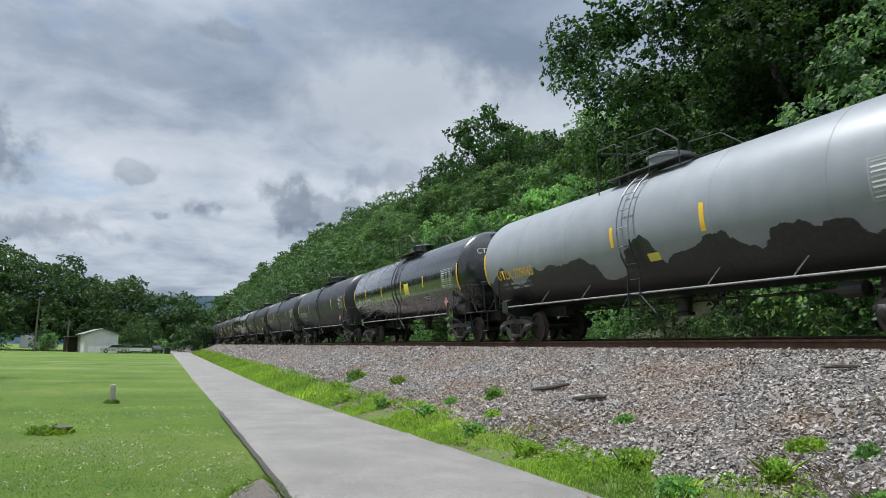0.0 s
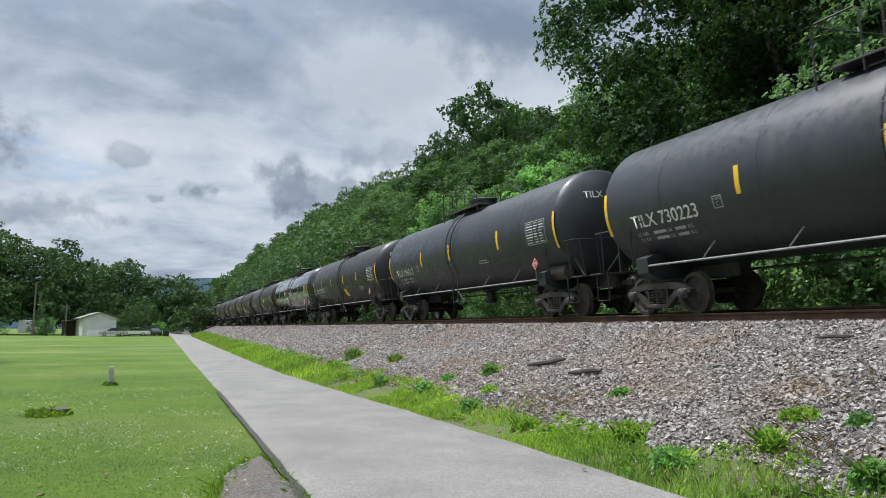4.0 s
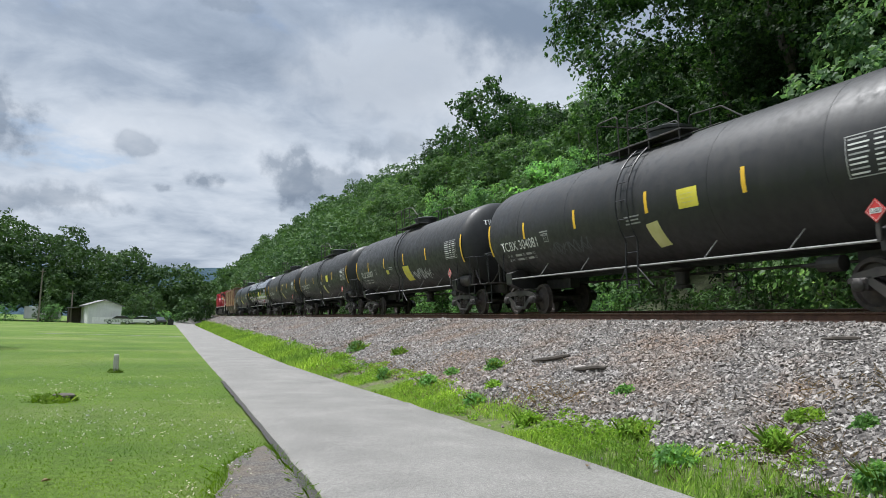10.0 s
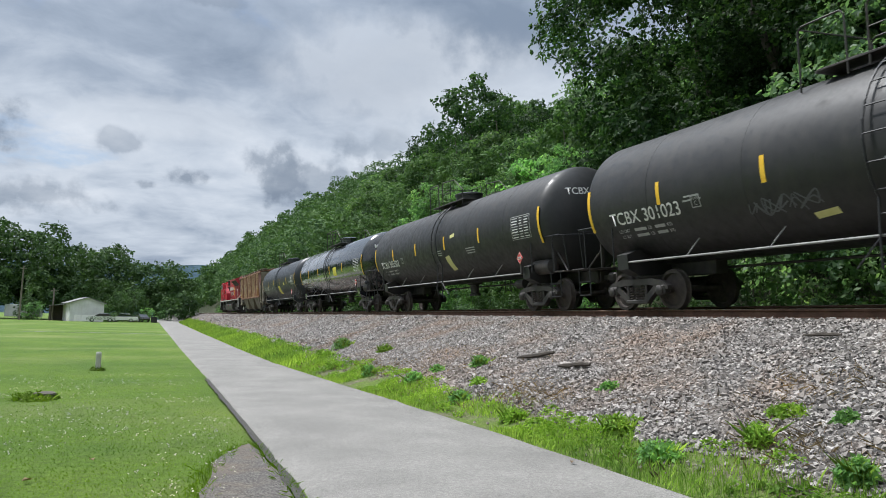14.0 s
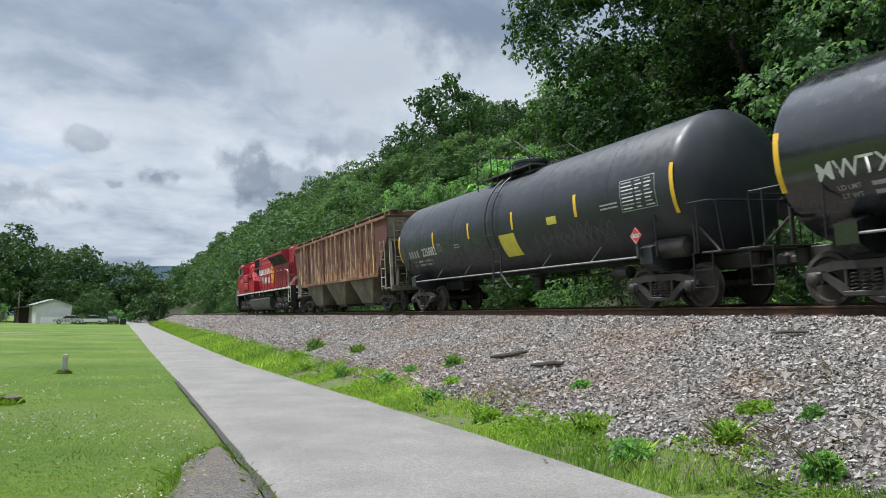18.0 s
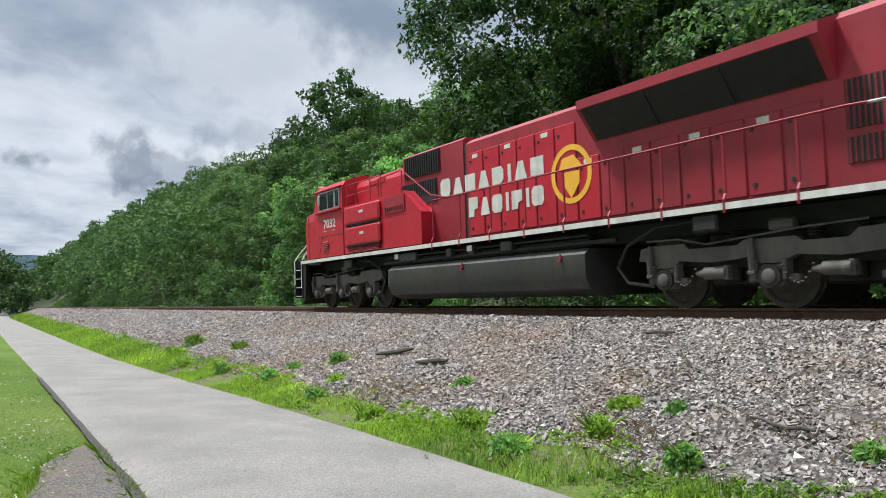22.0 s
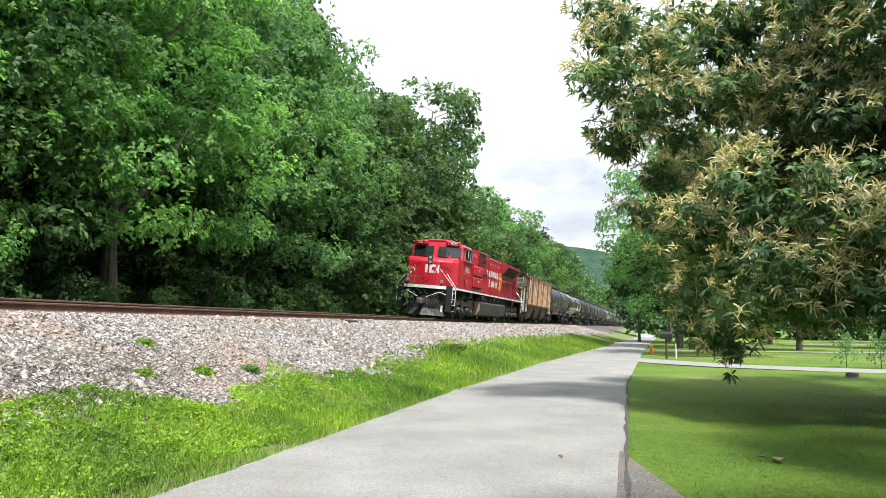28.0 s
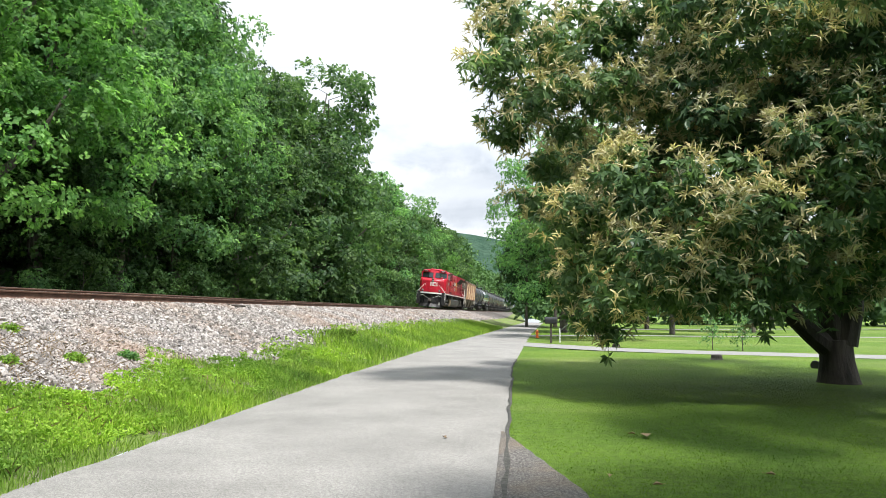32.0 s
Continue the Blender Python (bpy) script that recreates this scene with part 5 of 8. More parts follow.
def steps_and_rails(loco, y_in, y_out, d):
    """Corner steps, white grab rails and pilot at one end; d is +1 at the nose, -1 at the tail."""
    for sx in (-1, 1):
        x = sx * 1.5
        st = part("corner_steps", Shape().box((x - sx * 0.28, (y_in + y_out) / 2, 1.1), (0.04, abs(y_out - y_in), 1.3)).box((x - sx * 0.12, y_in - d * 0.02, 1.1), (0.36, 0.05, 1.4), 0.01).box((x - sx * 0.12, y_out, 1.1), (0.36, 0.04, 1.4), 0.01), LOCO_BLACK, loco, "black stepwell")
        part("step_panel", Shape().prism([(y_in - d * 0.34, 1.64), (y_in - d * 0.02, 1.64), (y_in - d * 0.02, 0.42), (y_in - d * 0.22, 0.42)], x - sx * 0.02, x + sx * 0.02), LOCO_BLACK, st)
        for k in range(4):
            z = 0.46 + k * 0.32
            tr = part("tread", Shape().box((x - sx * 0.12, (y_in + y_out) / 2, z), (0.34, abs(y_out - y_in) - 0.06, 0.03), 0.005), LOCO_BLACK, st)
            part("tread_edge", Shape().box((x + sx * 0.045, (y_in + y_out) / 2, z), (0.018, abs(y_out - y_in) - 0.16, 0.022)), LOCO_WHITE, tr, "white step edge")
        a = Shape().tube([(x + sx * 0.06, y_in, 0.75), (x + sx * 0.06, y_in, 1.72), (x - sx * 0.02, y_in + d * 0.02, 1.85), (x - sx * 0.44, y_in + d * 0.12, 2.42), (x - sx * 0.48, y_in + d * 0.06, 2.46)], 0.02, 7)
        part("grab_rail", a, LOCO_WHITE, loco, "white corner handrail")
        b = Shape().tube([(x + sx * 0.06, y_out, 0.9), (x + sx * 0.06, y_out, 1.75), (x - sx * 0.06, y_out, 1.95), (x - sx * 0.34, y_out + d * 0.03, 2.25), (x - sx * 0.72, y_out + d * 0.08, 2.68), (x - sx * 0.80, y_out + d * 0.06, 2.66), (x - sx * 0.84, y_out + d * 0.05, 2.5)], 0.02, 7)
        part("grab_rail", b, LOCO_WHITE, loco, "white corner handrail")


def locomotive():
    loco = thing("locomotive", pose(TRACK_X, 0, RAIL_Z, 0, LEAN, 0), "red diesel freight locomotive with white lettering and black fuel tank", "locomotive")
    # frame, sill and white stripe
    # the underframe takes the grille black to stand in for shade below the deck
    part("underframe", Shape().box((0, -10.2, 1.48), (1.7, 22.6, 0.36), 0.03), GRILLE, loco)
    part("deck", Shape().box((0, -10.2, 1.70), (3.08, 21.8, 0.07), 0.01), LOCO_BLACK, loco)
    for sx in (-1, 1):
        part("sill_stripe", Shape().box((sx * 1.55, -10.2, 1.69), (0.03, 21.9, 0.11)), LOCO_WHITE, loco, "white sill stripe")
    # nose and cab
    nose = [(-1.5, -0.42), (-1.5, 0.34), (-1.26, 0.64), (-0.42, 0.80), (0.42, 0.80), (1.26, 0.64), (1.5, 0.34), (1.5, -0.42)]
    s = Shape()
    n = len(nose)
    low = [(x, y, 1.78) for x, y in nose]
    mid = [(x, y, 3.10) for x, y in nose]
    topz = [3.42, 3.36, 3.26, 3.20, 3.20, 3.26, 3.36, 3.42]
    up = [(x * 0.97, y - (0.06 if y > 0 else 0), z) for (x, y), z in zip(nose, topz)]
    s.add(low + mid + up, [(i, (i + 1) % n, n + (i + 1) % n, n + i) for i in range(n)] + [(n + i, n + (i + 1) % n, 2 * n + (i + 1) % n, 2 * n + i) for i in range(n)] + [tuple(range(2 * n, 3 * n)), tuple(range(n))[::-1]])
    part("nose", s, RED, loco, "bright red short nose")
    cab = Shape()
    # the front stands forward in the middle and sweeps back to the corners
    fy = lambda x, z: -0.04 - 0.38 * max(0.0, (abs(x) - 0.6) / 0.9) - 0.28 * max(0.0, z - 3.4)
    cols = [(-1.5, 4.06), (-1.36, 4.25), (-0.8, 4.42), (0.8, 4.42), (1.36, 4.25), (1.5, 4.06)]
    back, m = -2.8, len(cols)
    cab.add([(x, fy(x, 1.78), 1.78) for x, z in cols] + [(x, fy(x, 3.4), 3.4) for x, z in cols] + [(x, fy(x, z), z) for x, z in cols] + [(x, back, z) for x, z in cols] + [(x, back, 1.78) for x, z in cols],
            [(j * m + i, j * m + i + 1, (j + 1) * m + i + 1, (j + 1) * m + i) for j in range(4) for i in range(m - 1)] + [(i, m + i, 2 * m + i, 3 * m + i, 4 * m + i) for i in (0, m - 1)] + [tuple(range(m)) + tuple(range(5 * m - 1, 4 * m - 1, -1))])
    cb = part("cab", cab, RED, loco, "red crew cab")
    for sx in (-1, 1):
        x = sx * 1.5
        w = part("cab_window", Shape().box((x + sx * 0.004, -1.72, 3.72), (0.02, 1.62, 0.58)), CAB_GLASS, cb, "dark side windows")
        fr = Shape()
        for z in (3.40, 4.0):
            fr.box((x + sx * 0.015, -1.72, z), (0.035, 1.68, 0.03))
        for y in (-0.89, -1.62, -2.16, -2.22, -2.55):
            fr.box((x + sx * 0.015, y, 3.70), (0.035, 0.03, 0.60))
        part("window_frame", fr, ALUMINIUM, w)
        part("drip_rail", Shape().box((x + sx * 0.03, -1.6, 4.07), (0.10, 2.3, 0.05), 0.015), RED, cb)
        part("arm_rest", Shape().box((x + sx * 0.05, -1.66, 3.33), (0.1, 2.0, 0.06), 0.015), RED, cb)
        part("mirror", Shape().box((x + sx * 0.14, -1.15, 3.74), (0.04, 0.14, 0.34), 0.02), ALUMINIUM, cb)
        # access panel with its slanting edge
        part("panel_joint", Shape().box((x + sx * 0.003, -1.75, 2.48), (0.008, 2.1, 0.012)).tube([(x + sx * 0.002, -1.12, 2.47), (x + sx * 0.002, -0.78, 1.84)], 0.007, 4).box((x + sx * 0.003, -2.79, 2.9), (0.012, 0.018, 2.2)).box((x + sx * 0.003, 0.10, 2.6), (0.010, 0.012, 1.6)), LOCO_BLACK, cb)
        louvre(cb, -1.62, -1.18, 2.02, 2.32, x + sx * 0.02, 5, RED_DULL)
        for y in (-0.95, -1.9):
            part("latch", Shape().box((x + sx * 0.006, y, 2.26), (0.01, 0.06, 0.06), 0.004), RED_DULL, cb)
        if sx < 0:
            lettering(cb, "7032", -1.70, 2.89, 0.29, 0, 0, LOCO_WHITE, x0=x, label="white road number", stretch=1.22)
            for y, wd in ((-1.3, 0.36), (-2.0, 0.3)):
                part("small_lettering", Shape().box((x - 0.004, y, 2.66), (0.006, wd, 0.022)), GREY_MARK, cb)
            part("reflector", Shape().box((x - 0.004, 0.42, 2.0), (0.006, 0.12, 0.06), 0, Matrix.Rotation(radians(39), 4, "Z")), LOCO_WHITE, cb)
    # windshields and number boards
    for sx in (-1, 1):
        z0, z1 = 3.46, 4.02
        corners = [(0.14, z0), (1.40, z0), (1.36, z1), (0.14, z1)]
        pane = [(sx * a, fy(a, b) + 0.014, b) for a, b in corners]
        knee = [(sx * 0.6, fy(0.6, b) + 0.014, b) for b in (z0, z1)]
        part("windshield", Shape().add([pane[0], knee[0], pane[1], pane[2], knee[1], pane[3]], [(0, 1, 4, 5), (1, 2, 3, 4)]), CAB_GLASS, cb, "sloping dark windshield")
        part("windshield_frame", Shape().tube([(px, py + 0.004, pz) for px, py, pz in (pane[0], knee[0], pane[1], pane[2], knee[1], pane[3], pane[0])], 0.016, 5), LOCO_BLACK, cb)
        part("wiper", Shape().tube([(sx * 0.5, fy(0.5, 3.98) + 0.05, 3.98), (sx * 0.8, fy(0.8, 3.6) + 0.05, 3.6)], 0.012, 4), LOCO_BLACK, cb)
        sweep = math.atan(0.38 / 0.9)
        out_x, out_y = sx * math.sin(sweep), math.cos(sweep)
        turn = Matrix.Rotation(-sx * sweep, 4, "Z")
        bx, by, bz = sx * 0.92, fy(0.92, 4.2) + 0.02, 4.22
        nb = part("number_board", Shape().box((bx, by, bz), (0.80, 0.36, 0.25), 0.05, turn), RED, cb, "number board housing")
        part("board_face", Shape().box((bx + out_x * 0.178, by + out_y * 0.178, bz), (0.54, 0.012, 0.16), 0, turn), LOCO_BLACK, nb)
        t = lettering(nb, "7032", 0, bz, 0.14, 0, 0, LOCO_WHITE, x0=0, stretch=1.1)
        for v in t.data.vertices:
            along_u = v.co.y
            v.co = (bx + out_x * 0.188 + out_y * along_u, by + out_y * 0.188 - out_x * along_u, v.co.z)
    part("cab_roof_unit", Shape().box((0, -1.7, 4.46), (1.2, 1.1, 0.12), 0.04).box((0, -0.55, 4.38), (1.1, 0.4, 0.14), 0.05), RED, cb)
    # nose fittings
    hd = part("headlight_housing", Shape().box((0.0, 0.80, 3.17), (0.26, 0.06, 0.48), 0.02), LOCO_BLACK, loco)
    for z in (3.05, 3.28):
        part("headlight", Shape().lathe([(0.02, 0.05), (0.08, 0.045), (0.10, 0.02), (0.10, 0.0)][::-1], (0.0, 0.82, z), "y", 16), LENS, hd, smooth=True)
    for sx, yy in ((-1, 0), (1, 0)):
        dl = part("ditch_light", Shape().lathe([(0.03, -0.14), (0.11, -0.10), (0.13, 0.0), (0.13, 0.03)], (sx * 0.95, 1.55, 1.98), "y", 16).box((sx * 0.95, 1.5, 1.82), (0.08, 0.08, 0.14)), LOCO_BLACK, loco, smooth=True)
        part("lens", Shape().lathe([(0.115, 0.03), (0.10, 0.055), (0.02, 0.065)], (sx * 0.95, 1.55, 1.98), "y", 16), LENS, dl, smooth=True)
    # railway mark on the nose, as plain blocks
    yf = lambda x: 0.812 if abs(x) < 0.42 else 0.812 - (abs(x) - 0.42) * 0.225
    for xa, xb in ((0.12, 0.66), (-0.54, 0.02)):
        blocks = Shape()
        for q0, q1, za, zb in ((xa, xb, 2.80, 2.93), (xa, xb, 2.47, 2.60), (xa, xa + 0.15, 2.60, 2.80), (xb - 0.15, xb, 2.60, 2.80)):
            blocks.add([(q0, yf(q0) + 0.006, za), (q1, yf(q1) + 0.006, za), (q1, yf(q1) + 0.006, zb), (q0, yf(q0) + 0.006, zb)], [(0, 1, 2, 3)])
        part("nose_mark", blocks, LOCO_WHITE, loco, "white block mark on the nose")
    for x, z in ((-0.75, 3.02), (-0.75, 2.9), (0.75, 3.02), (-1.1, 2.8), (0.2, 2.2)):
        gr = Shape().tube([(x - 0.22, yf(x) - 0.0, z), (x - 0.2, yf(x) + 0.07, z), (x + 0.2, yf(x) + 0.05, z), (x + 0.22, yf(x) - 0.02, z)], 0.013, 5)
        part("nose_grab_iron", gr, RED, loco)
    part("nose_door", Shape().box((0.55, 0.785, 2.42), (0.62, 0.02, 1.2), 0.01, Matrix.Rotation(radians(-12), 4, "Z")), RED, loco)
    part("rooftop_bell", Shape().lathe([(0.02, 0.1), (0.08, 0.08), (0.10, -0.02), (0.12, -0.08)][::-1], (-0.9, 0.2, 3.46), "z", 14), RED_DULL, loco)
    # front and rear pilots
    for d, yb in ((1, 0.0), (-1, -19.81)):
        y = lambda q: yb + d * q
        part("end_deck", Shape().prism([(-1.5, y(0.6)), (1.5, y(0.6)), (1.5, y(0.74)), (1.15, y(1.50)), (0.5, y(1.72)), (-0.5, y(1.72)), (-1.15, y(1.50)), (-1.5, y(0.74))], 1.60, 1.76, "z"), LOCO_WHITE, loco, "white-edged end deck")
        part("deck_plate", Shape().prism([(-1.45, y(0.6)), (1.45, y(0.6)), (1.45, y(0.72)), (1.12, y(1.46)), (0.5, y(1.68)), (-0.5, y(1.68)), (-1.12, y(1.46)), (-1.45, y(0.72))], 1.765, 1.775, "z"), LOCO_BLACK, loco)
        part("pilot_plate", Shape().box((0, y(1.16), 1.12), (2.3, 0.06, 1.0), 0.02), LOCO_BLACK, loco)
        plow = Shape()
        pts = [(-1.32, 1.22), (-0.75, 1.74), (0, 1.92), (0.75, 1.74), (1.32, 1.22)]
        plow.add([(x, y(q), 0.16) for x, q in pts] + [(x * 0.95, y(q - 0.27), 0.52) for x, q in pts] + [(x * 0.9, y(q - 0.34), 1.2) for x, q in pts], [(i, i + 1, 6 + i, 5 + i) for i in range(4)] + [(5 + i, 6 + i, 11 + i, 10 + i) for i in range(4)])
        pw = part("snow_plow", plow, LOCO_BLACK, loco, "black plow with rubbed white marks")
        part("scuff", Shape().box((-1.0, y(1.335), 0.55), (0.12, 0.02, 0.34), 0, Matrix.Rotation(radians(41 * d), 4, "Z")), LOCO_WHITE, pw)
        part("coupler", Shape().box((0, y(1.75), 0.88), (0.26, 0.5, 0.3), 0.06).box((0.05, y(2.05), 0.88), (0.34, 0.26, 0.36), 0.08).box((0, y(1.5), 0.9), (0.5, 0.1, 0.5), 0.03), WHEEL_STEEL, loco, "rusty knuckle coupler")
        for x in (-0.75, -0.6, -0.45, 0.45, 0.6, 0.75):
            hose = Shape().tube([(x, y(1.35), 1.2), (x * 1.05, y(1.68), 1.1), (x * 1.1, y(1.72), 0.75), (x * 1.05, y(1.7), 0.5)], 0.026, 6)
            part("air_hose", hose, LOCO_BLACK, loco)
        part("jumper_cable", Shape().tube([(-1.1, y(1.5), 1.5), (-0.7, y(1.8), 1.2), (-0.2, y(1.8), 1.3), (0.1, y(1.5), 1.6)], 0.024, 6), LOCO_BLACK, loco)
        for q in (-1, 1):
            part("uncoupling_lever", Shape().tube([(q * 1.25, y(1.55), 1.30), (q * 0.9, y(1.72), 1.42), (q * 0.25, y(1.8), 1.12)], 0.018, 6), LOCO_WHITE, loco)
        for q in (-1, 1):
            er = Shape().tube([(q * 0.55, y(1.66), 1.76), (q * 0.55, y(1.66), 2.75), (q * 0.55, y(1.6), 2.8)], 0.022, 6)
            er.tube([(q * 1.02, y(1.5), 1.76), (q * 1.02, y(1.5), 2.6), (q * 0.55, y(1.66), 2.75)], 0.02, 6)
            part("end_rail", er, RED, loco, "red end handrail")
        steps_and_rails(loco, y(0.74), y(1.38), d)
    # cabinets behind the cab, near and far side
    for sx in (-1, 1):
        x = sx * 1.5
        body = part("side_cabinet", Shape().prism([(-2.85, 1.78), (-2.85, 3.32), (-6.75, 3.36), (-7.7, 2.66), (-7.7, 1.78)], x - sx * 0.5, x), RED, loco, "red equipment cabinet")
        for z0, z1 in ((2.02, 2.60), (2.70, 3.26)):
            dr = part("cabinet_door", Shape().box((x + sx * 0.05, -4.25, (z0 + z1) / 2), (0.12, 2.36, z1 - z0), 0.05), RED, body)
            part("label_plate", Shape().box((x + sx * 0.115, -4.3, (z0 + z1) / 2 + 0.06), (0.006, 0.26, 0.08)), LOCO_WHITE, dr)
            # black strip drawn in place of the shadow under the door
            part("door_shadow_gap", Shape().box((x + sx * 0.03, -4.25, z0 - 0.03), (0.07, 2.3, 0.05)), GRILLE, dr)
        louvre(body, -5.35, -3.15, 1.80, 1.96, x + sx * 0.03, 4, RED_DULL)
        nt = part("grille_recess", Shape().box((x + sx * 0.01, -6.25, 3.02), (0.04, 1.18, 0.46)), RED_DULL, body)
        for k in range(9):
            part("recess_bar", Shape().box((x + sx * 0.035, -5.75 - k * 0.125, 2.9), (0.03, 0.03, 0.12)), GRILLE, nt)
        hw = Shape().tube([(x, -5.3, 3.35), (x, -5.3, 3.9), (x, -6.7, 3.95), (x, -8.2, 3.05), (x + sx * 0.02, -9.0, 2.88)], 0.02, 6).tube([(x, -6.7, 3.95), (x, -6.7, 3.3)], 0.018, 6)
        part("upper_handrail", hw, RED_DULL, loco)
        hw = Shape()
        for y in (-2.95, -3.6, -4.6, -5.3):
            hw.tube([(sx * 1.42, y, 3.34), (sx * 1.42, y, 4.02)], 0.018, 6)
        hw.tube([(sx * 1.42, -2.95, 4.02), (sx * 1.42, -5.3, 4.02)], 0.018, 6).tube([(sx * 1.42, -2.95, 3.68), (sx * 1.42, -5.3, 3.68)], 0.014, 6)
        part("cabinet_top_rail", hw, RED_DULL, loco)
    # upper hood behind the cab
    part("equipment_hood", Shape().prism([(-1.05, 1.78), (-1.05, 3.95), (-0.9, 4.2), (-0.5, 4.32), (0.5, 4.32), (0.9, 4.2), (1.05, 3.95), (1.05, 1.78)], -6.1, -2.8, "y"), RED, loco)
    for sx in (-1, 1):
        part("roof_vent", Shape().box((sx * 1.04, -4.4, 3.98), (0.06, 1.0, 0.16), 0.02), RED, loco, "red vent panel")
    part("filter_hood", Shape().prism([(-1.08, 1.78), (-1.08, 4.38), (-0.95, 4.46), (0.95, 4.46), (1.08, 4.38), (1.08, 1.78)], -9.2, -6.1, "y"), RED_DULL, loco)
    for sx in (-1, 1):
        for z0, z1, y0, y1 in ((3.74, 4.36, -8.1, -6.2), (2.95, 3.58, -7.9, -5.95)):
            g = part("inertial_filter", Shape().box((sx * 1.09, (y0 + y1) / 2, (z0 + z1) / 2), (0.03, y1 - y0, z1 - z0)) if z0 > 3.6 else Shape().prism([(y1, z0 + 0.35), (y1, z1), (y0, z1), (y0, z0), (y0 + 1.0, z0)], sx * 1.075, sx * 1.11), GRILLE, loco, "black filter grille")
            sl = Shape()
            for k in range(16):
                sl.box((sx * 1.115, y0 + (y1 - y0) * (k + 0.5) / 16, (z0 + z1) / 2 + (0.12 if z0 < 3.6 else 0)), (0.03, 0.035, (z1 - z0) * (0.95 if z0 > 3.6 else 0.6)))
            part("filter_slats", sl, LOCO_BLACK, g)
    # black filler whose colour gives the darkness inside the gap between the hoods
    part("hood_gap", Shape().box((0, -9.25, 3.0), (2.12, 0.12, 2.5)), GRILLE, loco)
    # engine hood
    eh = part("engine_hood", Shape().prism([(-1.08, 1.78), (-1.08, 4.22), (-0.92, 4.34), (0.92, 4.34), (1.08, 4.22), (1.08, 1.78)], -18.9, -9.32, "y"), RED_DULL, loco, "red engine hood with access doors")
    for sx in (-1, 1):
        x = sx * 1.08
        for k in range(14):
            y = -9.75 - k * 0.66
            if y < -18.6:
                break
            top = 3.95 if y > -13.6 else 3.15
            dr = part("hood_door", Shape().box((x + sx * 0.012, y, (1.85 + top) / 2), (0.03, 0.61, top - 1.85), 0.012), RED if y > -13.9 else RED_DULL, eh)
            for z in (2.02, top - 0.22):
                part("latch", Shape().box((x + sx * 0.03, y + 0.2, z), (0.02, 0.06, 0.06)), LOCO_BLACK, dr)
            if k % 2 == 0:
                part("label_plate", Shape().box((x + sx * 0.03, y, top - 0.1), (0.006, 0.22, 0.10)), LOCO_WHITE, dr)
    # name as plain white blocks and a gold emblem
    x = -1.115
    forms = {"round": [(0.18, 0), (0.82, 0), (0.95, 0.2), (0.95, 0.8), (0.82, 1), (0.18, 1), (0, 0.8), (0, 0.2)],
             "peak": [(0.06, 0), (0.94, 0), (0.68, 1), (0.32, 1)],
             "block": [(0.05, 0), (0.95, 0), (0.95, 1), (0.05, 1)],
             "bow": [(0.05, 0), (0.75, 0), (0.95, 0.25), (0.95, 0.75), (0.75, 1), (0.05, 1)],
             "bar": [(0.25, 0), (0.75, 0), (0.75, 1), (0.25, 1)],
             "flag": [(0.05, 0), (0.55, 0), (0.6, 0.35), (0.95, 0.42), (0.95, 1), (0.05, 1)]}
    for line, ya, yb, z0, z1 in ((("round", "peak", "block", "peak", "bow", "bar", "peak", "block"), -8.1, -12.45, 3.0, 3.42), (("flag", "peak", "round", "bar", "flag", "bar", "round"), -9.4, -12.4, 2.32, 2.76)):
        share = [0.5 if f == "bar" else 1.0 for f in line]
        unit_w = (ya - yb) / sum(share)
        at_y = ya
        for k, (f, q) in enumerate(zip(line, share)):
            w, h0 = unit_w * q * 0.86, (z1 - z0) * (1.0 if k else 1.12)
            xx = -1.095 if at_y > -9.2 else x
            part("name_block", Shape().prism([(at_y - p * w, z0 + v * h0) for p, v in forms[f]], xx - 0.004, xx + 0.004), LOCO_WHITE, loco)
            at_y -= unit_w * q
    ring = Shape()
    ec = (-13.2, 2.86)
    for k in range(36):
        a0, a1 = 2 * math.pi * k / 36, 2 * math.pi * (k + 1) / 36
        ring.add([(x, ec[0] + q * math.cos(a), ec[1] + q * 1.02 * math.sin(a)) for a in (a0, a1) for q in (0.50, 0.62)], [(0, 1, 3, 2)])
    part("emblem_ring", ring, EMBLEM, loco, "gold ring emblem")
    sh = Shape().prism([(ec[0] - 0.26, ec[1] + 0.05), (ec[0] + 0.26, ec[1] + 0.05), (ec[0] + 0.26, ec[1] - 0.2), (ec[0], ec[1] - 0.52), (ec[0] - 0.26, ec[1] - 0.2)], x - 0.004, x)
    sh.prism([(ec[0] - 0.36, ec[1] + 0.12), (ec[0] - 0.1, ec[1] + 0.4), (ec[0] + 0.25, ec[1] + 0.36), (ec[0] + 0.36, ec[1] + 0.12)], x - 0.004, x)
    part("emblem_shield", sh, EMBLEM, loco, "gold shield shape")
    # flared radiators
    fl = part("radiator_flare", Shape().prism([(-1.08, 3.40), (-1.56, 4.02), (-1.56, 4.20), (-0.95, 4.40), (0.95, 4.40), (1.56, 4.20), (1.56, 4.02), (1.08, 3.40)], -18.9, -13.9, "y"), RED_DULL, loco, "flared red radiator housing")
    for sx in (-1, 1):
        sc = Shape()
        sc.add([(sx * 1.10, -14.0, 3.42), (sx * 1.10, -18.75, 3.42), (sx * 1.555, -18.75, 4.00), (sx * 1.555, -14.0, 4.00)], [(0, 1, 2, 3)])
        part("radiator_screen", sc, GRILLE, fl, "black radiator intake screen")
        rb = Shape()
        for y in (-15.6, -17.2):
            rb.tube([(sx * 1.11, y, 3.42), (sx * 1.56, y, 4.0)], 0.02, 4)
        part("screen_rib", rb, LOCO_BLACK, fl)
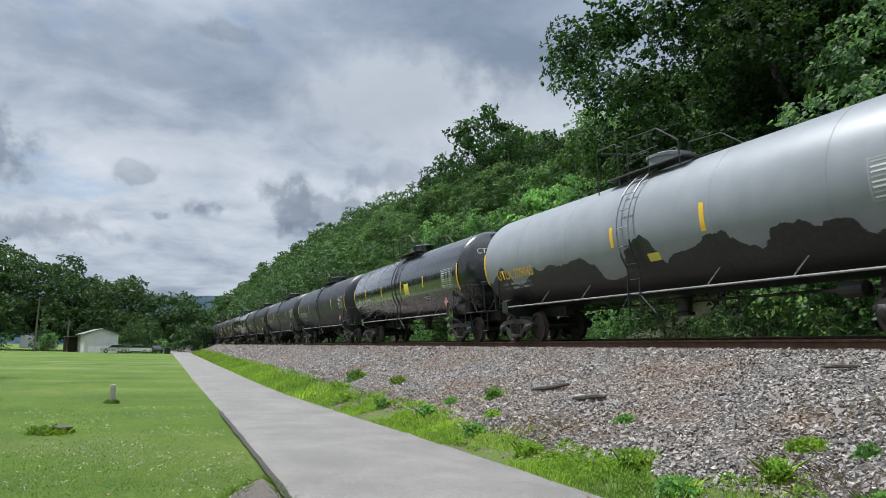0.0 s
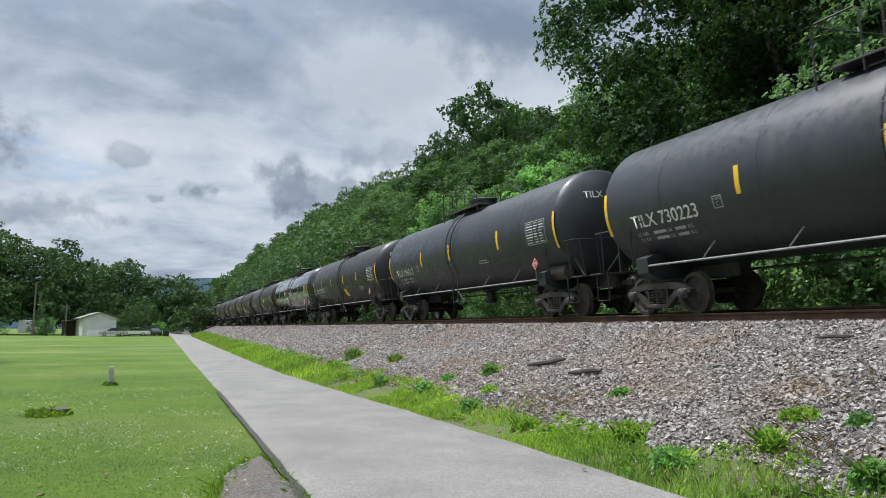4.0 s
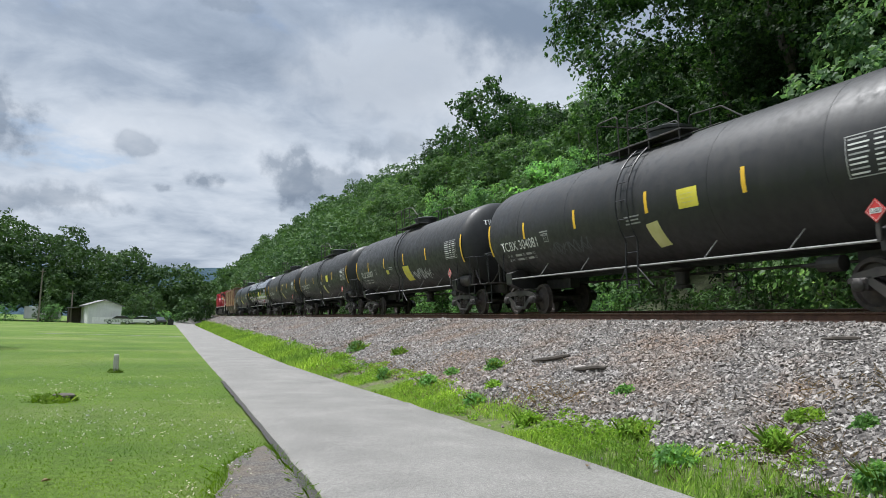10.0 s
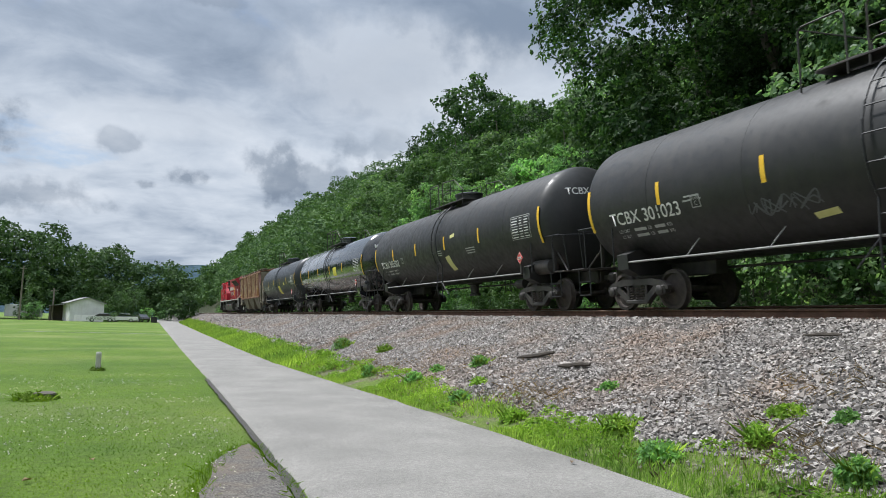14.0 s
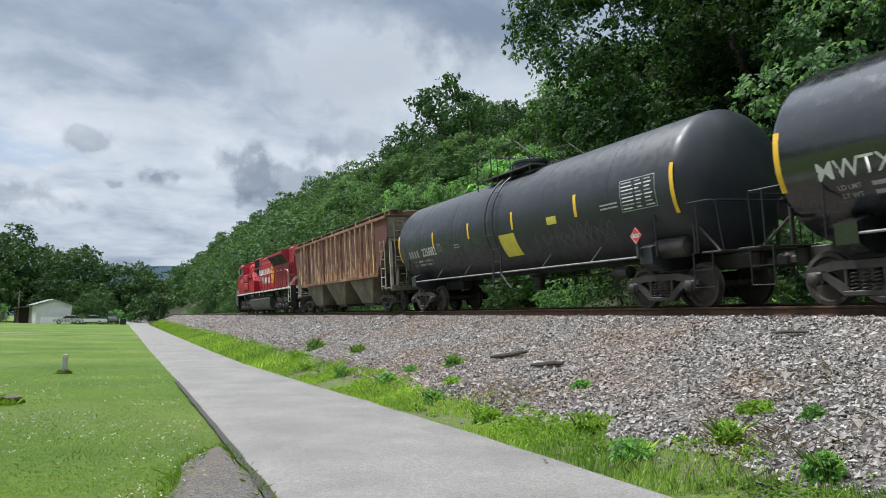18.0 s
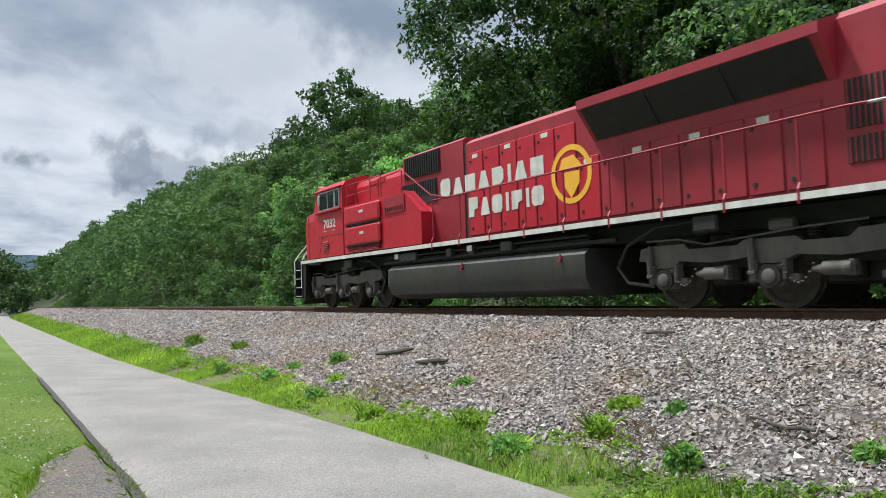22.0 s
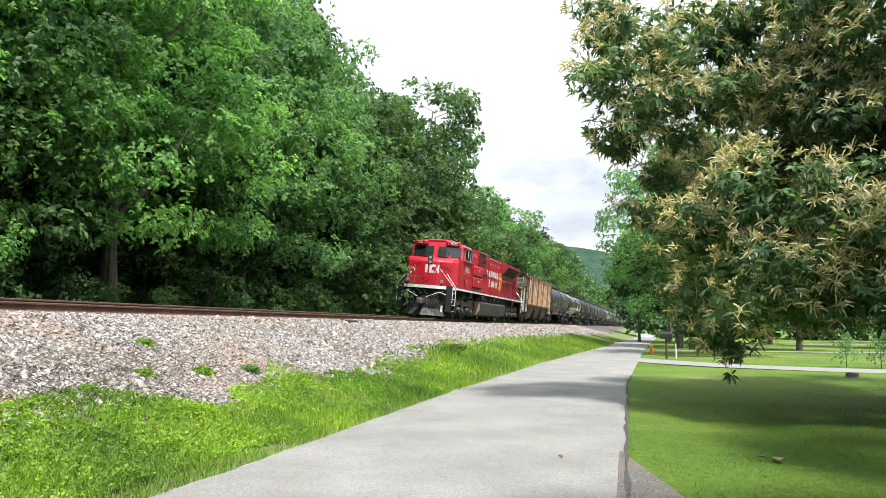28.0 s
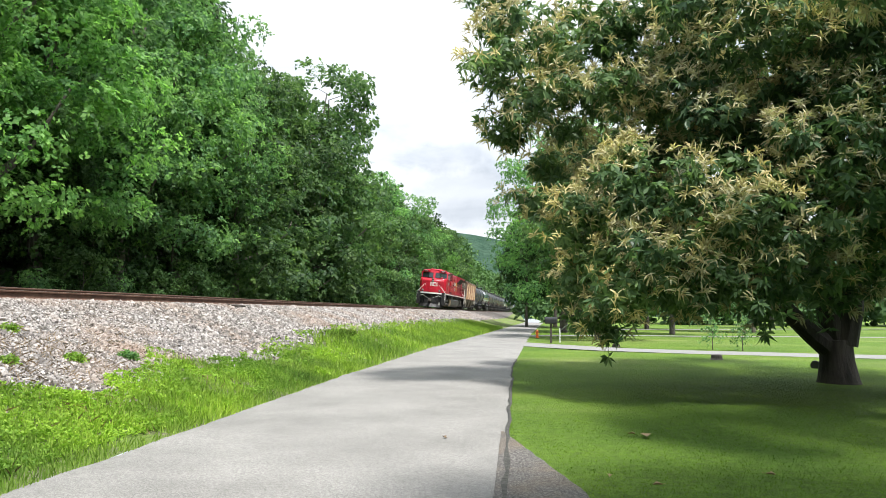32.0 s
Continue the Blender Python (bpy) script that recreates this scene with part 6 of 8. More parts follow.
    # rear hood
    rh = part("rear_hood", Shape().prism([(-1.08, 1.78), (-1.08, 4.28), (-0.92, 4.42), (0.92, 4.42), (1.08, 4.28), (1.08, 1.78)], -20.45, -18.9, "y"), RED_DULL, loco)
    part("tail_hood", Shape().prism([(-0.62, -21.45), (0.62, -21.45), (1.0, -20.45), (-1.0, -20.45)], 1.78, 3.75, "z").prism([(-1.0, -21.45), (1.0, -21.45), (1.08, -20.45), (-1.08, -20.45)], 3.75, 4.42, "z"), RED_DULL, loco)
    for sx in (-1, 1):
        for z0, z1 in ((2.62, 3.35), (2.12, 2.50)):
            for y0, y1 in ((-20.38, -19.72), (-19.64, -18.98)):
                v = part("air_intake", Shape().box((sx * 1.085, (y0 + y1) / 2, (z0 + z1) / 2), (0.02, y1 - y0, z1 - z0)), GRILLE, rh, "black louvred intake")
                sl = Shape()
                for k in range(8):
                    sl.box((sx * 1.10, y0 + (y1 - y0) * (k + 0.5) / 8, (z0 + z1) / 2), (0.02, 0.018, z1 - z0))
                part("intake_slats", sl, RED_DULL, v)
        part("tail_vent", Shape().box((sx * 0.83, -20.95, 3.0), (0.03, 0.5, 0.7), 0, Matrix.Rotation(radians(-sx * 21), 4, "Z")), GRILLE, loco)
    t = lettering(rh, "7032", -20.95, 4.08, 0.2, 0, 0, LOCO_WHITE, x0=-1.04, label="white road number", stretch=1.1)
    te = part("tail_headlight", Shape().box((0.0, -21.47, 3.5), (0.26, 0.05, 0.48), 0.02), LOCO_BLACK, loco)
    for z in (3.38, 3.62):
        part("lens", Shape().lathe([(0.02, -0.05), (0.08, -0.045), (0.10, -0.02), (0.10, 0.0)], (0, -21.49, z), "y", 16), LENS, te)
    bl = Shape()
    for xa, xb, za, zb in ((-0.58, -0.08, 2.60, 3.05), (0.06, 0.56, 2.60, 3.05)):
        bl.add([(xa, -21.456, za), (xb, -21.456, za), (xb, -21.456, zb), (xa, -21.456, zb)], [(0, 1, 2, 3)])
    part("tail_mark", bl, LOCO_WHITE, loco, "white block mark on the tail")
    # roof fittings
    part("exhaust_stack", Shape().box((0, -11.2, 4.44), (0.6, 1.2, 0.22), 0.05), LOCO_BLACK, loco)
    part("horn", Shape().lathe([(0.04, -0.4), (0.05, 0), (0.12, 0.15)], (0.3, -8.8, 4.55), "y", 10).lathe([(0.04, -0.3), (0.05, 0), (0.10, 0.12)], (0.5, -8.8, 4.55), "y", 10), RED_DULL, loco)
    for y in (-14.7, -16.3, -17.9):
        part("radiator_fan", Shape().lathe([(0.68, 0), (0.70, 0.12), (0.62, 0.14), (0.2, 0.12), (0.02, 0.12)], (0, y, 4.38), "z", 24), LOCO_BLACK, loco)
    # walkway rail
    for sx in (-1, 1):
        x = sx * 1.50
        for k in range(10):
            y = -8.3 - k * 1.27
            if y > -19.9:
                part("stanchion", Shape().tube([(x + sx * 0.06, y, 1.58), (x + sx * 0.06, y, 1.8), (x, y, 1.9), (x, y, 2.86)], 0.024, 6), RED_DULL, loco)
        part("walkway_rail", Shape().tube([(x, -8.3, 2.88), (x, -19.2, 2.88), (x + sx * 0.01, -19.5, 2.86)], 0.020, 6), RED_DULL, loco, "long walkway handrail")
        part("walkway_rail_end", Shape().tube([(x, -19.5, 2.86), (x, -20.3, 2.84), (x + sx * 0.02, -20.5, 2.7), (x + sx * 0.06, -20.52, 1.2), (x + sx * 0.06, -20.52, 0.8)], 0.022, 6), LOCO_WHITE, loco)
    # fuel tank
    fp = [(-1.10, 0.27), (-1.38, 0.42), (-1.50, 0.66), (-1.50, 1.12), (-1.36, 1.24), (1.36, 1.24), (1.50, 1.12), (1.50, 0.66), (1.38, 0.42), (1.10, 0.27)]
    ft = part("fuel_tank", Shape().prism(fp, -13.9, -5.75, "y"), TANK_GREY, loco, "long dark grey fuel tank", smooth=True)
    part("tank_end", Shape().prism([(p * 0.985, 0.28 + (q - 0.27) * 0.98) for p, q in fp], -5.76, -5.70, "y"), m_rust("dusty_tank_end", (0.10, 0.075, 0.05), (0.20, 0.15, 0.10), (0.28, 0.22, 0.15), 1.5), ft)
    for y in (-9.6, -13.2):
        part("fuel_filler", Shape().cyl((-1.52, y, 1.02), (-1.57, y, 1.02), 0.035, 10).box((-1.52, y, 1.09), (0.03, 0.06, 0.14), 0.01), RED_DULL, ft, "small red filler cap")
    part("tank_saddle", Shape().box((0, -9.9, 1.36), (2.5, 7.8, 0.2), 0.02), LOCO_BLACK, loco)
    part("air_line", Shape().tube([(-1.3, -5.2, 1.35), (-1.3, -14.6, 1.35)], 0.05, 8), LOCO_BLACK, loco)
    part("fuel_line", Shape().tube([(-1.38, -5.6, 1.5), (-1.38, -13.9, 1.5)], 0.03, 6), LOCO_BLACK, loco)
    for y, w in ((-6.8, 0.9), (-8.9, 0.22), (-9.9, 0.2), (-11.3, 0.4)):
        part("equipment_box", Shape().box((-1.35, y, 1.46), (0.24, w, 0.24), 0.03), TANK_GREY, loco)
    for y in (-6.25, -9.9):
        part("marker_plate", Shape().box((-1.49, y, 1.5), (0.01, 0.2, 0.14)), LOCO_WHITE, loco)
    for y in (-4.95, -14.7):
        d = 1 if y > -10 else -1
        part("traction_cable", Shape().tube([(-1.25, y + d * 1.9, 1.55), (-1.25, y + d * 0.8, 1.5), (-1.25, y + d * 0.1, 1.2), (-1.25, y - d * 0.15, 0.8), (-1.25, y + d * 0.1, 0.5), (-1.2, y + d * 0.7, 0.42)], 0.035, 7), LOCO_BLACK, loco)
    for y in (-3.05, -16.75):
        part("jacking_pad", Shape().box((-1.42, y, 1.46), (0.2, 0.5, 0.3), 0.04), LOCO_BLACK, loco)
    loco_truck(loco, 0.0)
    loco_truck(loco, -15.67)
    return loco


def make_train():
    made = [(locomotive(), 13.83), (hopper_car(), 13.83 - 31.0)]
    edge = -25.6
    order = []
    for k, spec in enumerate(TANKS):
        spec["seed"] = 100 + k
        car = tank_car(spec)
        made.append((car, edge - spec["length"] / 2))
        order.append((car, spec["length"]))
        edge -= spec["length"]
    for k in (7, 4, 1, 8, 2, 7, 5, 3):          # the rest of the train, past the camera
        car, length = order[k]
        twin = copy_thing(car, car.matrix_basis.copy())
        for o in twin.children_recursive:
            if o.name.startswith("wheelset"):
                FREIGHT_WHEELS[0 if o.location.y < 0 else 1].append(o)
        made.append((twin, edge - length / 2))
        edge -= length
    return made


TRAIN = make_train()


# ---- trees ----
# these greens also hold light: sunlit leaves paler, leaves deep in the wood near-black
LEAF_FOREST = leaf_material("broadleaf_green", (0.093, 0.201, 0.091), (0.158, 0.305, 0.127), (0.237, 0.413, 0.170), 0.5, 0.6)
LEAF_BRIGHT = leaf_material("sunlit_leaf_green", (0.125, 0.282, 0.087), (0.202, 0.395, 0.128), (0.288, 0.519, 0.181), 0.5, 0.6)
LEAF_WOOD = leaf_material("wood_leaf_green", (0.054, 0.115, 0.047), (0.095, 0.176, 0.072), (0.149, 0.248, 0.099), 0.5, 0.55)
LEAF_FAR = leaf_material("distant_leaf_green", (0.062, 0.122, 0.046), (0.076, 0.146, 0.053), (0.092, 0.172, 0.062), 0.7, 0.25)
LEAF_COOL = leaf_material("cool_leaf_green", (0.132, 0.258, 0.138), (0.216, 0.372, 0.186), (0.312, 0.480, 0.240), 0.45, 0.6)
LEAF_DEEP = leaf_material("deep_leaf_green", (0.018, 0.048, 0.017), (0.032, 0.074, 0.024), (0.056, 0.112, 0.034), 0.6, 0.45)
LEAF_HILL = leaf_material("hillside_leaf_green", (0.056, 0.116, 0.040), (0.076, 0.150, 0.050), (0.102, 0.186, 0.060), 0.6, 0.28)
LEAF_CHESTNUT = leaf_material("chestnut_leaf", (0.074, 0.140, 0.070), (0.125, 0.215, 0.101), (0.198, 0.306, 0.142), 0.4, 0.45)
CATKIN = leaf_material("cream_catkin", (0.583, 0.497, 0.270), (0.778, 0.702, 0.420), (0.929, 0.886, 0.600), 0.8, 0.3)


def sprays(rng, centers, outward, leaf, per, droop=0.35, wide=0.45, spread=1.0, loose=0.45, tight=False):
    """Leaf quads in sprays: each spray is a fan of `per` leaves about a twig end, its face turned outward."""
    n = len(centers)
    nor = unit(outward + rng.normal(0, loose, (n, 3)))
    twig = unit(np.cross(nor, rng.normal(0, 1, (n, 3))))
    twig = unit(twig + np.array([0, 0, -droop]) * rng.random((n, 1)) + outward * 0.25)
    side = unit(np.cross(twig, nor))
    nor = np.cross(side, twig)
    out = []
    for k in range(per):
        a = (k - (per - 1) / 2) / max(1, per - 1) * 2.2 * spread + rng.normal(0, 0.25, (n, 1))
        d = unit(twig * np.cos(a) + side * np.sin(a) + nor * rng.normal(0.0, 0.28, (n, 1)) + np.array([0, 0, -0.35 * droop]))
        ln = leaf * rng.uniform(0.7, 1.25, (n, 1))
        base = centers + twig * ln * 0.08 if tight else centers + twig * ln * rng.uniform(-0.8, 0.5, (n, 1)) + side * ln * rng.normal(0, 0.35, (n, 1))
        w = unit(np.cross(d, nor + rng.normal(0, 0.35, (n, 3)))) * ln * wide * 0.5
        mid = base + d * ln * 0.45
        tip = base + d * ln + np.array([0, 0, -0.12]) * ln
        out.append(np.stack([base, mid + w, tip, mid - w], 1))
    return np.concatenate(out).reshape(-1, 3)


def catkins(rng, centers, outward, length, per=10):
    """Clusters of blunt drooping fingers, each bent in two."""
    n = len(centers)
    out = []
    axis = unit(outward + np.array([0, 0, 0.35]))
    for k in range(per):
        d = unit(axis * 0.55 + unit(rng.normal(0, 1, (n, 3))))
        ln = length * rng.uniform(0.6, 1.1, (n, 1))
        w = unit(np.cross(d, rng.normal(0, 1, (n, 3)))) * rng.uniform(0.011, 0.017, (n, 1))
        a = centers + rng.normal(0, 0.025, (n, 3))
        b = a + d * ln * 0.55
        c = b + unit(d + np.array([0, 0, -0.45])) * ln * 0.45
        out.append(np.stack([a - w * 0.7, a + w * 0.7, b + w, b - w], 1))
        out.append(np.stack([b - w, b + w, c + w * 0.6, c - w * 0.6], 1))
    return np.concatenate(out).reshape(-1, 3)


def crown_points(rng, lobes, per_area, low=-0.5, pads=11):
    """Points and outward directions on leafy pads: each lobe (centre, radii) carries flat domes of foliage with gaps between."""
    ps, ns = [], []
    for c, r in lobes:
        c, r = np.array(c), np.array(r)
        m = max(4, int(pads * rng.uniform(0.8, 1.2)))
        u = unit(rng.normal(0, 1, (m * 2, 3)))
        u = u[u[:, 2] > low - 0.4 * rng.random(len(u))][:m]
        for d in u:
            pr = float(r.mean()) * rng.uniform(0.30, 0.52)
            k = max(2, int(per_area * 2.6 * math.pi * pr * pr))
            v = unit(rng.normal(0, 1, (k, 3)) + d * 0.5 + np.array([0, 0, 0.55]))
            lump = 1 + rng.normal(0, 0.13, (k, 1))
            ps.append(c + d * r * rng.uniform(0.78, 1.02) + v * lump * pr * np.array([1.15, 1.15, 0.62]))
            ns.append(unit(v * 0.75 + d * 0.3 + np.array([0, 0, 0.4])))
    p, nn = np.concatenate(ps), np.concatenate(ns)
    keep = np.ones(len(p), bool)
    for c, r in lobes:
        q = (p - np.array(c)) / np.array(r)
        keep &= (q ** 2).sum(1) > 0.42
    return p[keep], nn[keep]


def tree_lobes(rng, h, r, start, count, slim=1.0):
    """Lobes of a broadleaf crown of height h and radius r that begins at the share `start` of its height."""
    lobes = []
    for i in range(count):
        f = start + (1 - start) * (i + 0.5) / count
        g = (f - start) / (1 - start)
        env = r * (math.sin(math.pi * min(1, 0.18 + 0.80 * g)) ** 0.7)
        a = i * 2.4 + rng.uniform(-0.5, 0.5)
        d = env * rng.uniform(0.35, 0.72)
        s = r * rng.uniform(0.36, 0.56) * slim
        lobes.append(((d * math.cos(a), d * math.sin(a), f * h - s * 0.35), (s * rng.uniform(0.9, 1.25), s * rng.uniform(0.9, 1.25), s * rng.uniform(0.62, 0.85))))
    return lobes


def trunk_shape(rng, h, r, lobes, lean=0.04, limbs=9):
    s = Shape()
    pts = [(0, 0, -0.4)]
    x = y = 0.0
    for i in range(1, 7):
        x += rng.uniform(-lean, lean) * h / 6
        y += rng.uniform(-lean, lean) * h / 6
        pts.append((x, y, h * 0.82 * i / 6))
    s.tube(pts, [r * 1.35] + [r * (1 - 0.14 * i) for i in range(1, 7)], 9)
    for c, rr in list(lobes)[::max(1, len(lobes) // limbs)]:
        z0 = max(0.8, c[2] * 0.62)
        k = min(5, int(z0 / (h * 0.82 / 6)))
        a = Vector(pts[k]).lerp(Vector(pts[k + 1]), 0.5)
        b = Vector(c)
        m = a.lerp(b, 0.5) + Vector((rng.uniform(-0.3, 0.3), rng.uniform(-0.3, 0.3), -0.2))
        e = b + Vector((rng.uniform(-1, 1), rng.uniform(-1, 1), 0.3)) * rr[0] * 0.5
        s.tube([a, m, b, e], [r * 0.42, r * 0.28, r * 0.16, r * 0.05], 6)
    return s


def tree_kind(seed, h, r, start, count, leaf, density, material, per=6, trunk=0.22, droop=0.35, slim=1.0, wide=0.55):
    """Meshes (trunk, crown) of one kind of tree."""
    rng = np.random.default_rng(seed)
    lobes = tree_lobes(rng, h, r, start, count, slim)
    p, n = crown_points(rng, lobes, density, -0.5, 13)
    inner = rng.random(len(p)) < 0.22
    p = p - n * inner[:, None] * rng.uniform(0.2, 0.9, (len(p), 1))
    crown = quads_mesh("crown", sprays(rng, p, n, leaf, per, droop, wide), material)
    tr = trunk_shape(rng, h, trunk, lobes).mesh("trunk", BARK, True)
    return tr, crown


KINDS = {
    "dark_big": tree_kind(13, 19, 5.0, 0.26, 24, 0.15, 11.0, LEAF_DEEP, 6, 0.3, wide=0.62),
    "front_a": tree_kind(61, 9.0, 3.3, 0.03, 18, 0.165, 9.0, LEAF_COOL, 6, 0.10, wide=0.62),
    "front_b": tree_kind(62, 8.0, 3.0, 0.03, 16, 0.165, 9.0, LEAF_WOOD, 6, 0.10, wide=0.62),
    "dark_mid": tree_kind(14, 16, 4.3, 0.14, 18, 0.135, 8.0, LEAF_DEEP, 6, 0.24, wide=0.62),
    "full_a": tree_kind(11, 15, 4.4, 0.06, 20, 0.165, 8.5, LEAF_COOL, 6, wide=0.62),
    "full_b": tree_kind(12, 16, 4.2, 0.08, 20, 0.165, 8.5, LEAF_COOL, 6, 0.2, wide=0.62),
    "over_a": tree_kind(51, 17, 5.4, 0.24, 21, 0.175, 7.0, LEAF_BRIGHT, 6, 0.28, wide=0.62),
    "over_b": tree_kind(52, 16, 5.2, 0.22, 21, 0.175, 7.0, LEAF_FOREST, 6, 0.26, wide=0.62),
    "over_c": tree_kind(53, 15, 4.6, 0.20, 20, 0.175, 7.0, LEAF_FOREST, 6, 0.24, wide=0.62),
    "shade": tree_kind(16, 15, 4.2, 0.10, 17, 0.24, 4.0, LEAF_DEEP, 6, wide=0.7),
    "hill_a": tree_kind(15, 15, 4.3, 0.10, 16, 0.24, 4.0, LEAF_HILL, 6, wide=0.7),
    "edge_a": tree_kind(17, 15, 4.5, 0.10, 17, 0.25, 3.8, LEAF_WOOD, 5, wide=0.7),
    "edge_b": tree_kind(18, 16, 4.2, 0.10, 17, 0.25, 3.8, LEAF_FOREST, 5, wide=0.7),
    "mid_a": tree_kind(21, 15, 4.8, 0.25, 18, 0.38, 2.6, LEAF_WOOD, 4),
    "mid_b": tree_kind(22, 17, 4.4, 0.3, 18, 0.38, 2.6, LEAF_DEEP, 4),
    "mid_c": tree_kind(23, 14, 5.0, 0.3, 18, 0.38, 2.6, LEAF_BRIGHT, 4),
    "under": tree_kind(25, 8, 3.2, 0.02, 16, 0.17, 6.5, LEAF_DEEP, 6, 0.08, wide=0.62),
    "under_lit": tree_kind(26, 7, 2.8, 0.04, 14, 0.15, 8.0, LEAF_HILL, 6, 0.07, wide=0.62),
    "small": tree_kind(24, 6, 2.4, 0.25, 13, 0.17, 9.0, LEAF_BRIGHT, 6, 0.07, wide=0.6),
}
# two of the three take the darker hill leaf for the wood's shaded foot
BUSHES = [tree_kind(31, 3.0, 1.5, 0.02, 10, 0.14, 12, LEAF_HILL, 5, 0.04), tree_kind(32, 3.6, 1.7, 0.02, 10, 0.15, 11, LEAF_HILL, 5, 0.04), tree_kind(33, 2.2, 1.3, 0.02, 8, 0.13, 15, LEAF_FOREST, 5, 0.03)]


def plant(name, kind, x, y, z, scale, turn, label, category, group):
    t = thing(name, pose(x + (bend(y) if x > 14 else 0), y, z, 0, 0, turn), label, category, group)
    t.scale = (scale, scale, scale)
    part("trunk", kind[0], None, t)
    part("crown", kind[1], None, t)
    return t


def forest():
    rng = random.Random(8)

    def put(k, x, y, size, label, group, sink=0.2):
        plant("tree", KINDS[k], x, y, ground_z(x + bend(y), y) - sink, size, rng.uniform(0, 360), label, "tree", group)

    side, slope = "trees along the railway", "trees on the hillside"
    edge = "leafy green broadleaf tree at the wood's edge"
    hollow = "broadleaf tree whose crown overhangs the track"
    # the edge of the wood opposite the lane, from the dark trees down the line
    for k, x, y, size, lab in (
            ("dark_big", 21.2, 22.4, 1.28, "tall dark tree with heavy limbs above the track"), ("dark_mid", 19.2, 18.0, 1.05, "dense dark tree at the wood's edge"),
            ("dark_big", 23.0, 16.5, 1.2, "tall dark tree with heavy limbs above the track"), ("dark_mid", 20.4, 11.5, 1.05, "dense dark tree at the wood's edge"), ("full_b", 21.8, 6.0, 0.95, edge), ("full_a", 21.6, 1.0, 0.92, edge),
            ("over_b", 22.0, -3.5, 1.0, hollow), ("over_c", 21.6, -8.6, 1.0, hollow), ("over_a", 20.8, -13.0, 1.02, hollow), ("over_b", 19.4, -17.0, 1.0, hollow),
            ("front_a", 17.4, 12.6, 1.0, edge), ("front_b", 17.2, 9.0, 1.05, edge), ("front_a", 17.6, 5.4, 1.1, edge), ("front_b", 17.3, 1.8, 0.95, edge), ("front_b", 17.8, -1.6, 1.1, edge), ("front_b", 17.6, -5.2, 1.12, edge), ("front_b", 17.4, -8.8, 1.05, edge),
            ("over_a", 17.6, -21.5, 0.98, "bright green tree overhanging the track"), ("over_c", 19.0, -26.5, 1.08, hollow), ("over_b", 18.6, -31.5, 1.04, hollow), ("over_c", 18.2, -36.0, 1.05, hollow),
            ("over_a", 18.5, -12.6, 0.74, hollow), ("over_a", 18.7, -16.8, 0.78, hollow), ("small", 16.0, -13.6, 0.72, "slender young tree standing before the wood"), ("small", 16.6, -6.0, 0.95, "small bright tree below the taller crowns"), ("small", 16.5, 1.0, 0.6, "slender young tree standing before the wood"),
            ("shade", 27.0, 60.5, 1.14, "tall round-crowned tree standing above the wood"), ("shade", 27.5, 54.5, 0.90, "round-crowned tree standing above the wood"), ("shade", 27.0, 48.5, 0.80, "round-crowned tree on the slope above the track"), ("shade", 25.0, 43.0, 0.74, "round-crowned tree on the slope above the track"),
            ("small", 20.0, 41.5, 1.15, "slender bright green tree on the slope"), ("small", 19.0, 33.0, 1.3, "bright green tree standing before the dark ones"), ("small", 18.6, 30.0, 1.05, "bright green tree standing before the dark ones"),
            ("edge_a", 17.0, -56.0, 1.28, "slender tall tree rising over the wood's edge")):
        put(k, x, y, size, lab, side)
    y = -41.0
    while y > -150:
        near = y > -115
        for x0, kinds in ((17.8, ("edge_a", "edge_b", "edge_a") if near else ("mid_a", "mid_c")), (23.5, ("mid_a", "mid_b"))):
            x = x0 + rng.uniform(-0.8, 0.8) - max(0, (-y - 100) * 0.03)
            put(rng.choice(kinds), x, y + rng.uniform(-1, 1), float(np.interp(y, [-150, -110, -62, -41], [0.95, 0.92, 0.90, 1.04])) * rng.uniform(0.9, 1.1), "tall leafy tree at the wood's edge", side, 0.3)
        y -= rng.uniform(4.6, 6.0)
    # the dim second row behind the edge
    y = 22.0
    while y > -40:
        put("edge_b" if y > -30 else "edge_a", 24.6 + rng.uniform(-0.8, 0.8), y, rng.uniform(1.0, 1.2), "tall broadleaf tree behind the wood's edge", slope, 0.3)
        y -= rng.uniform(4.6, 6.2)
    # low growth beneath the crowns, its shade mostly put into near-black leaf green
    y = -11.0
    while y > -45:
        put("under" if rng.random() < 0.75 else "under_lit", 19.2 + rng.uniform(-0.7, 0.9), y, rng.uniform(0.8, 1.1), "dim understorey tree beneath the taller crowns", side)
        y -= rng.uniform(2.6, 3.6)
    # low trees beside the track farther along, then the slope above them
    y = 30.0
    while y < 72:
        k = rng.choice(["hill_a", "hill_a", "shade", "edge_b"])
        x = rng.uniform(17.4, 19.0)
        put(k, x, y, rng.uniform(0.42, 0.56), "low leafy tree beside the track", side)
        y += rng.uniform(3.2, 4.4)
    for x0, step, lo, hi in ((22.8, 5.2, 30, 78), (26.5, 7.0, -44, 96), (34, 8.5, -30, 110)):
        y = lo
        while y < hi:
            x = x0 + rng.uniform(-1.6, 1.6)
            k = rng.choice(["hill_a", "hill_a", "mid_a"] if y > 26 and x0 < 30 else ["mid_b", "mid_a", "mid_a"])
            size = rng.uniform(0.95, 1.2) if y < 26 else rng.uniform(0.62, 0.78) if x0 < 30 else rng.uniform(0.70, 0.85)
            put(k, x, y, size, "broadleaf tree on the wooded hillside", slope, 0.3)
            y += step * rng.uniform(0.8, 1.2)
    y = -80
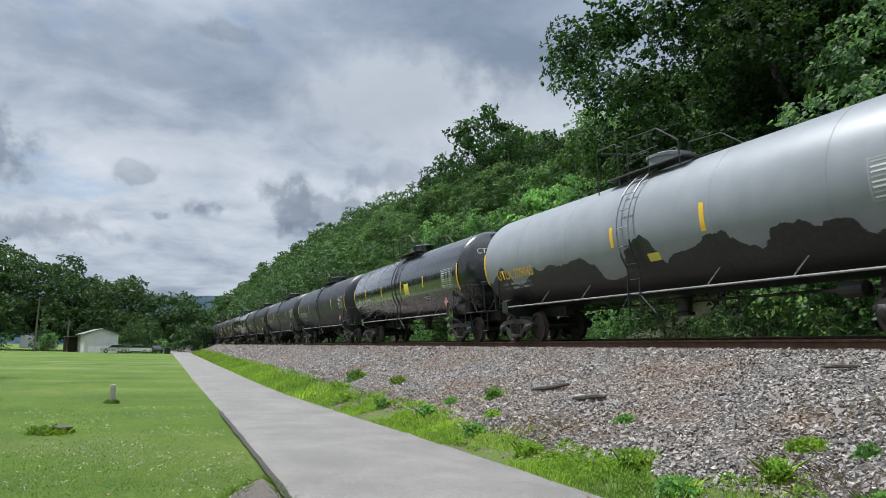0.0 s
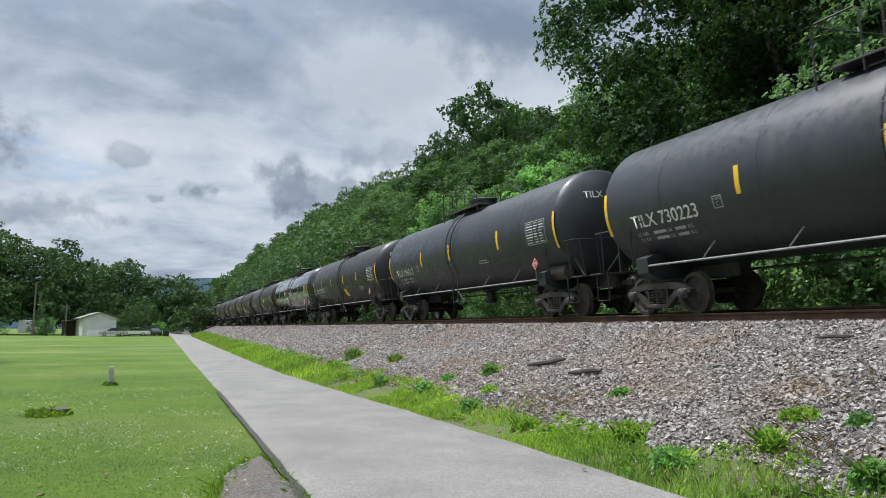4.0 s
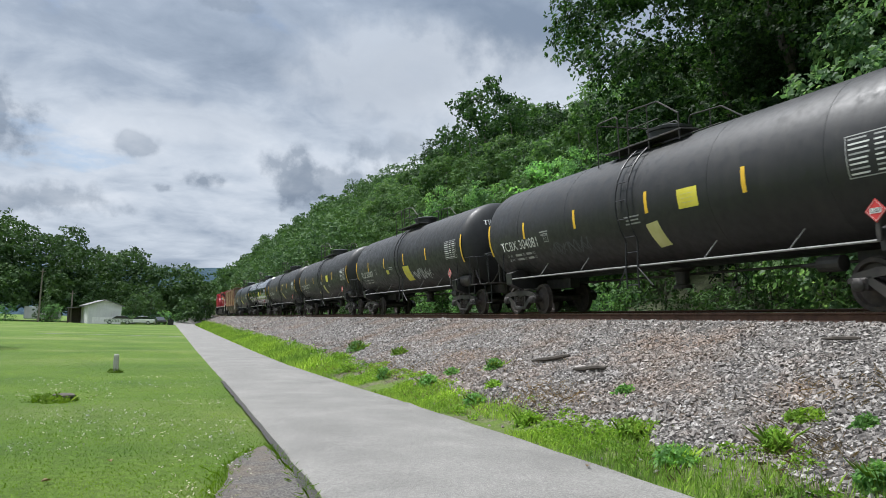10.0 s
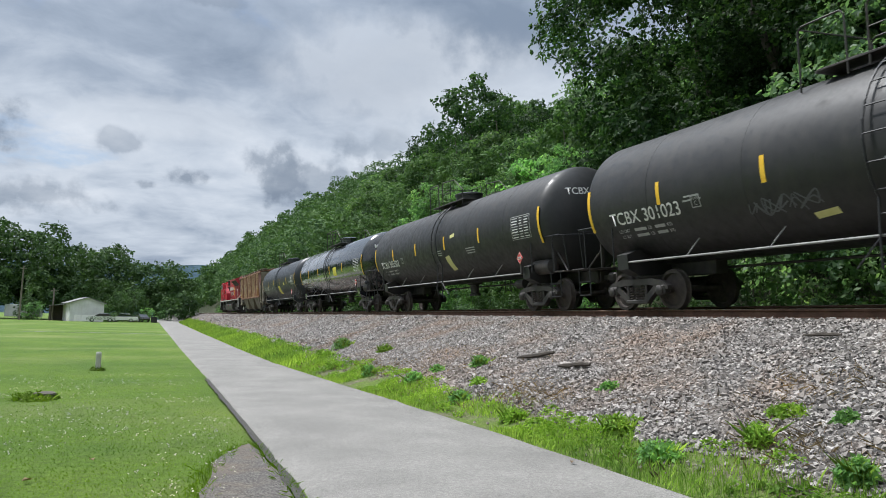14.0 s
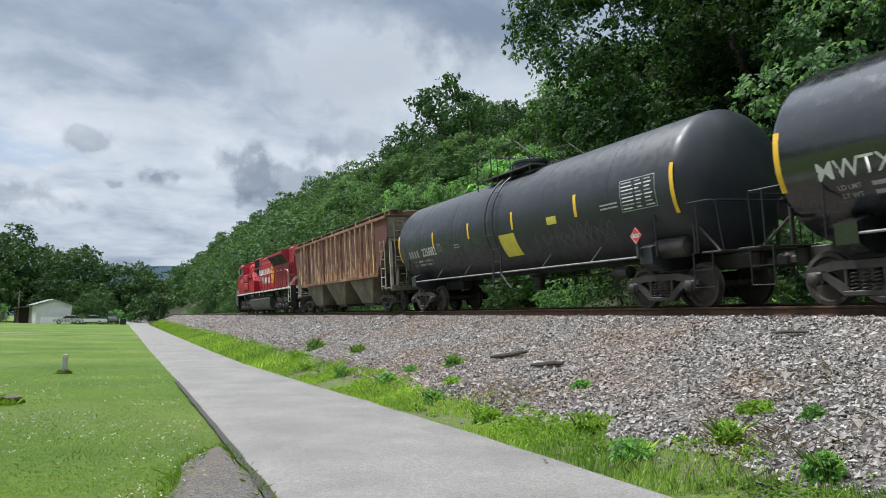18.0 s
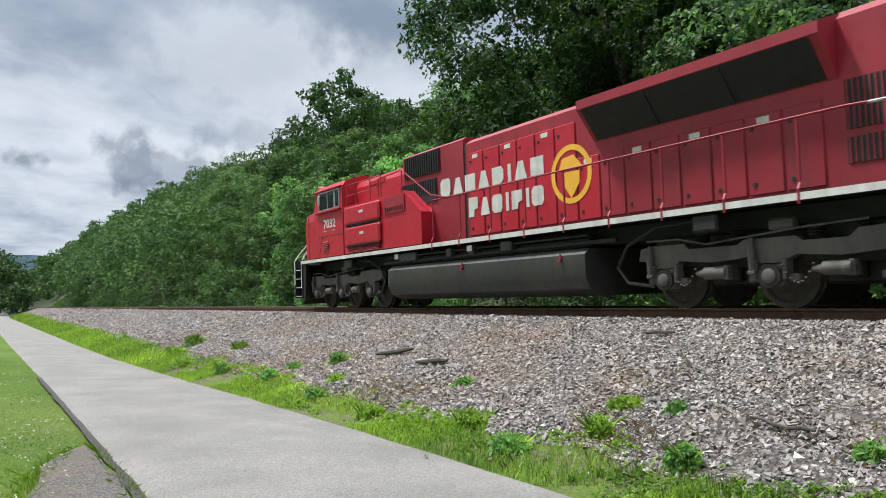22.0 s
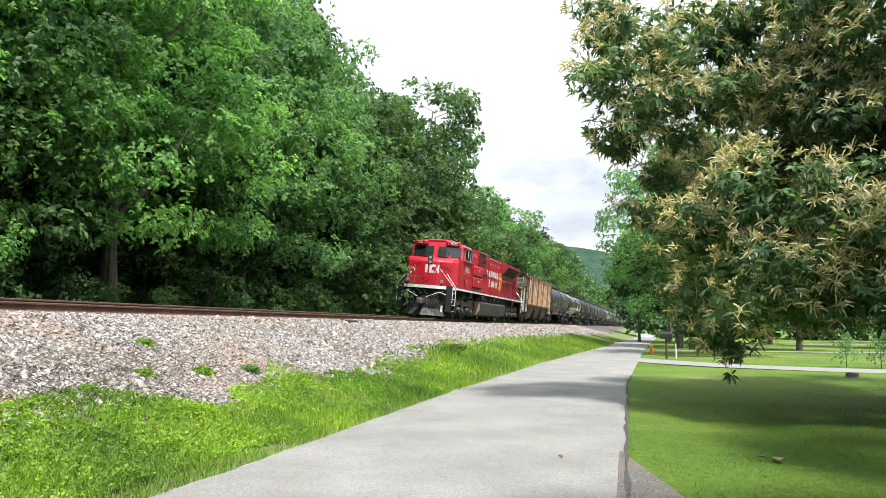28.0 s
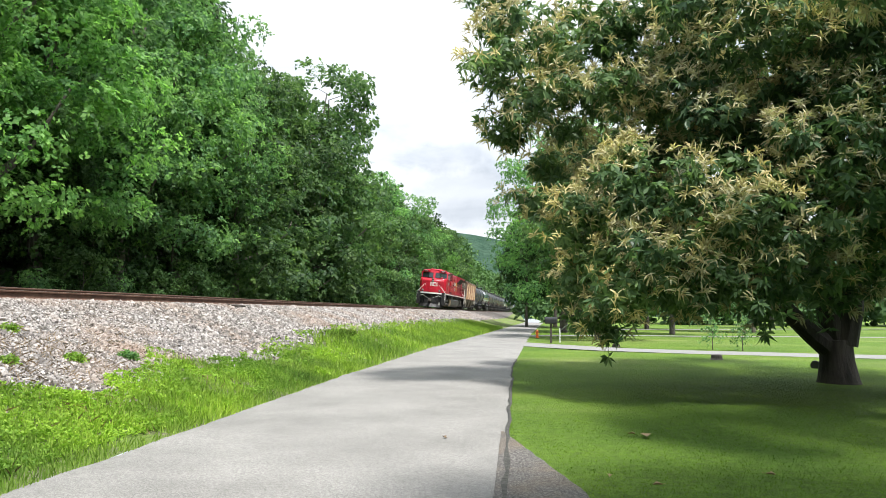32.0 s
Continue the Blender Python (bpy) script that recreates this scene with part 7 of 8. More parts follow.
    while y < 178:                      # shrubs at the foot of the wood
        x = rng.uniform(15.6, 17.0)
        plant("bush", rng.choice(BUSHES), x, y, ground_z(x + bend(y), y) - 0.1, rng.uniform(0.5, 0.9) if -40 < y < 1 else rng.uniform(0.6, 1.2), rng.uniform(0, 360), "leafy green shrub at the edge of the wood", "bush", "shrubs along the railway")
        y += rng.uniform(1.6, 3.2) * (1 if y < 80 else 1.7)
    # the tree at (-6.6, -0.9) is unseen, added to shadow lawn and lane
    for x, y, k, size in ((-14.2, 42, "mid_b", 0.9), (-3.5, -63.4, "over_b", 1.12), (-0.6, -82, "mid_b", 0.7), (-11.8, -60, "mid_b", 0.85), (-13.3, -80.5, "mid_a", 0.95), (-4.6, -47, "mid_a", 0.85), (-6.6, -0.9, "over_b", 0.86), (-7.5, -78, "mid_b", 1.0), (-21, -70, "mid_a", 0.9), (-4.0, -88, "mid_a", 1.0), (-30, -92, "mid_b", 1.0)):
        plant("tree", KINDS[k], x, y, -0.1, size, 50 * x, "shade tree standing on the lawn", "tree", "trees on the lawn")


forest()


def far_woods(name, spots, leaf, density, material, label, seed):
    """Many small crowns too far to count, as one sheet of leaves."""
    rng = np.random.default_rng(seed)
    out = []
    for x, y, z, h, r in spots:
        lobes = [((x, y, z + h * 0.80), (r * 0.62, r * 0.62, r * 0.52))]
        for k in range(7):
            a, q = k * 2.4 + rng.uniform(-0.4, 0.4), rng.uniform(0.36, 0.50) * r
            d = r * rng.uniform(0.42, 0.62)
            lobes.append(((x + d * math.cos(a), y + d * math.sin(a), z + h * rng.uniform(0.28, 0.78)), (q, q * rng.uniform(0.9, 1.2), q * 0.8)))
        p, n = crown_points(rng, lobes, density, -0.2, 13)
        out.append(sprays(rng, p, n, leaf, 3, 0.3, 0.8, 1.0, 0.5))
    me = quads_mesh(name, np.concatenate(out), material)
    return tagged(new(name, me), label, "woods", kind="stuff")


def distant():
    rng = random.Random(12)
    s0, s1, s2, s3, s4 = [], [], [], [], []
    y = 66
    while y < 420:
        for x0 in (18, 23, 28, 34, 41, 49):
            x = x0 + rng.uniform(-2, 2)
            yy = y + rng.uniform(-3, 3)
            if x0 < 27 and yy < 70 or x0 < 36 and yy < 122 and x0 > 20 and yy < 95:
                continue
            (s1 if yy < 175 else s0).append((x, yy, ground_z(x, yy) - 1.0, rng.uniform(9.0, 13.0) * (1.25 if rng.random() < 0.08 else 1), rng.uniform(3.2, 4.5)))
        y += 5.6 if y < 175 else 9
    y = -152
    while y > -330:
        for x0 in (16.5, 22, 29, 37):
            x = x0 + rng.uniform(-1.5, 1.5) - max(0, (-y - 70) * 0.03)
            yy = y + rng.uniform(-3, 3)
            s2.append((x, yy, ground_z(x, yy), rng.uniform(12, 17), rng.uniform(3.8, 5.0)))
        y -= 6.5 if y > -180 else 11
    for i in range(90):                  # left of the lawn, beyond the sheds
        x = -130 + i * 1.55 + rng.uniform(-2, 2)
        yy = 166 + rng.uniform(-6, 22) + max(0, -x - 40) * -0.25
        h = float(np.interp(x, [-60, -32, -18, 0, 12], [29, 26, 20, 17, 11]))
        s3.append((x, yy, -1, h * rng.uniform(0.8, 1.05), rng.uniform(4.0, 5.5)))
        s3.append((x, yy - 6, -1, h * 0.5, rng.uniform(3.0, 4.2)))
    for i in range(60):                  # behind the far lawn on the other side
        x = -125 + i * 2.1 + rng.uniform(-2, 2)
        yy = -125 + rng.uniform(-10, 10) + max(0, x + 30) * -0.6
        s4.append((x, yy, -1, rng.uniform(12, 19), rng.uniform(4.5, 6.0)))
        s4.append((x, yy + 6, -1, rng.uniform(4, 7), rng.uniform(3.0, 4.0)))
    far_woods("far_woods", s1, 0.34, 1.7, LEAF_FAR, "dense green woods covering the hill along the railway", 41)
    far_woods("far_woods", s0, 0.7, 0.7, LEAF_FAR, "dense green woods on the far end of the hill", 45)
    far_woods("far_woods", s2, 0.6, 0.9, LEAF_FAR, "dense green woods beside the receding railway", 42)
    far_woods("far_woods", s3, 0.58, 1.0, LEAF_FAR, "dark green trees beyond the lawn", 43)
    far_woods("far_woods", s4, 0.8, 0.5, LEAF_FAR, "green trees behind the far lawn", 44)


distant()


# ---- the flowering chestnut ----
def chestnut():
    t = thing("chestnut_tree", pose(0, 0, 0), "spreading chestnut tree in flower with cream catkins over the lawn", "tree")
    rng = np.random.default_rng(77)
    b = (-7.4, -19.2)
    s = Shape()
    s.tube([(b[0], b[1], -0.3), (b[0], b[1], 0.05), (b[0] + 0.02, b[1], 0.5), (b[0] + 0.05, b[1], 1.0)], [0.62, 0.47, 0.39, 0.38], 14)
    for pts, r in (
        ([(0.1, 0, 0.75), (0.65, 0.15, 1.15), (1.5, 0.6, 1.85), (2.6, 1.2, 2.5), (4.2, 2.0, 3.2), (5.8, 2.6, 3.6)], [0.30, 0.24, 0.20, 0.15, 0.10, 0.04]),
        ([(0.05, 0, 0.9), (0.25, 0.1, 1.7), (0.5, 0.3, 3.0), (1.4, 0.8, 4.6), (3.0, 1.6, 6.0), (5.5, 2.5, 6.8)], [0.30, 0.25, 0.21, 0.16, 0.11, 0.04]),
        ([(-0.1, 0, 0.9), (-0.3, 0.05, 1.8), (-0.4, 0.1, 3.4), (-0.1, 0.4, 5.2), (0.4, 0.8, 7.2), (0.8, 1.2, 9.2)], [0.36, 0.31, 0.27, 0.20, 0.13, 0.05]),
        ([(-0.4, 0.1, 3.0), (-1.4, -0.2, 4.4), (-3.0, -0.4, 5.8), (-5.0, -0.6, 6.8)], [0.2, 0.16, 0.11, 0.04]),
        ([(0.4, 0.3, 2.6), (0.9, 1.6, 3.4), (1.2, 3.0, 4.2), (1.3, 4.0, 5.0)], [0.17, 0.13, 0.09, 0.04]),
        ([(1.4, 0.8, 4.6), (2.4, 2.2, 5.6), (3.5, 3.0, 6.4)], [0.12, 0.08, 0.03]),
        ([(1.5, 0.6, 1.85), (2.4, 2.4, 2.2), (3.0, 4.4, 2.4), (3.6, 5.4, 2.3)], [0.14, 0.10, 0.06, 0.02]),
        ([(2.6, 1.2, 2.5), (4.2, 3.0, 2.5), (5.6, 4.8, 2.4)], [0.10, 0.06, 0.02]),
        ([(0.9, 1.6, 3.4), (1.6, 3.6, 3.2), (2.3, 5.2, 2.9)], [0.10, 0.06, 0.02]),
        ([(0.2, 0.5, 6.0), (-0.8, 2.0, 6.6), (-1.4, 3.2, 6.8)], [0.13, 0.08, 0.03]),
    ):
        s.tube([(b[0] + x, b[1] + y, z) for x, y, z in pts], r, 9)
    for k in range(60):
        a, h = rng.uniform(0, 6.28), rng.uniform(3, 8.5)
        c = np.array([b[0] + 1.2 * math.cos(a), b[1] + 1.0 + 0.8 * math.sin(a), h])
        e = c + np.array([math.cos(a) * rng.uniform(1.5, 4.0), math.sin(a) * rng.uniform(1.5, 3.0), rng.uniform(-0.5, 1.2)])
        s.tube([c, (c + e) / 2 + rng.normal(0, 0.15, 3), e], [0.05, 0.035, 0.012], 5)
    part("trunk", s, m_bark("dark_bark", (0.012, 0.010, 0.009), (0.040, 0.034, 0.029)), t, "dark forked trunk", smooth=True)
    near = [(0.3, -15.7, 6.6, 0.9), (-0.2, -16.2, 7.8, 1.2), (-1.4, -16.8, 7.4, 1.4), (-2.5, -16.4, 8.4, 1.4), (0.5, -15.9, 5.7, 0.55), (-0.8, -17.4, 6.5, 0.9), (-0.3, -16.5, 4.3, 0.75), (-1.1, -16.6, 3.5, 1.0), (-1.5, -16.2, 2.6, 0.85), (-1.45, -15.6, 1.65, 0.5), (-0.95, -15.8, 2.0, 0.38), (-1.6, -14.2, 2.2, 0.6), (-2.15, -14.0, 2.6, 0.6), (-2.85, -13.9, 2.15, 0.5), (-3.5, -13.9, 2.35, 0.55), (-4.9, -13.9, 2.4, 0.6), (-4.05, -13.8, 1.75, 0.36), (-4.1, -13.9, 3.2, 0.7), (-2.2, -14.3, 4.1, 0.8), (-5.4, -13.9, 3.5, 0.7), (-3.2, -14.2, 3.3, 0.55), (-5.6, -14.2, 4.9, 0.8), (-2.5, -17.8, 3.6, 1.35), (-3.2, -16.9, 2.6, 0.95), (-3.9, -16.6, 2.2, 0.6), (-4.1, -15.8, 4.6, 1.3), (-3.8, -16.9, 6.2, 1.25), (-4.7, -16.2, 7.5, 1.5), (-5.9, -15.8, 7.5, 1.6), (-6.7, -15.5, 6.2, 1.35), (-5.7, -15.9, 5.2, 1.3), (-6.9, -16.1, 4.6, 1.4), (-6.1, -16.6, 3.7, 1.3), (-7.2, -16.3, 3.2, 1.0), (-5.4, -17.2, 2.6, 0.8), (-5.9, -15.8, 2.2, 0.55), (-3.6, -17.8, 4.5, 1.2), (-2.4, -18.3, 5.3, 1.1), (-6.8, -15.6, 7.8, 1.4)]
    lobes = [((x, y, z), (r, r * 1.05, r * 0.85)) for x, y, z, r in near]
    # lobes from (-10.5, -13.0) on are unseen, added to shade the lawn
    for x, y, z, r in ((-9.5, -16.5, 6.0, 2.0), (-9.5, -19, 8.2, 2.4), (-6.5, -19.5, 9.6, 2.4), (-4.0, -20.0, 8.2, 2.0), (-11.5, -19.5, 5.6, 2.2), (-8.5, -22.5, 7.0, 2.4), (-5.0, -22.5, 5.8, 2.0), (-2.2, -20.5, 5.0, 1.5), (-9.0, -15.5, 4.0, 1.5), (-10.5, -13.0, 6.5, 2.2), (-9.5, -11.5, 7.6, 2.2), (-12.5, -12.5, 5.6, 2.2), (-11.0, -10.0, 6.4, 1.9), (-4.6, -9.7, 6.6, 1.6), (-6.3, -8.0, 7.2, 1.8), (-6.7, -9.9, 7.0, 1.9), (-8.4, -8.8, 6.8, 2.0), (-9.2, -11.0, 6.4, 1.9)):
        lobes.append(((x, y, z), (r, r, r * 0.8)))
    p, n = crown_points(rng, lobes, 18.0, -0.8, 12)
    deep = rng.random(len(p)) < 0.3
    p = p - n * deep[:, None] * rng.uniform(0.15, 0.8, (len(p), 1))
    part("crown", quads_mesh("crown", sprays(rng, p, n, 0.205, 8, 0.8, 0.33, 2.0, 0.45, True), LEAF_CHESTNUT), None, t, "long toothed dark green leaves")
    lit = (rng.random(len(p)) < 0.60 + 0.42 * np.sin(p[:, 0] * 2.3 + p[:, 1] * 1.1) * np.sin(p[:, 2] * 2.1 + 0.7)) & ~deep
    q, m = p[lit] + n[lit] * 0.21, n[lit]
    tagged(part("catkin_bloom", quads_mesh("catkin_bloom", catkins(rng, q, m, 0.20, 13), CATKIN), None, t, "cream-yellow catkin clusters"), kind="stuff")
    return t


chestnut()


# ---- ballast stones, grass and weeds ----
def stones(name, n, y0, y1, size, seed, label):
    rng = np.random.default_rng(seed)
    y = rng.uniform(y0, y1, n)
    tx = np.array([toe(v) for v in np.linspace(y0, y1, 400)])
    lo = np.interp(y, np.linspace(y0, y1, 400), tx) - 0.15 - np.abs(rng.normal(0, 0.35, n)) * (rng.random(n) < 0.12)
    x = lo + (10.95 + np.array([bend(v) for v in y]) - lo) * rng.random(n) ** 0.92
    z = np.array([ground_z(a, b) for a, b in zip(x, y)]) + 0.018
    s = size * rng.lognormal(0, 0.32, (n, 1, 1))
    octa = np.array([(1, 0, 0), (-1, 0, 0), (0, 1, 0), (0, -1, 0), (0, 0, 1), (0, 0, -1)], float)
    v = octa[None] * rng.uniform(0.65, 1.25, (n, 6, 1)) + rng.normal(0, 0.18, (n, 6, 3))
    q = unit(rng.normal(0, 1, (n, 4)))
    w, i, j, k = q.T
    rot = np.stack([np.stack([1 - 2 * (j * j + k * k), 2 * (i * j - k * w), 2 * (i * k + j * w)], 1), np.stack([2 * (i * j + k * w), 1 - 2 * (i * i + k * k), 2 * (j * k - i * w)], 1), np.stack([2 * (i * k - j * w), 2 * (j * k + i * w), 1 - 2 * (i * i + j * j)], 1)], 1)
    v = np.einsum("nij,nkj->nki", rot, v * s) * np.array([1, 1, 0.9])
    v += np.stack([x, y, z], 1)[:, None]
    tri = np.array([(0, 2, 4), (2, 1, 4), (1, 3, 4), (3, 0, 4), (2, 0, 5), (1, 2, 5), (3, 1, 5), (0, 3, 5)])
    me = bpy.data.meshes.new(name)
    me.vertices.add(n * 6)
    me.vertices.foreach_set("co", v.astype(np.float32).ravel())
    idx = (tri[None] + (np.arange(n) * 6)[:, None, None]).reshape(-1)
    me.loops.add(len(idx))
    me.loops.foreach_set("vertex_index", idx.astype(np.int32))
    me.polygons.add(len(idx) // 3)
    me.polygons.foreach_set("loop_start", np.arange(0, len(idx), 3, dtype=np.int32))
    me.materials.append(STONE)
    me.update(calc_edges=True)
    me.shade_flat()
    tagged(new(name, me), label, "gravel", kind="stuff")


stones("ballast_stones", 100000, -18, 25, 0.029, 51, "loose grey and buff crushed-stone ballast")
stones("ballast_stones", 22000, 25, 58, 0.042, 52, "loose grey crushed-stone ballast farther along")
stones("ballast_stones", 20000, -48, -18, 0.042, 53, "loose grey crushed-stone ballast farther back")
stones("ballast_stones", 10000, 58, 150, 0.075, 54, "loose grey crushed-stone ballast in the distance")
stones("ballast_stones", 9000, -110, -48, 0.07, 55, "loose grey crushed-stone ballast in the distance")

GRASS = leaf_material("grass_blade", (0.165, 0.275, 0.048), (0.25, 0.38, 0.075), (0.37, 0.49, 0.125), 0.6, 0.55)
GRASS_LAWN = leaf_material("lawn_blade", (0.092, 0.172, 0.014), (0.118, 0.206, 0.018), (0.150, 0.240, 0.028), 0.8, 0.4)
WEED = leaf_material("weed_leaf", (0.135, 0.265, 0.028), (0.215, 0.375, 0.046), (0.32, 0.48, 0.075), 0.55, 0.45)
DRY = leaf_material("dry_stalk", (0.19, 0.13, 0.085), (0.28, 0.20, 0.135), (0.38, 0.29, 0.205), 0.8, 0.2)
CLOVER = leaf_material("clover_flower", (0.55, 0.55, 0.48), (0.66, 0.66, 0.6), (0.75, 0.75, 0.70), 0.8, 0.2)


def blades(rng, x, y, z, h, wide, lean=0.35):
    n = len(x)
    base = np.stack([x, y, z], 1)
    a = rng.uniform(0, 2 * math.pi, n)
    side = np.stack([np.cos(a), np.sin(a), np.zeros(n)], 1) * (wide * rng.uniform(0.6, 1.3, n))[:, None]
    bend = np.stack([np.cos(a + 1.57), np.sin(a + 1.57), np.zeros(n)], 1) * (h * rng.normal(0, lean, n))[:, None]
    tip = base + bend + np.array([0, 0, 1.0]) * h[:, None]
    mid = base + bend * 0.35 + np.array([0, 0, 0.55]) * h[:, None]
    return np.stack([base - side, base + side, mid + side * 0.7, tip, mid - side * 0.7], 1).reshape(-1, 3)


def zs(x, y):
    return np.array([ground_z(a, b) for a, b in zip(x, y)])


def meadow():
    rng = np.random.default_rng(61)
    # rough grass between lane and ballast
    out, leafy, dry = [], [], []
    for n, y0, y1, h in ((22000, -22, -1, 0.13), (19000, -1, 24, 0.10), (13000, 24, 75, 0.20), (7000, 75, 150, 0.34), (13000, -75, -22, 0.24)):
        y = rng.uniform(y0, y1, n)
        r = np.array([path_right(v) for v in y])
        w = np.array([toe(v) for v in y]) - r
        x = r - 0.06 + w * np.clip(rng.beta(1.1, 1.5, n) * 1.08, 0, 1.2)
        keep = np.array([noise.noise((a * 0.9, b * 0.55, 2)) for a, b in zip(x, y)]) > (-0.5 if y0 != -1 else -0.18)
        x, y = x[keep], y[keep]
        tall = np.array([noise.noise((a * 0.5, b * 0.35, 8)) for a, b in zip(x, y)])
        out.append(blades(rng, x, y, zs(x, y), h * rng.uniform(0.5, 1.3, len(x)) * (1 + 0.9 * np.clip(tall, 0, 1)), 0.005 if abs(y0) < 23 else 0.011))
    tagged(new("verge_grass", quads_mesh("verge_grass", np.concatenate(out), GRASS, 5)), "rough green grass along the lane's edge", "grass", kind="stuff")
    for n, y0, y1, cov, size in ((23000, -17.5, -2.0, -0.30, 0.044), (11000, -2.0, 24, -0.06, 0.044), (3600, 24, 70, -0.2, 0.11), (5000, -70, -17.5, -0.2, 0.10)):
        y = rng.uniform(y0, y1, n)
        r = np.array([path_right(v) for v in y])
        w = np.array([toe(v) for v in y]) - r
        x = r + w * rng.uniform(0.15, 1.2, n)
        keep = np.array([noise.noise((a * 0.8, b * 0.6, 5)) + 0.5 * noise.noise((a * 2.6, b * 2.2, 1)) for a, b in zip(x, y)]) > cov
        x, y = x[keep], y[keep]
        swell = np.array([max(0.0, noise.noise((a * 1.5, b * 1.5, 11))) for a, b in zip(x, y)])
        p = np.stack([x, y, zs(x, y) + rng.uniform(0.015, 0.06, len(x)) + 0.16 * swell * rng.random(len(x))], 1)
        leafy.append(sprays(rng, p, np.tile([0, 0, 1.0], (len(p), 1)), size, 5, 0.1, 0.6, 1.3, 0.6))
    tagged(new("weeds", quads_mesh("weeds", np.concatenate(leafy), WEED)), "low yellow-green weeds and ground cover", "weeds", kind="stuff")
    y = rng.uniform(-17, 24, 3200)
    x = np.array([path_right(v) + (toe(v) - path_right(v)) * u for v, u in zip(y, rng.uniform(0.1, 1.15, 3200))])
    keep = np.array([noise.noise((a * 0.9, b * 0.7, 21)) for a, b in zip(x, y)]) > 0.05
    x, y = x[keep], y[keep]
    dry.append(blades(rng, x, y, zs(x, y), rng.uniform(0.05, 0.16, len(x)), 0.0025, 0.5))
    # dead brown stalks on the stones
    for cx, cy, sx, sy, n in ((7.6, -8.8, 0.7, 2.0, 1900), (6.0, -10.0, 0.4, 0.5, 120), (8.4, -11.5, 0.8, 1.5, 300), (7.85, 6.9, 0.5, 0.5, 260), (6.4, 5.9, 0.22, 0.4, 380), (6.35, 11.3, 0.3, 0.7, 480), (7.4, 3.6, 0.5, 0.8, 400), (6.0, 19.5, 0.4, 1.5, 420), (7.2, 17, 0.7, 3.0, 300), (8.0, -14, 0.8, 2.0, 250)):
        x, y = rng.normal(cx, sx, n), rng.normal(cy, sy, n)
        keep = (x < 10.2) & (x > 5.2)
        x, y = x[keep], y[keep]
        dry.append(blades(rng, x, y, zs(x, y) + 0.03, rng.uniform(0.03, 0.09, len(x)), 0.003, 1.6))
    tagged(new("dead_stalks", quads_mesh("dead_stalks", np.concatenate(dry), DRY, 5)), "dry brown stalks lying on the stones", "dead plants", kind="stuff")
    # lawn close to the lane
    lawn = []
    for n, near, far, d in ((62000, 4.0, 40.0, 1), (50000, 4.5, 30.0, -1)):
        u = rng.random(n)
        y = near * (far / near) ** u
        x = np.array([path_left(d * v) for v in y]) - 0.02 - (4.5 + 0.55 * y) * rng.random(n)
        wide = 0.0042 * (y / 6.0) ** 0.75
        tall = rng.uniform(0.010, 0.024, n) * np.clip(1.15 - y / far, 0.3, 1)
        y = y * d
        bare = np.interp(y, [1.6, 3, 5, 6.5, 7.4, 8.3, 9.1, 9.6], [0.95, 0.72, 0.50, 0.54, 0.64, 0.80, 1.05, 1.28])
        keep = ~((x > bare + np.abs(rng.normal(0, 0.16, n))) & (x < 1.36 + rng.normal(0, 0.03, n)) & (y > 1.6) & (y < 9.5))
        keep &= ~((x > -0.9 + (-y - 4) * 0.17 + rng.normal(0, 0.1, n)) & (y < 0) & (y > -10.5))
        x, y, wide, tall = x[keep], y[keep], wide[keep], tall[keep]
        lawn.append(blades(rng, x, y, zs(x, y), tall, wide, 1.0))
    v = rng.uniform(1.8, 9.6, 2600)
    x = np.where(rng.random(2600) < 0.45, np.interp(v, [1.6, 3, 5, 6.5, 7.4, 8.3, 9.1, 9.6], [0.95, 0.72, 0.50, 0.54, 0.64, 0.80, 1.05, 1.28]) + rng.normal(-0.03, 0.07, 2600), 1.41 + rng.normal(0, 0.035, 2600))
    lawn.append(blades(rng, x, v, zs(x, v), rng.uniform(0.02, 0.08, 2600), 0.005, 1.0))
    tagged(new("lawn_grass", quads_mesh("lawn_grass", np.concatenate(lawn), GRASS_LAWN, 5)), "short mown lawn grass", "grass", kind="stuff")
    n = 3200
    y, x = 5.0 * 4.2 ** rng.random(n), rng.uniform(-7.5, 1.3, n)
    keep = (np.array([noise.noise((a * 0.5, b * 0.4, 9)) for a, b in zip(x, y)]) > -0.05) & (x < 0.2 + 0.1 * y)
    x, y = x[keep], y[keep]
    p = np.stack([x, y, zs(x, y) + 0.07], 1)
    tagged(new("clover_flowers", quads_mesh("clover_flowers", sprays(rng, p, np.tile([0, 0, 1.0], (len(p), 1)), 0.022, 3, 0, 0.9, 2.0), CLOVER)), "scattered white clover flowers in the lawn", "flowers", kind="stuff")


meadow()


def tuft(x, y, h, n, leaf, seed, label, material, wide=0.25):
    """A leafy mound with blades standing out of it."""
    rng = np.random.default_rng(seed)
    t = thing("weed_tuft", pose(x, y, ground_z(x, y) - 0.02), label, "weed", "weeds on the ballast")
    a, r = rng.uniform(0, 6.28, n), wide * 0.7 * np.sqrt(rng.random(n))
    bx, by = r * np.cos(a), r * np.sin(a)
    part("grass", quads_mesh("grass", blades(rng, bx, by, np.zeros(n), h * rng.uniform(0.3, 0.8, n), 0.004, 0.5), GRASS, 5), None, t)
    k = n
    v = unit(rng.normal(0, 1, (k, 3)) * [1, 1, 0.8] + [0, 0, 0.45])
    v[:, 2] = np.abs(v[:, 2])
    p = v * np.array([wide, wide, h * 0.75]) * (rng.uniform(0.55, 1.0, (k, 1)))
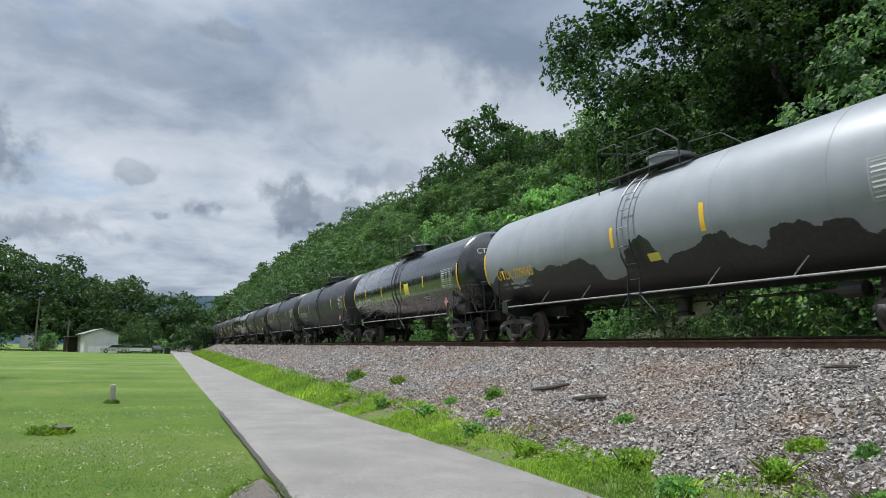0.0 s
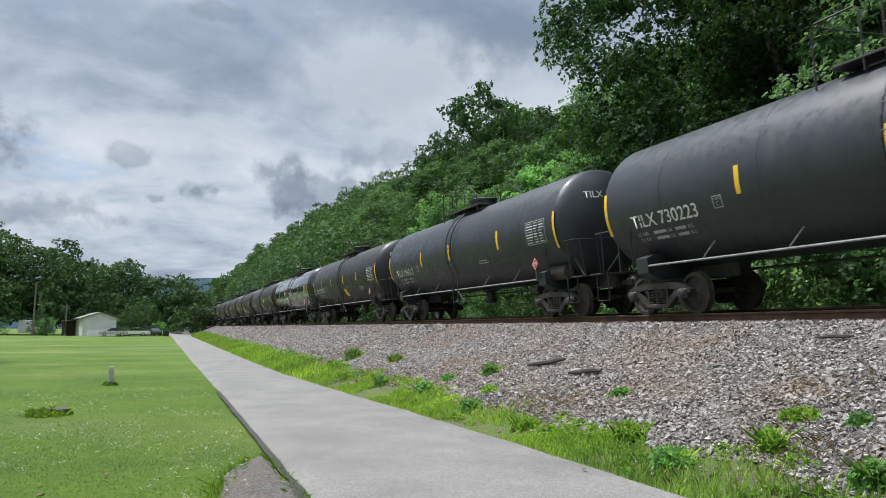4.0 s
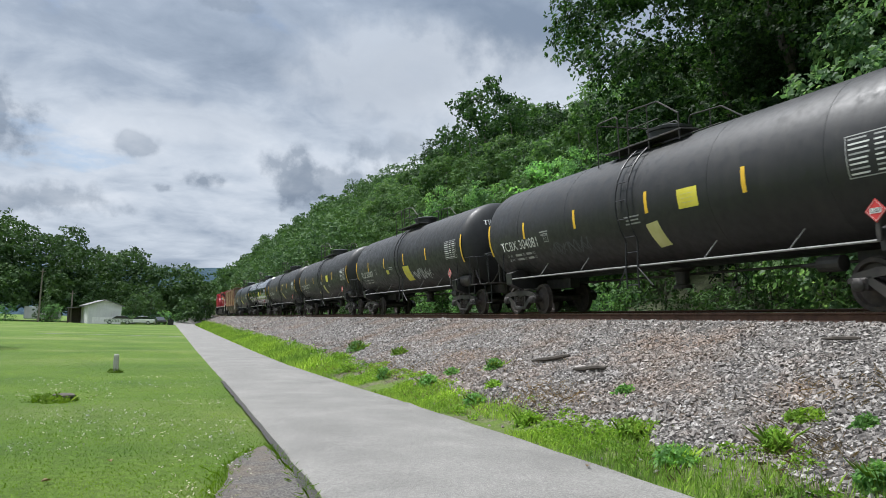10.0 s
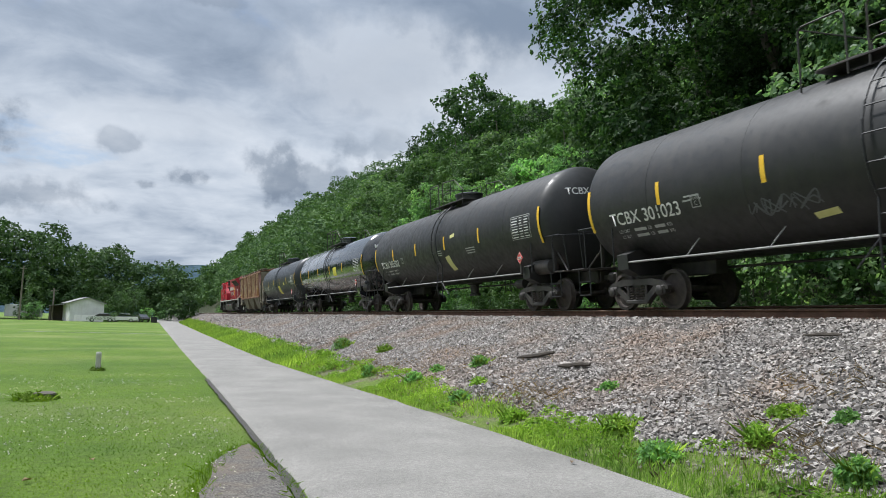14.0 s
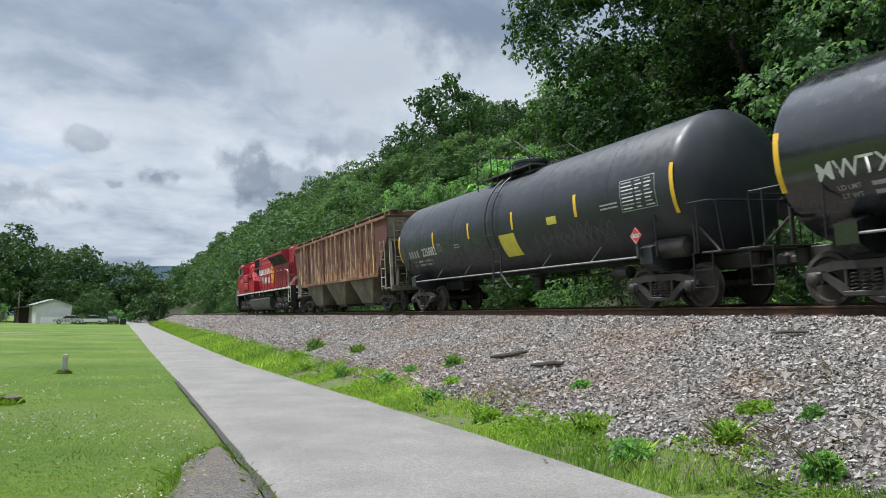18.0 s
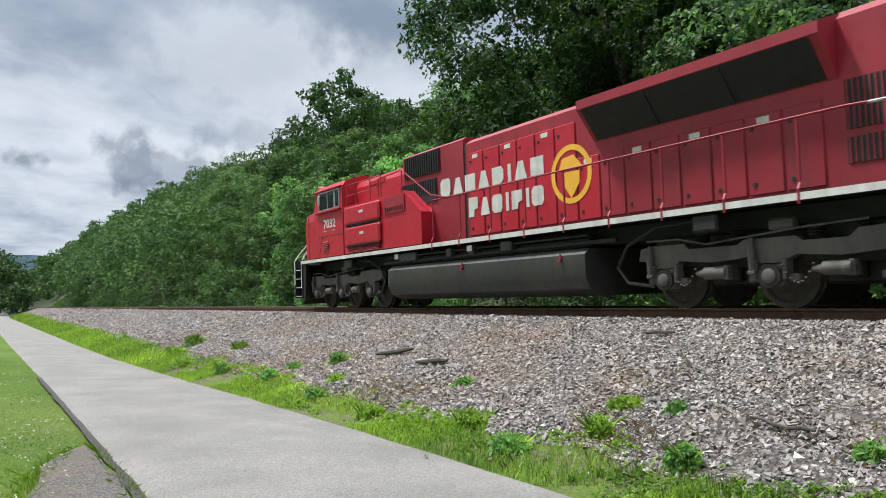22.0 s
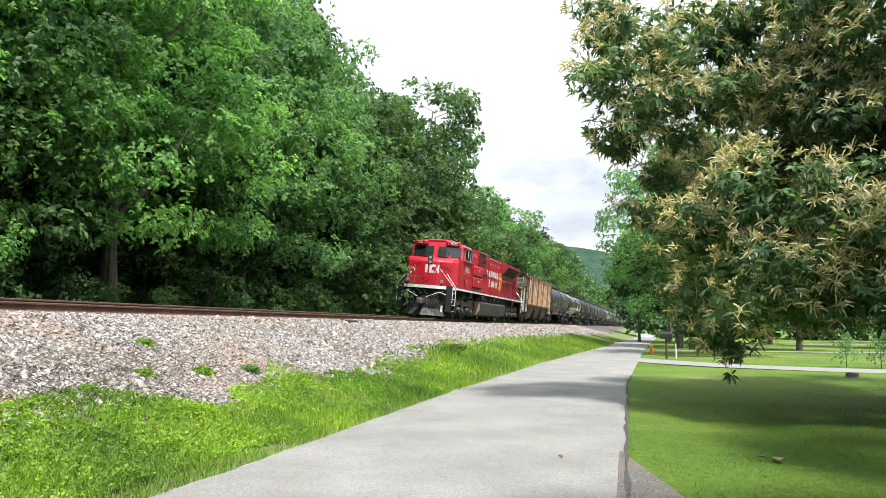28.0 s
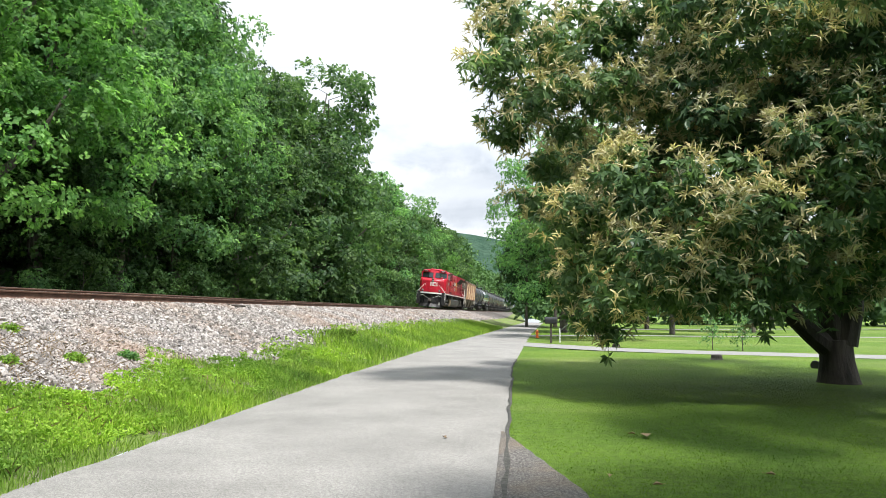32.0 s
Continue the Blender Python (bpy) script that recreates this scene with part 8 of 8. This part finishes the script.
    part("foliage", quads_mesh("foliage", sprays(rng, p, unit(v + [0, 0, 0.3]), leaf, 5, 0.15, 0.45), material), None, t)


for i, (x, y, h, n, w, lush) in enumerate((
        (7.04, 14.99, 0.36, 150, 0.20, 1), (7.02, 10.02, 0.20, 110, 0.15, 1), (7.16, 6.6, 0.20, 190, 0.25, 0), (7.2, 5.86, 0.17, 100, 0.13, 1), (6.04, 4.83, 0.36, 180, 0.18, 1), (6.28, 6.2, 0.42, 130, 0.14, 0),
        (6.42, 15.92, 0.26, 120, 0.17, 1), (5.71, 15.6, 0.36, 170, 0.22, 1), (5.45, 18.26, 0.40, 150, 0.18, 1), (5.3, 21.26, 0.32, 170, 0.26, 0), (5.55, 12.6, 0.30, 150, 0.20, 1), (5.5, 10.4, 0.28, 170, 0.25, 0),
        (5.9, 8.2, 0.34, 170, 0.24, 0), (5.6, 7.0, 0.30, 180, 0.28, 1), (6.3, 13.4, 0.24, 120, 0.18, 0), (5.7, 24.4, 0.42, 180, 0.34, 0), (6.6, 25.5, 0.55, 190, 0.40, 1), (6.9, 21.5, 0.36, 150, 0.28, 0),
        (6.68, -26.28, 0.55, 420, 0.75, 0), (7.29, -13.1, 0.22, 120, 0.20, 1), (7.42, -11.71, 0.22, 110, 0.18, 0), (9.2, -3.6, 0.14, 60, 0.12, 1), (8.8, -12.0, 0.22, 90, 0.20, 0), (7.6, -10.4, 0.20, 90, 0.18, 0), (6.84, 3.45, 0.22, 110, 0.16, 1))):
    tuft(x, y, h, n, 0.075 if lush else 0.06, 200 + i, "leafy dark green weed growing in the ballast" if lush else "bright green tuft of grass and weeds in the ballast", LEAF_BRIGHT if lush else WEED, w)


def stick(x, y, ang, ln, r, seed):
    rng = random.Random(seed)
    z = ground_z(x, y) + 0.07
    pts = []
    for k in range(6):
        u = (k / 5 - 0.5) * ln
        px, py = x + u * math.sin(radians(ang)), y + u * math.cos(radians(ang))
        pts.append((px - x, py - y, ground_z(px, py) - z + 0.09 + rng.uniform(-0.02, 0.02)))
    t = thing("fallen_branch", pose(x, y, z), "weathered dark piece of wood lying on the ballast", "branch", "branches on the ballast")
    part("stem", Shape().tube(pts, [r * q for q in (0.6, 1, 0.9, 1, 0.8, 0.4)], 7), TIE_WOOD, t)
    part("stub", Shape().tube([pts[2], (pts[2][0] + 0.08, pts[2][1] + 0.1, pts[2][2] + 0.07)], [r * 0.5, r * 0.2], 5), TIE_WOOD, t)


for i, (x, y, a, ln, r) in enumerate(((7.76, 13.75, -30, 0.9, 0.05), (7.54, 11.9, -20, 0.75, 0.05), (7.05, 4.44, 10, 0.8, 0.022), (8.77, -3.8, 25, 0.7, 0.03), (8.33, 0.46, 0, 0.6, 0.025), (9.6, 8.2, -10, 0.6, 0.03), (9.9, -24.7, 15, 1.0, 0.04))):
    stick(x, y, a, ln, r, i)


# ---- edges of the lane ----
def edges():
    # crumbled asphalt; the shadow along the broken edge is painted into the dark tones
    k = Nodes("dark_crumbled_edge", 0.95)
    k.color(k.ramp(k.noise(14, 5, 0.7), [(0.3, (0.02, 0.02, 0.017)), (0.6, (0.06, 0.058, 0.05)), (0.8, (0.13, 0.125, 0.115))])).bump(k.noise(22, 4), 0.8, 0.03)
    xs = lambda y: [path_left(y) - 0.11 + 0.06 * noise.noise((y * 2.3, 4, 0)), path_left(y) - 0.04, path_left(y) - 0.008 + 0.04 * noise.noise((y * 3.1, 9, 0))]
    ys = [v for v in YS if 3 < v < 19] + [19.5]
    band("crumbled_edge", xs, ys, lambda x, y: 0.004 + (0.012 if x < path_left(y) - 0.07 else 0.0), k.m, "crumbled edge of the asphalt lane, its shadow in the dark colour", "road edge")
    xs2 = lambda y: [path_left(y) - 0.02 + 0.09 * noise.noise((y * 0.9, 1, 0)), path_left(y) + 0.005 + 0.09 * noise.noise((y * 0.9, 1, 0)), path_left(y) + 0.03 + 0.09 * noise.noise((y * 0.9, 1, 0)) + 0.05 * noise.noise((y * 2.9, 9, 0))]
    band("crumbled_edge", xs2, [v for v in YS if -27 < v < -2.4], lambda x, y: 0.012 + 0.006 * noise.noise((x * 9, y * 3, 1)), k.m, "dark broken edge of the asphalt lane", "road edge")
    g = Nodes("fine_gravel", 0.95)
    c = g.ramp(g.voronoi(70, "F1", "Color"), [(0.1, (0.035, 0.032, 0.029)), (0.5, (0.088, 0.081, 0.074)), (0.95, (0.185, 0.173, 0.158))])
    g.color(g.mix(g.ramp(g.noise(1.4, 4), [(0.45, 0.0), (0.7, 0.5)]), c, (0.17, 0.12, 0.075))).bump(g.voronoi(70), 0.7, 0.012)
    wob = lambda y, q: 0.10 * noise.noise((y * 1.1, q, 2)) + 0.05 * noise.noise((y * 4, q, 7))
    lo = lambda y: float(np.interp(y, [1.6, 3, 5, 6.5, 7.4, 8.3, 9.1, 9.6], [0.95, 0.72, 0.50, 0.54, 0.64, 0.80, 1.05, 1.28])) + 0.8 * wob(y, 0)
    hi = lambda y: float(np.interp(y, [1.6, 3, 6, 9, 9.6], [1.0, 1.22, 1.38, 1.40, 1.34])) + 0.5 * wob(y, 1)
    band("gravel_patch", lambda y: [lo(y) + max(0.02, hi(y) - lo(y)) * u for u in (0, 0.25, 0.5, 0.75, 1)], list(np.linspace(1.6, 9.6, 48)), lambda x, y: 0.006, g.m, "bare patch of fine gravel in the lawn", "gravel patch")
    h2 = lambda y: max(0.02, (y + 10.6) * 0.24 * min(1.0, max(0.0, (-2.2 - y) / 1.6)))
    band("gravel_patch", lambda y: [path_left(y) + 0.1 - h2(y) * u * (1 + wob(y, 3)) for u in (1, 0.6, 0.3, 0)], list(np.linspace(-10.5, -2.2, 36)), lambda x, y: 0.008, g.m, "worn shoulder of fine gravel beside the lane", "gravel patch")
    # driveway and farther roads across the lawn
    pale = Nodes("pale_gravel_drive", 0.95)
    pale.color(pale.ramp(pale.noise(8, 5, 0.7), [(0.3, (0.15, 0.147, 0.139)), (0.7, (0.23, 0.225, 0.214))])).bump(pale.noise(30, 4), 0.5, 0.02)

    def strip(name, pts, width, z, label):
        vs, fs = [], []
        for i, (x, y) in enumerate(pts):
            a, b = Vector(pts[max(0, i - 1)]), Vector(pts[min(len(pts) - 1, i + 1)])
            d = (b - a).normalized()
            zz = z(i) if callable(z) else z
            for s in (-1, 1):
                vs.append((x - s * d.y * width / 2, y + s * d.x * width / 2, zz))
        fs = [(2 * i, 2 * i + 1, 2 * i + 3, 2 * i + 2) for i in range(len(pts) - 1)]
        me = bpy.data.meshes.new(name)
        me.from_pydata(vs, [], fs)
        me.materials.append(pale.m if "drive" in label else ASPHALT)
        tagged(new(name, me), label, "road", kind="structure")
    strip("driveway", [(1.6, -40.5), (-0.1, -38.2), (-2.2, -35.7), (-4.0, -34.0), (-7.3, -32.5), (-9.8, -31.9), (-11.6, -31.2), (-20, -29.8), (-45, -28.8)], 2.9, -0.008, "pale gravel driveway crossing the lawn")
    strip("far_drive", [(0.8, -51), (-3, -54), (-7.2, -55.8), (-12.7, -55.6), (-22, -57.6), (-70, -62)], 2.0, -0.008, "pale drive across the far lawn")
    strip("far_drive", [(-5, -71), (-10, -75.6), (-20, -81.5), (-35, -90), (-70, -106)], 2.2, -0.008, "pale drive winding behind the lawn trees")
    strip("side_drive", [(2.0, 62), (-0.5, 63), (-4, 64.5), (-9, 65)], 0.5, 0.004, "faint drive across the lawn")
    strip("crossing_road", [(3.9, 146), (4.4, 154), (6.0, 161), (9.0, 167), (13, 171), (19, 175), (30, 181)], 5.0, lambda i: (0.03, 0.25, 0.85, 1.6, 2.02, 2.06, 2.0)[i], "asphalt road climbing to the level crossing")


edges()


# ---- things round the lawn ----
CONCRETE = paint("weathered_concrete", (0.42, 0.41, 0.38), (0.55, 0.54, 0.50), 0.85, 0, 4, (0.2, 0.2, 0.17), 0.4)
METAL_WHITE = paint("white_metal_siding", (0.55, 0.56, 0.56), (0.64, 0.65, 0.65), 0.5, 0, 1.0, (0.35, 0.33, 0.3), 0.25)
ROOF_GREY = paint("grey_roof", (0.12, 0.12, 0.12), (0.2, 0.2, 0.2), 0.6, 0, 1.5, bump=0)
POLE_WOOD = m_bark("grey_pole_wood", (0.09, 0.075, 0.06), (0.2, 0.18, 0.15))


def lawn_things():
    p = thing("marker_post", pose(-1.1, 23.0, 0), "short white concrete marker post in the lawn", "post")
    part("shaft", Shape().box((0, 0, 0.22), (0.14, 0.14, 0.48), 0.02), CONCRETE, p)
    part("cap", Shape().box((0, 0, 0.47), (0.13, 0.13, 0.03), 0.012), CONCRETE, p)
    tuft(-1.1, 22.95, 0.16, 110, 0.06, 300, "green weeds round the post's foot", GRASS_LAWN, 0.22)
    for x, y, s, lab in ((-1.6, 15.6, 1.0, "low dark rotting tree stump in the lawn"), (-6.77, -27.7, 1.0, "cut grey tree stump beside the driveway")):
        st = thing("tree_stump", pose(x, y, -0.09 if y > 0 else -0.03), lab, "stump")
        part("bark_ring", Shape().lathe([(0.25 * s, 0), (0.2 * s, 0.06 * s), (0.19 * s, 0.17 * s), (0.15 * s, 0.19 * s), (0.02, 0.15 * s)], (0, 0, 0), "z", 14), BARK, st)
        part("cut_face", Shape().lathe([(0.15 * s, 0.185 * s), (0.02, 0.19 * s)], (0, 0, 0), "z", 14), TIE_WOOD, st)
    tuft(-1.75, 15.5, 0.2, 260, 0.07, 301, "green weeds round the stump", GRASS_LAWN, 0.45)
    m = thing("mailbox", pose(-1.45, -40.2, 0, 0, 0, 80), "black rural mailbox on a dark post", "mailbox")
    part("post", Shape().box((0, 0, 0.5), (0.1, 0.1, 1.05), 0.01), TIE_WOOD, m)
    part("box", Shape().prism([(-0.14, 1.05), (0.14, 1.05), (0.14, 1.25), (0.10, 1.34), (0, 1.38), (-0.10, 1.34), (-0.14, 1.25)], -0.32, 0.32, "y"), BLACK, m)
    part("support", Shape().box((0, 0, 1.02), (0.2, 0.6, 0.04), 0.01), TIE_WOOD, m)
    w = thing("marker_stake", pose(-1.94, -40.6, 0), "thin white marker stake in the grass", "stake")
    part("rod", Shape().cyl((0, 0, 0), (0, 0, 0.75), 0.03, 8), WHITE, w)
    part("tip", Shape().cyl((0, 0, 0.75), (0, 0, 0.8), 0.02, 8), WHITE, w)
    h = thing("hydrant", pose(-0.9, -47.5, 0), "small orange and red fire hydrant by the lane", "hydrant")
    part("barrel", Shape().lathe([(0.12, 0), (0.12, 0.05), (0.08, 0.06), (0.08, 0.36), (0.10, 0.38), (0.09, 0.46), (0.03, 0.52)], (0, 0, 0), "z", 14), paint("hydrant_red", (0.5, 0.08, 0.02), (0.55, 0.14, 0.03), 0.5), h)
    part("outlet", Shape().cyl((-0.13, 0, 0.3), (0.13, 0, 0.3), 0.04, 10), YELLOW, h)
    c = thing("culvert_pipe", pose(-8.95, -24.6, -0.06, 0, 0, -20), "dark end of a small plastic culvert pipe in the lawn", "culvert")
    part("pipe", Shape().lathe([(0.13, -0.25), (0.13, 0.25), (0.105, 0.25), (0.105, -0.22)], (0, 0, 0.10), "y", 18), BLACK, c)
    part("collar", Shape().lathe([(0.135, 0.18), (0.15, 0.19), (0.15, 0.23), (0.135, 0.24)], (0, 0, 0.10), "y", 18), BLACK, c)
    # yucca
    rng = np.random.default_rng(91)
    y = thing("yucca", pose(-4.4, -36.6, 0), "spiky blue-green yucca clump beside the driveway", "plant")
    n = 90
    a, e = rng.uniform(0, 6.28, n), rng.uniform(0.15, 1.3, n)
    d = np.stack([np.cos(a) * np.cos(e), np.sin(a) * np.cos(e), np.sin(e)], 1)
    sd = unit(np.cross(d, [0, 0, 1.0])) * 0.03
    ln = rng.uniform(0.7, 1.1, (n, 1))
    base = np.zeros((n, 3)) + [0, 0, 0.15]
    part("rosette", quads_mesh("rosette", np.stack([base, base + d * ln * 0.4 + sd, base + d * ln, base + d * ln * 0.4 - sd], 1).reshape(-1, 3), LEAF_DEEP), None, y)
    part("root_crown", Shape().lathe([(0.2, 0), (0.16, 0.12), (0.05, 0.2)], (0, 0, 0), "z", 10), BARK, y)
    sap = tree_kind(95, 1.8, 0.5, 0.25, 7, 0.09, 14, LEAF_COOL, 5, 0.022)
    for x, yy in ((-8.55, -35.2), (-9.7, -34.6)):
        plant("sapling", sap, x, yy, -0.02, 1.0, 40 * x, "young sapling in the far lawn", "sapling", "saplings by the driveway")
    # fallen leaves and litter on the lawn and lane
    lf = [(-1.36, -10.4), (-1.2, -10.5), (4.62, 7.3), (1.2, -9.7), (-1.0, -7.6), (-0.6, -7.9), (-2.2, -8.2), (-0.9, 8.0), (-0.4, 8.9), (-1.9, 7.2)]
    for i, (x, yy) in enumerate(lf):
        g = thing("fallen_leaf", pose(x, yy, (0.045 if x > 0.5 else 0.02), 0, 0, i * 70), "dry tan fallen leaf on the ground", "leaf", "fallen leaves")
        s = 0.05 if i else 0.12
        part("blade", Shape().add([(0, -s, 0.0), (s * 0.6, 0, 0.02), (0, s, 0.005), (-s * 0.6, 0, 0.02), (0, -s, -0.006), (0, s, -0.004)], [(0, 1, 2), (0, 2, 3), (4, 5, 1), (4, 3, 5)]), DRY, g)
        part("stalk", Shape().tube([(0, -s, 0), (0.01, -s * 1.5, 0.004)], 0.002, 4), DRY, g)


lawn_things()


def far_things():
    s = thing("shed", pose(-9.3, 141.5, -0.1, 0, 0, 12), "white ribbed metal shed with a low gable", "shed")
    wall = part("wall", Shape().prism([(-2.7, 0), (2.7, 0), (2.7, 3.3), (0, 4.2), (-2.7, 3.3)], 0, 9, "y"), METAL_WHITE, s)
    rb = Shape()
    for k in range(18):
        rb.box((-2.6 + k * 0.306, -0.03, 2.2), (0.05, 0.05, 2.3))
    tagged(part("rib", rb, METAL_WHITE, wall), kind="stuff")
    part("lower_panel", Shape().box((0.3, -0.05, 0.6), (4.6, 0.06, 1.2), 0.01), WHITE, wall)
    for sx in (-1, 1):
        part("roof", Shape().prism([(0, 4.2), (sx * 3.1, 3.15), (sx * 3.1, 3.25), (0, 4.32)], -0.4, 9.3, "y"), ROOF_GREY, s)
    l = thing("lean_to", pose(-13.6, 146, -0.1, 0, 0, 8), "dark open lean-to beside the shed", "lean-to")
    part("roof", Shape().prism([(-2, 2.7), (1.9, 3.1), (1.9, 3.2), (-2, 2.8)], 0, 5, "y"), ROOF_GREY, l)
    part("back_wall", Shape().box((0, 4.9, 1.4), (3.8, 0.1, 2.8)), TIE_WOOD, l)
    for x in (-1.9, 1.8):
        part("post", Shape().box((x, 0.1, 1.4), (0.16, 0.16, 2.8), 0.01), TIE_WOOD, l)
    v = thing("white_trailer", pose(-21.2, 158, 0, 0, 0, 10), "white box trailer standing by the trees", "trailer")
    part("box", Shape().box((0, 0, 1.6), (6.2, 2.4, 2.3), 0.08), METAL_WHITE, v)
    part("door", Shape().box((2.2, -1.22, 1.4), (0.9, 0.04, 1.9), 0.01), ROOF_GREY, v)
    for x in (-0.6, 0.6):
        part("wheel", Shape().lathe([(0.35, -0.12), (0.36, 0), (0.35, 0.12)], (x, -1.1, 0.36), "y", 14), BLACK, v)
    for x, y, h, lean in ((-20.2, 146, 9.6, 0.6), (-15.5, 150, 6.0, 0)):
        u = thing("utility_pole", pose(x, y, -0.2, 0, lean, 0), "grey wooden utility pole", "utility pole", "utility poles")
        part("shaft", Shape().tube([(0, 0, 0), (0, 0, h)], [0.16, 0.11], 10), POLE_WOOD, u)
        part("crossarm", Shape().box((0, 0, h - 0.5), (0.9, 0.1, 0.12), 0.01), POLE_WOOD, u)
    paints = [paint("silver_car", (0.5, 0.51, 0.52), (0.56, 0.57, 0.58), 0.25, 0.5, 3, bump=0), paint("white_car", (0.66, 0.66, 0.64), (0.72, 0.72, 0.7), 0.25, 0, 3, bump=0), BLACK_GLOSS]
    for i, (x, y, a) in enumerate(((-6.9, 138.5, 96), (-3.4, 142.5, 80), (-0.6, 146, 20))):
        c = thing("car", pose(x, y, 0, 0, 0, a), ["silver sedan parked by the shed", "white sedan parked beside another car", "dark car parked beneath the trees"][i], "car", "parked cars")
        part("body", Shape().prism([(-2.3, 0.35), (2.25, 0.35), (2.3, 0.62), (2.1, 0.82), (1.1, 0.95), (-1.7, 0.98), (-2.25, 0.92), (-2.35, 0.6)], -0.87, 0.87), paints[i], c)
        part("cabin", Shape().prism([(-1.75, 0.96), (1.1, 0.93), (0.35, 1.40), (-1.0, 1.44)], -0.74, 0.74), CAB_GLASS, c, "dark windows")
        part("roof", Shape().box((0, -0.35, 1.44), (1.36, 1.35, 0.05), 0.02), paints[i], c)
        for xx in (-0.82, 0.82):
            for yy in (-1.4, 1.4):
                wh = part("wheel", Shape().lathe([(0.32, -0.1), (0.33, 0), (0.32, 0.1)], (xx, yy, 0.33), "x", 16), BLACK, c)
                part("rim", Shape().lathe([(0.2, -0.115), (0.21, 0), (0.2, 0.115)], (xx, yy, 0.33), "x", 12), ALUMINIUM, wh)
    for x, y in ((1.4, 142.5), (1.9, 142.7)):
        b = thing("rubbish_bin", pose(x, y, 0), "dark wheeled rubbish bin by the drive", "bin", "bins")
        part("body", Shape().box((0, 0, 0.5), (0.55, 0.6, 1.0), 0.05), BLACK, b)
        part("lid", Shape().box((0, 0, 1.03), (0.6, 0.66, 0.06), 0.02), BLACK, b)
    for x, y, z, t in ((8.5, 158.5, 0.9, 0), (17.0, 164, 1.5, 180)):
        g = thing("crossing_sign", pose(x, y, z, 0, 0, t), "white crossed boards on a post at the level crossing", "railway sign", "crossing signs")
        part("post", Shape().cyl((0, 0, 0), (0, 0, 4.2), 0.07, 10), ALUMINIUM, g)
        for a in (45, -45):
            part("board", Shape().box((0, -0.09, 3.8), (1.2, 0.03, 0.22), 0.005, Matrix.Rotation(radians(a), 4, "Y")), WHITE, g)
        for x2 in (-0.4, 0.4):
            part("signal_lamp", Shape().cyl((x2, -0.05, 2.7), (x2, -0.15, 2.7), 0.18, 14), BLACK, g)
        part("lamp_arm", Shape().box((0, 0, 2.7), (0.9, 0.06, 0.06)), BLACK, g)
    # small bushes by the shed and at the lawn's end
    rng = random.Random(17)
    for x, y, sc in ((-18.6, 150, 1.5), (-4.6, 147.5, 1.5), (-2.0, 151, 1.7), (-7.4, 149, 1.5), (3.8, 156, 1.1), (-20, 152, 1.4), (-27, 156, 1.5), (5.5, 170, 1.4), (0.5, 158, 1.3)):
        plant("bush", rng.choice(BUSHES), x, y, -0.1, sc, rng.uniform(0, 360), "rounded green bush near the shed", "bush", "bushes near the shed")


far_things()


def ridge(name, y0, heights, label, seed, dark, pale):
    rng = random.Random(seed)
    vs, fs = [], []
    xs = [-1400 + i * 20 for i in range(141)]
    for i, x in enumerate(xs):
        h = float(np.interp(x, [p[0] for p in heights], [p[1] for p in heights])) + 4 * noise.noise((x * 0.02, seed, 0)) + rng.uniform(0, 3.5)
        vs += [(x, y0, -5), (x, y0 + (80 if y0 > 0 else -80), h * 0.6), (x, y0 + (160 if y0 > 0 else -160), h)]
    for i in range(len(xs) - 1):
        for k in range(2):
            a = i * 3 + k
            fs.append((a, a + 3, a + 4, a + 1))
    me = bpy.data.meshes.new(name)
    me.from_pydata(vs, [], fs)
    # distance haze is put into the base colour as bluish tones
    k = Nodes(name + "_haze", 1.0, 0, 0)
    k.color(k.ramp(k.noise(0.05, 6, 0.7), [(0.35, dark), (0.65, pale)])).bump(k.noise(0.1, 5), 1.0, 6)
    me.materials.append(k.m)
    tagged(new(name, me), label, "hills", kind="structure")


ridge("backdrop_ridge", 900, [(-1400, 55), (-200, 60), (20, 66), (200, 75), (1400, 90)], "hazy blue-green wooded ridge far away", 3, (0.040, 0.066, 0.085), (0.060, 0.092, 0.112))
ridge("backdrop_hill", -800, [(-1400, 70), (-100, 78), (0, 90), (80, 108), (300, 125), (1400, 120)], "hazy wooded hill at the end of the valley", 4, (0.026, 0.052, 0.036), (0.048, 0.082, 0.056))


# ---- what moves ----
SPEED, T0 = 10.73, 23.0


def roll(kinds, places, r):
    """Wheels turn as the train rolls; wheels in the same place of their truck share one turning."""
    for sets, y in zip(kinds, places):
        walk(sets[0], [(i / FPS, pose(0, y, r) @ Matrix.Rotation(SPEED * i / FPS / r, 4, "X")) for i in range(32 * FPS + 1)])
        keys = sets[0].animation_data
        for w in sets[1:]:
            w.rotation_mode = "QUATERNION"
            d = w.animation_data_create()
            d.action, d.action_slot = keys.action, keys.action_slot


def on_track(y):
    return pose(TRACK_X + bend(y), y, RAIL_Z, 0, LEAN, -math.degrees(math.atan((bend(y + 1) - bend(y - 1)) / 2)))


def motions():
    for ob, y in TRAIN:
        walk(ob, [(t, on_track(y - SPEED * (t - T0))) for t in range(0, 33, 2)])
    roll(FREIGHT_WHEELS, (-0.889, 0.889), 0.457)
    roll(LOCO_WHEELS, (0, -2.07, -4.14), 0.533)


motions()
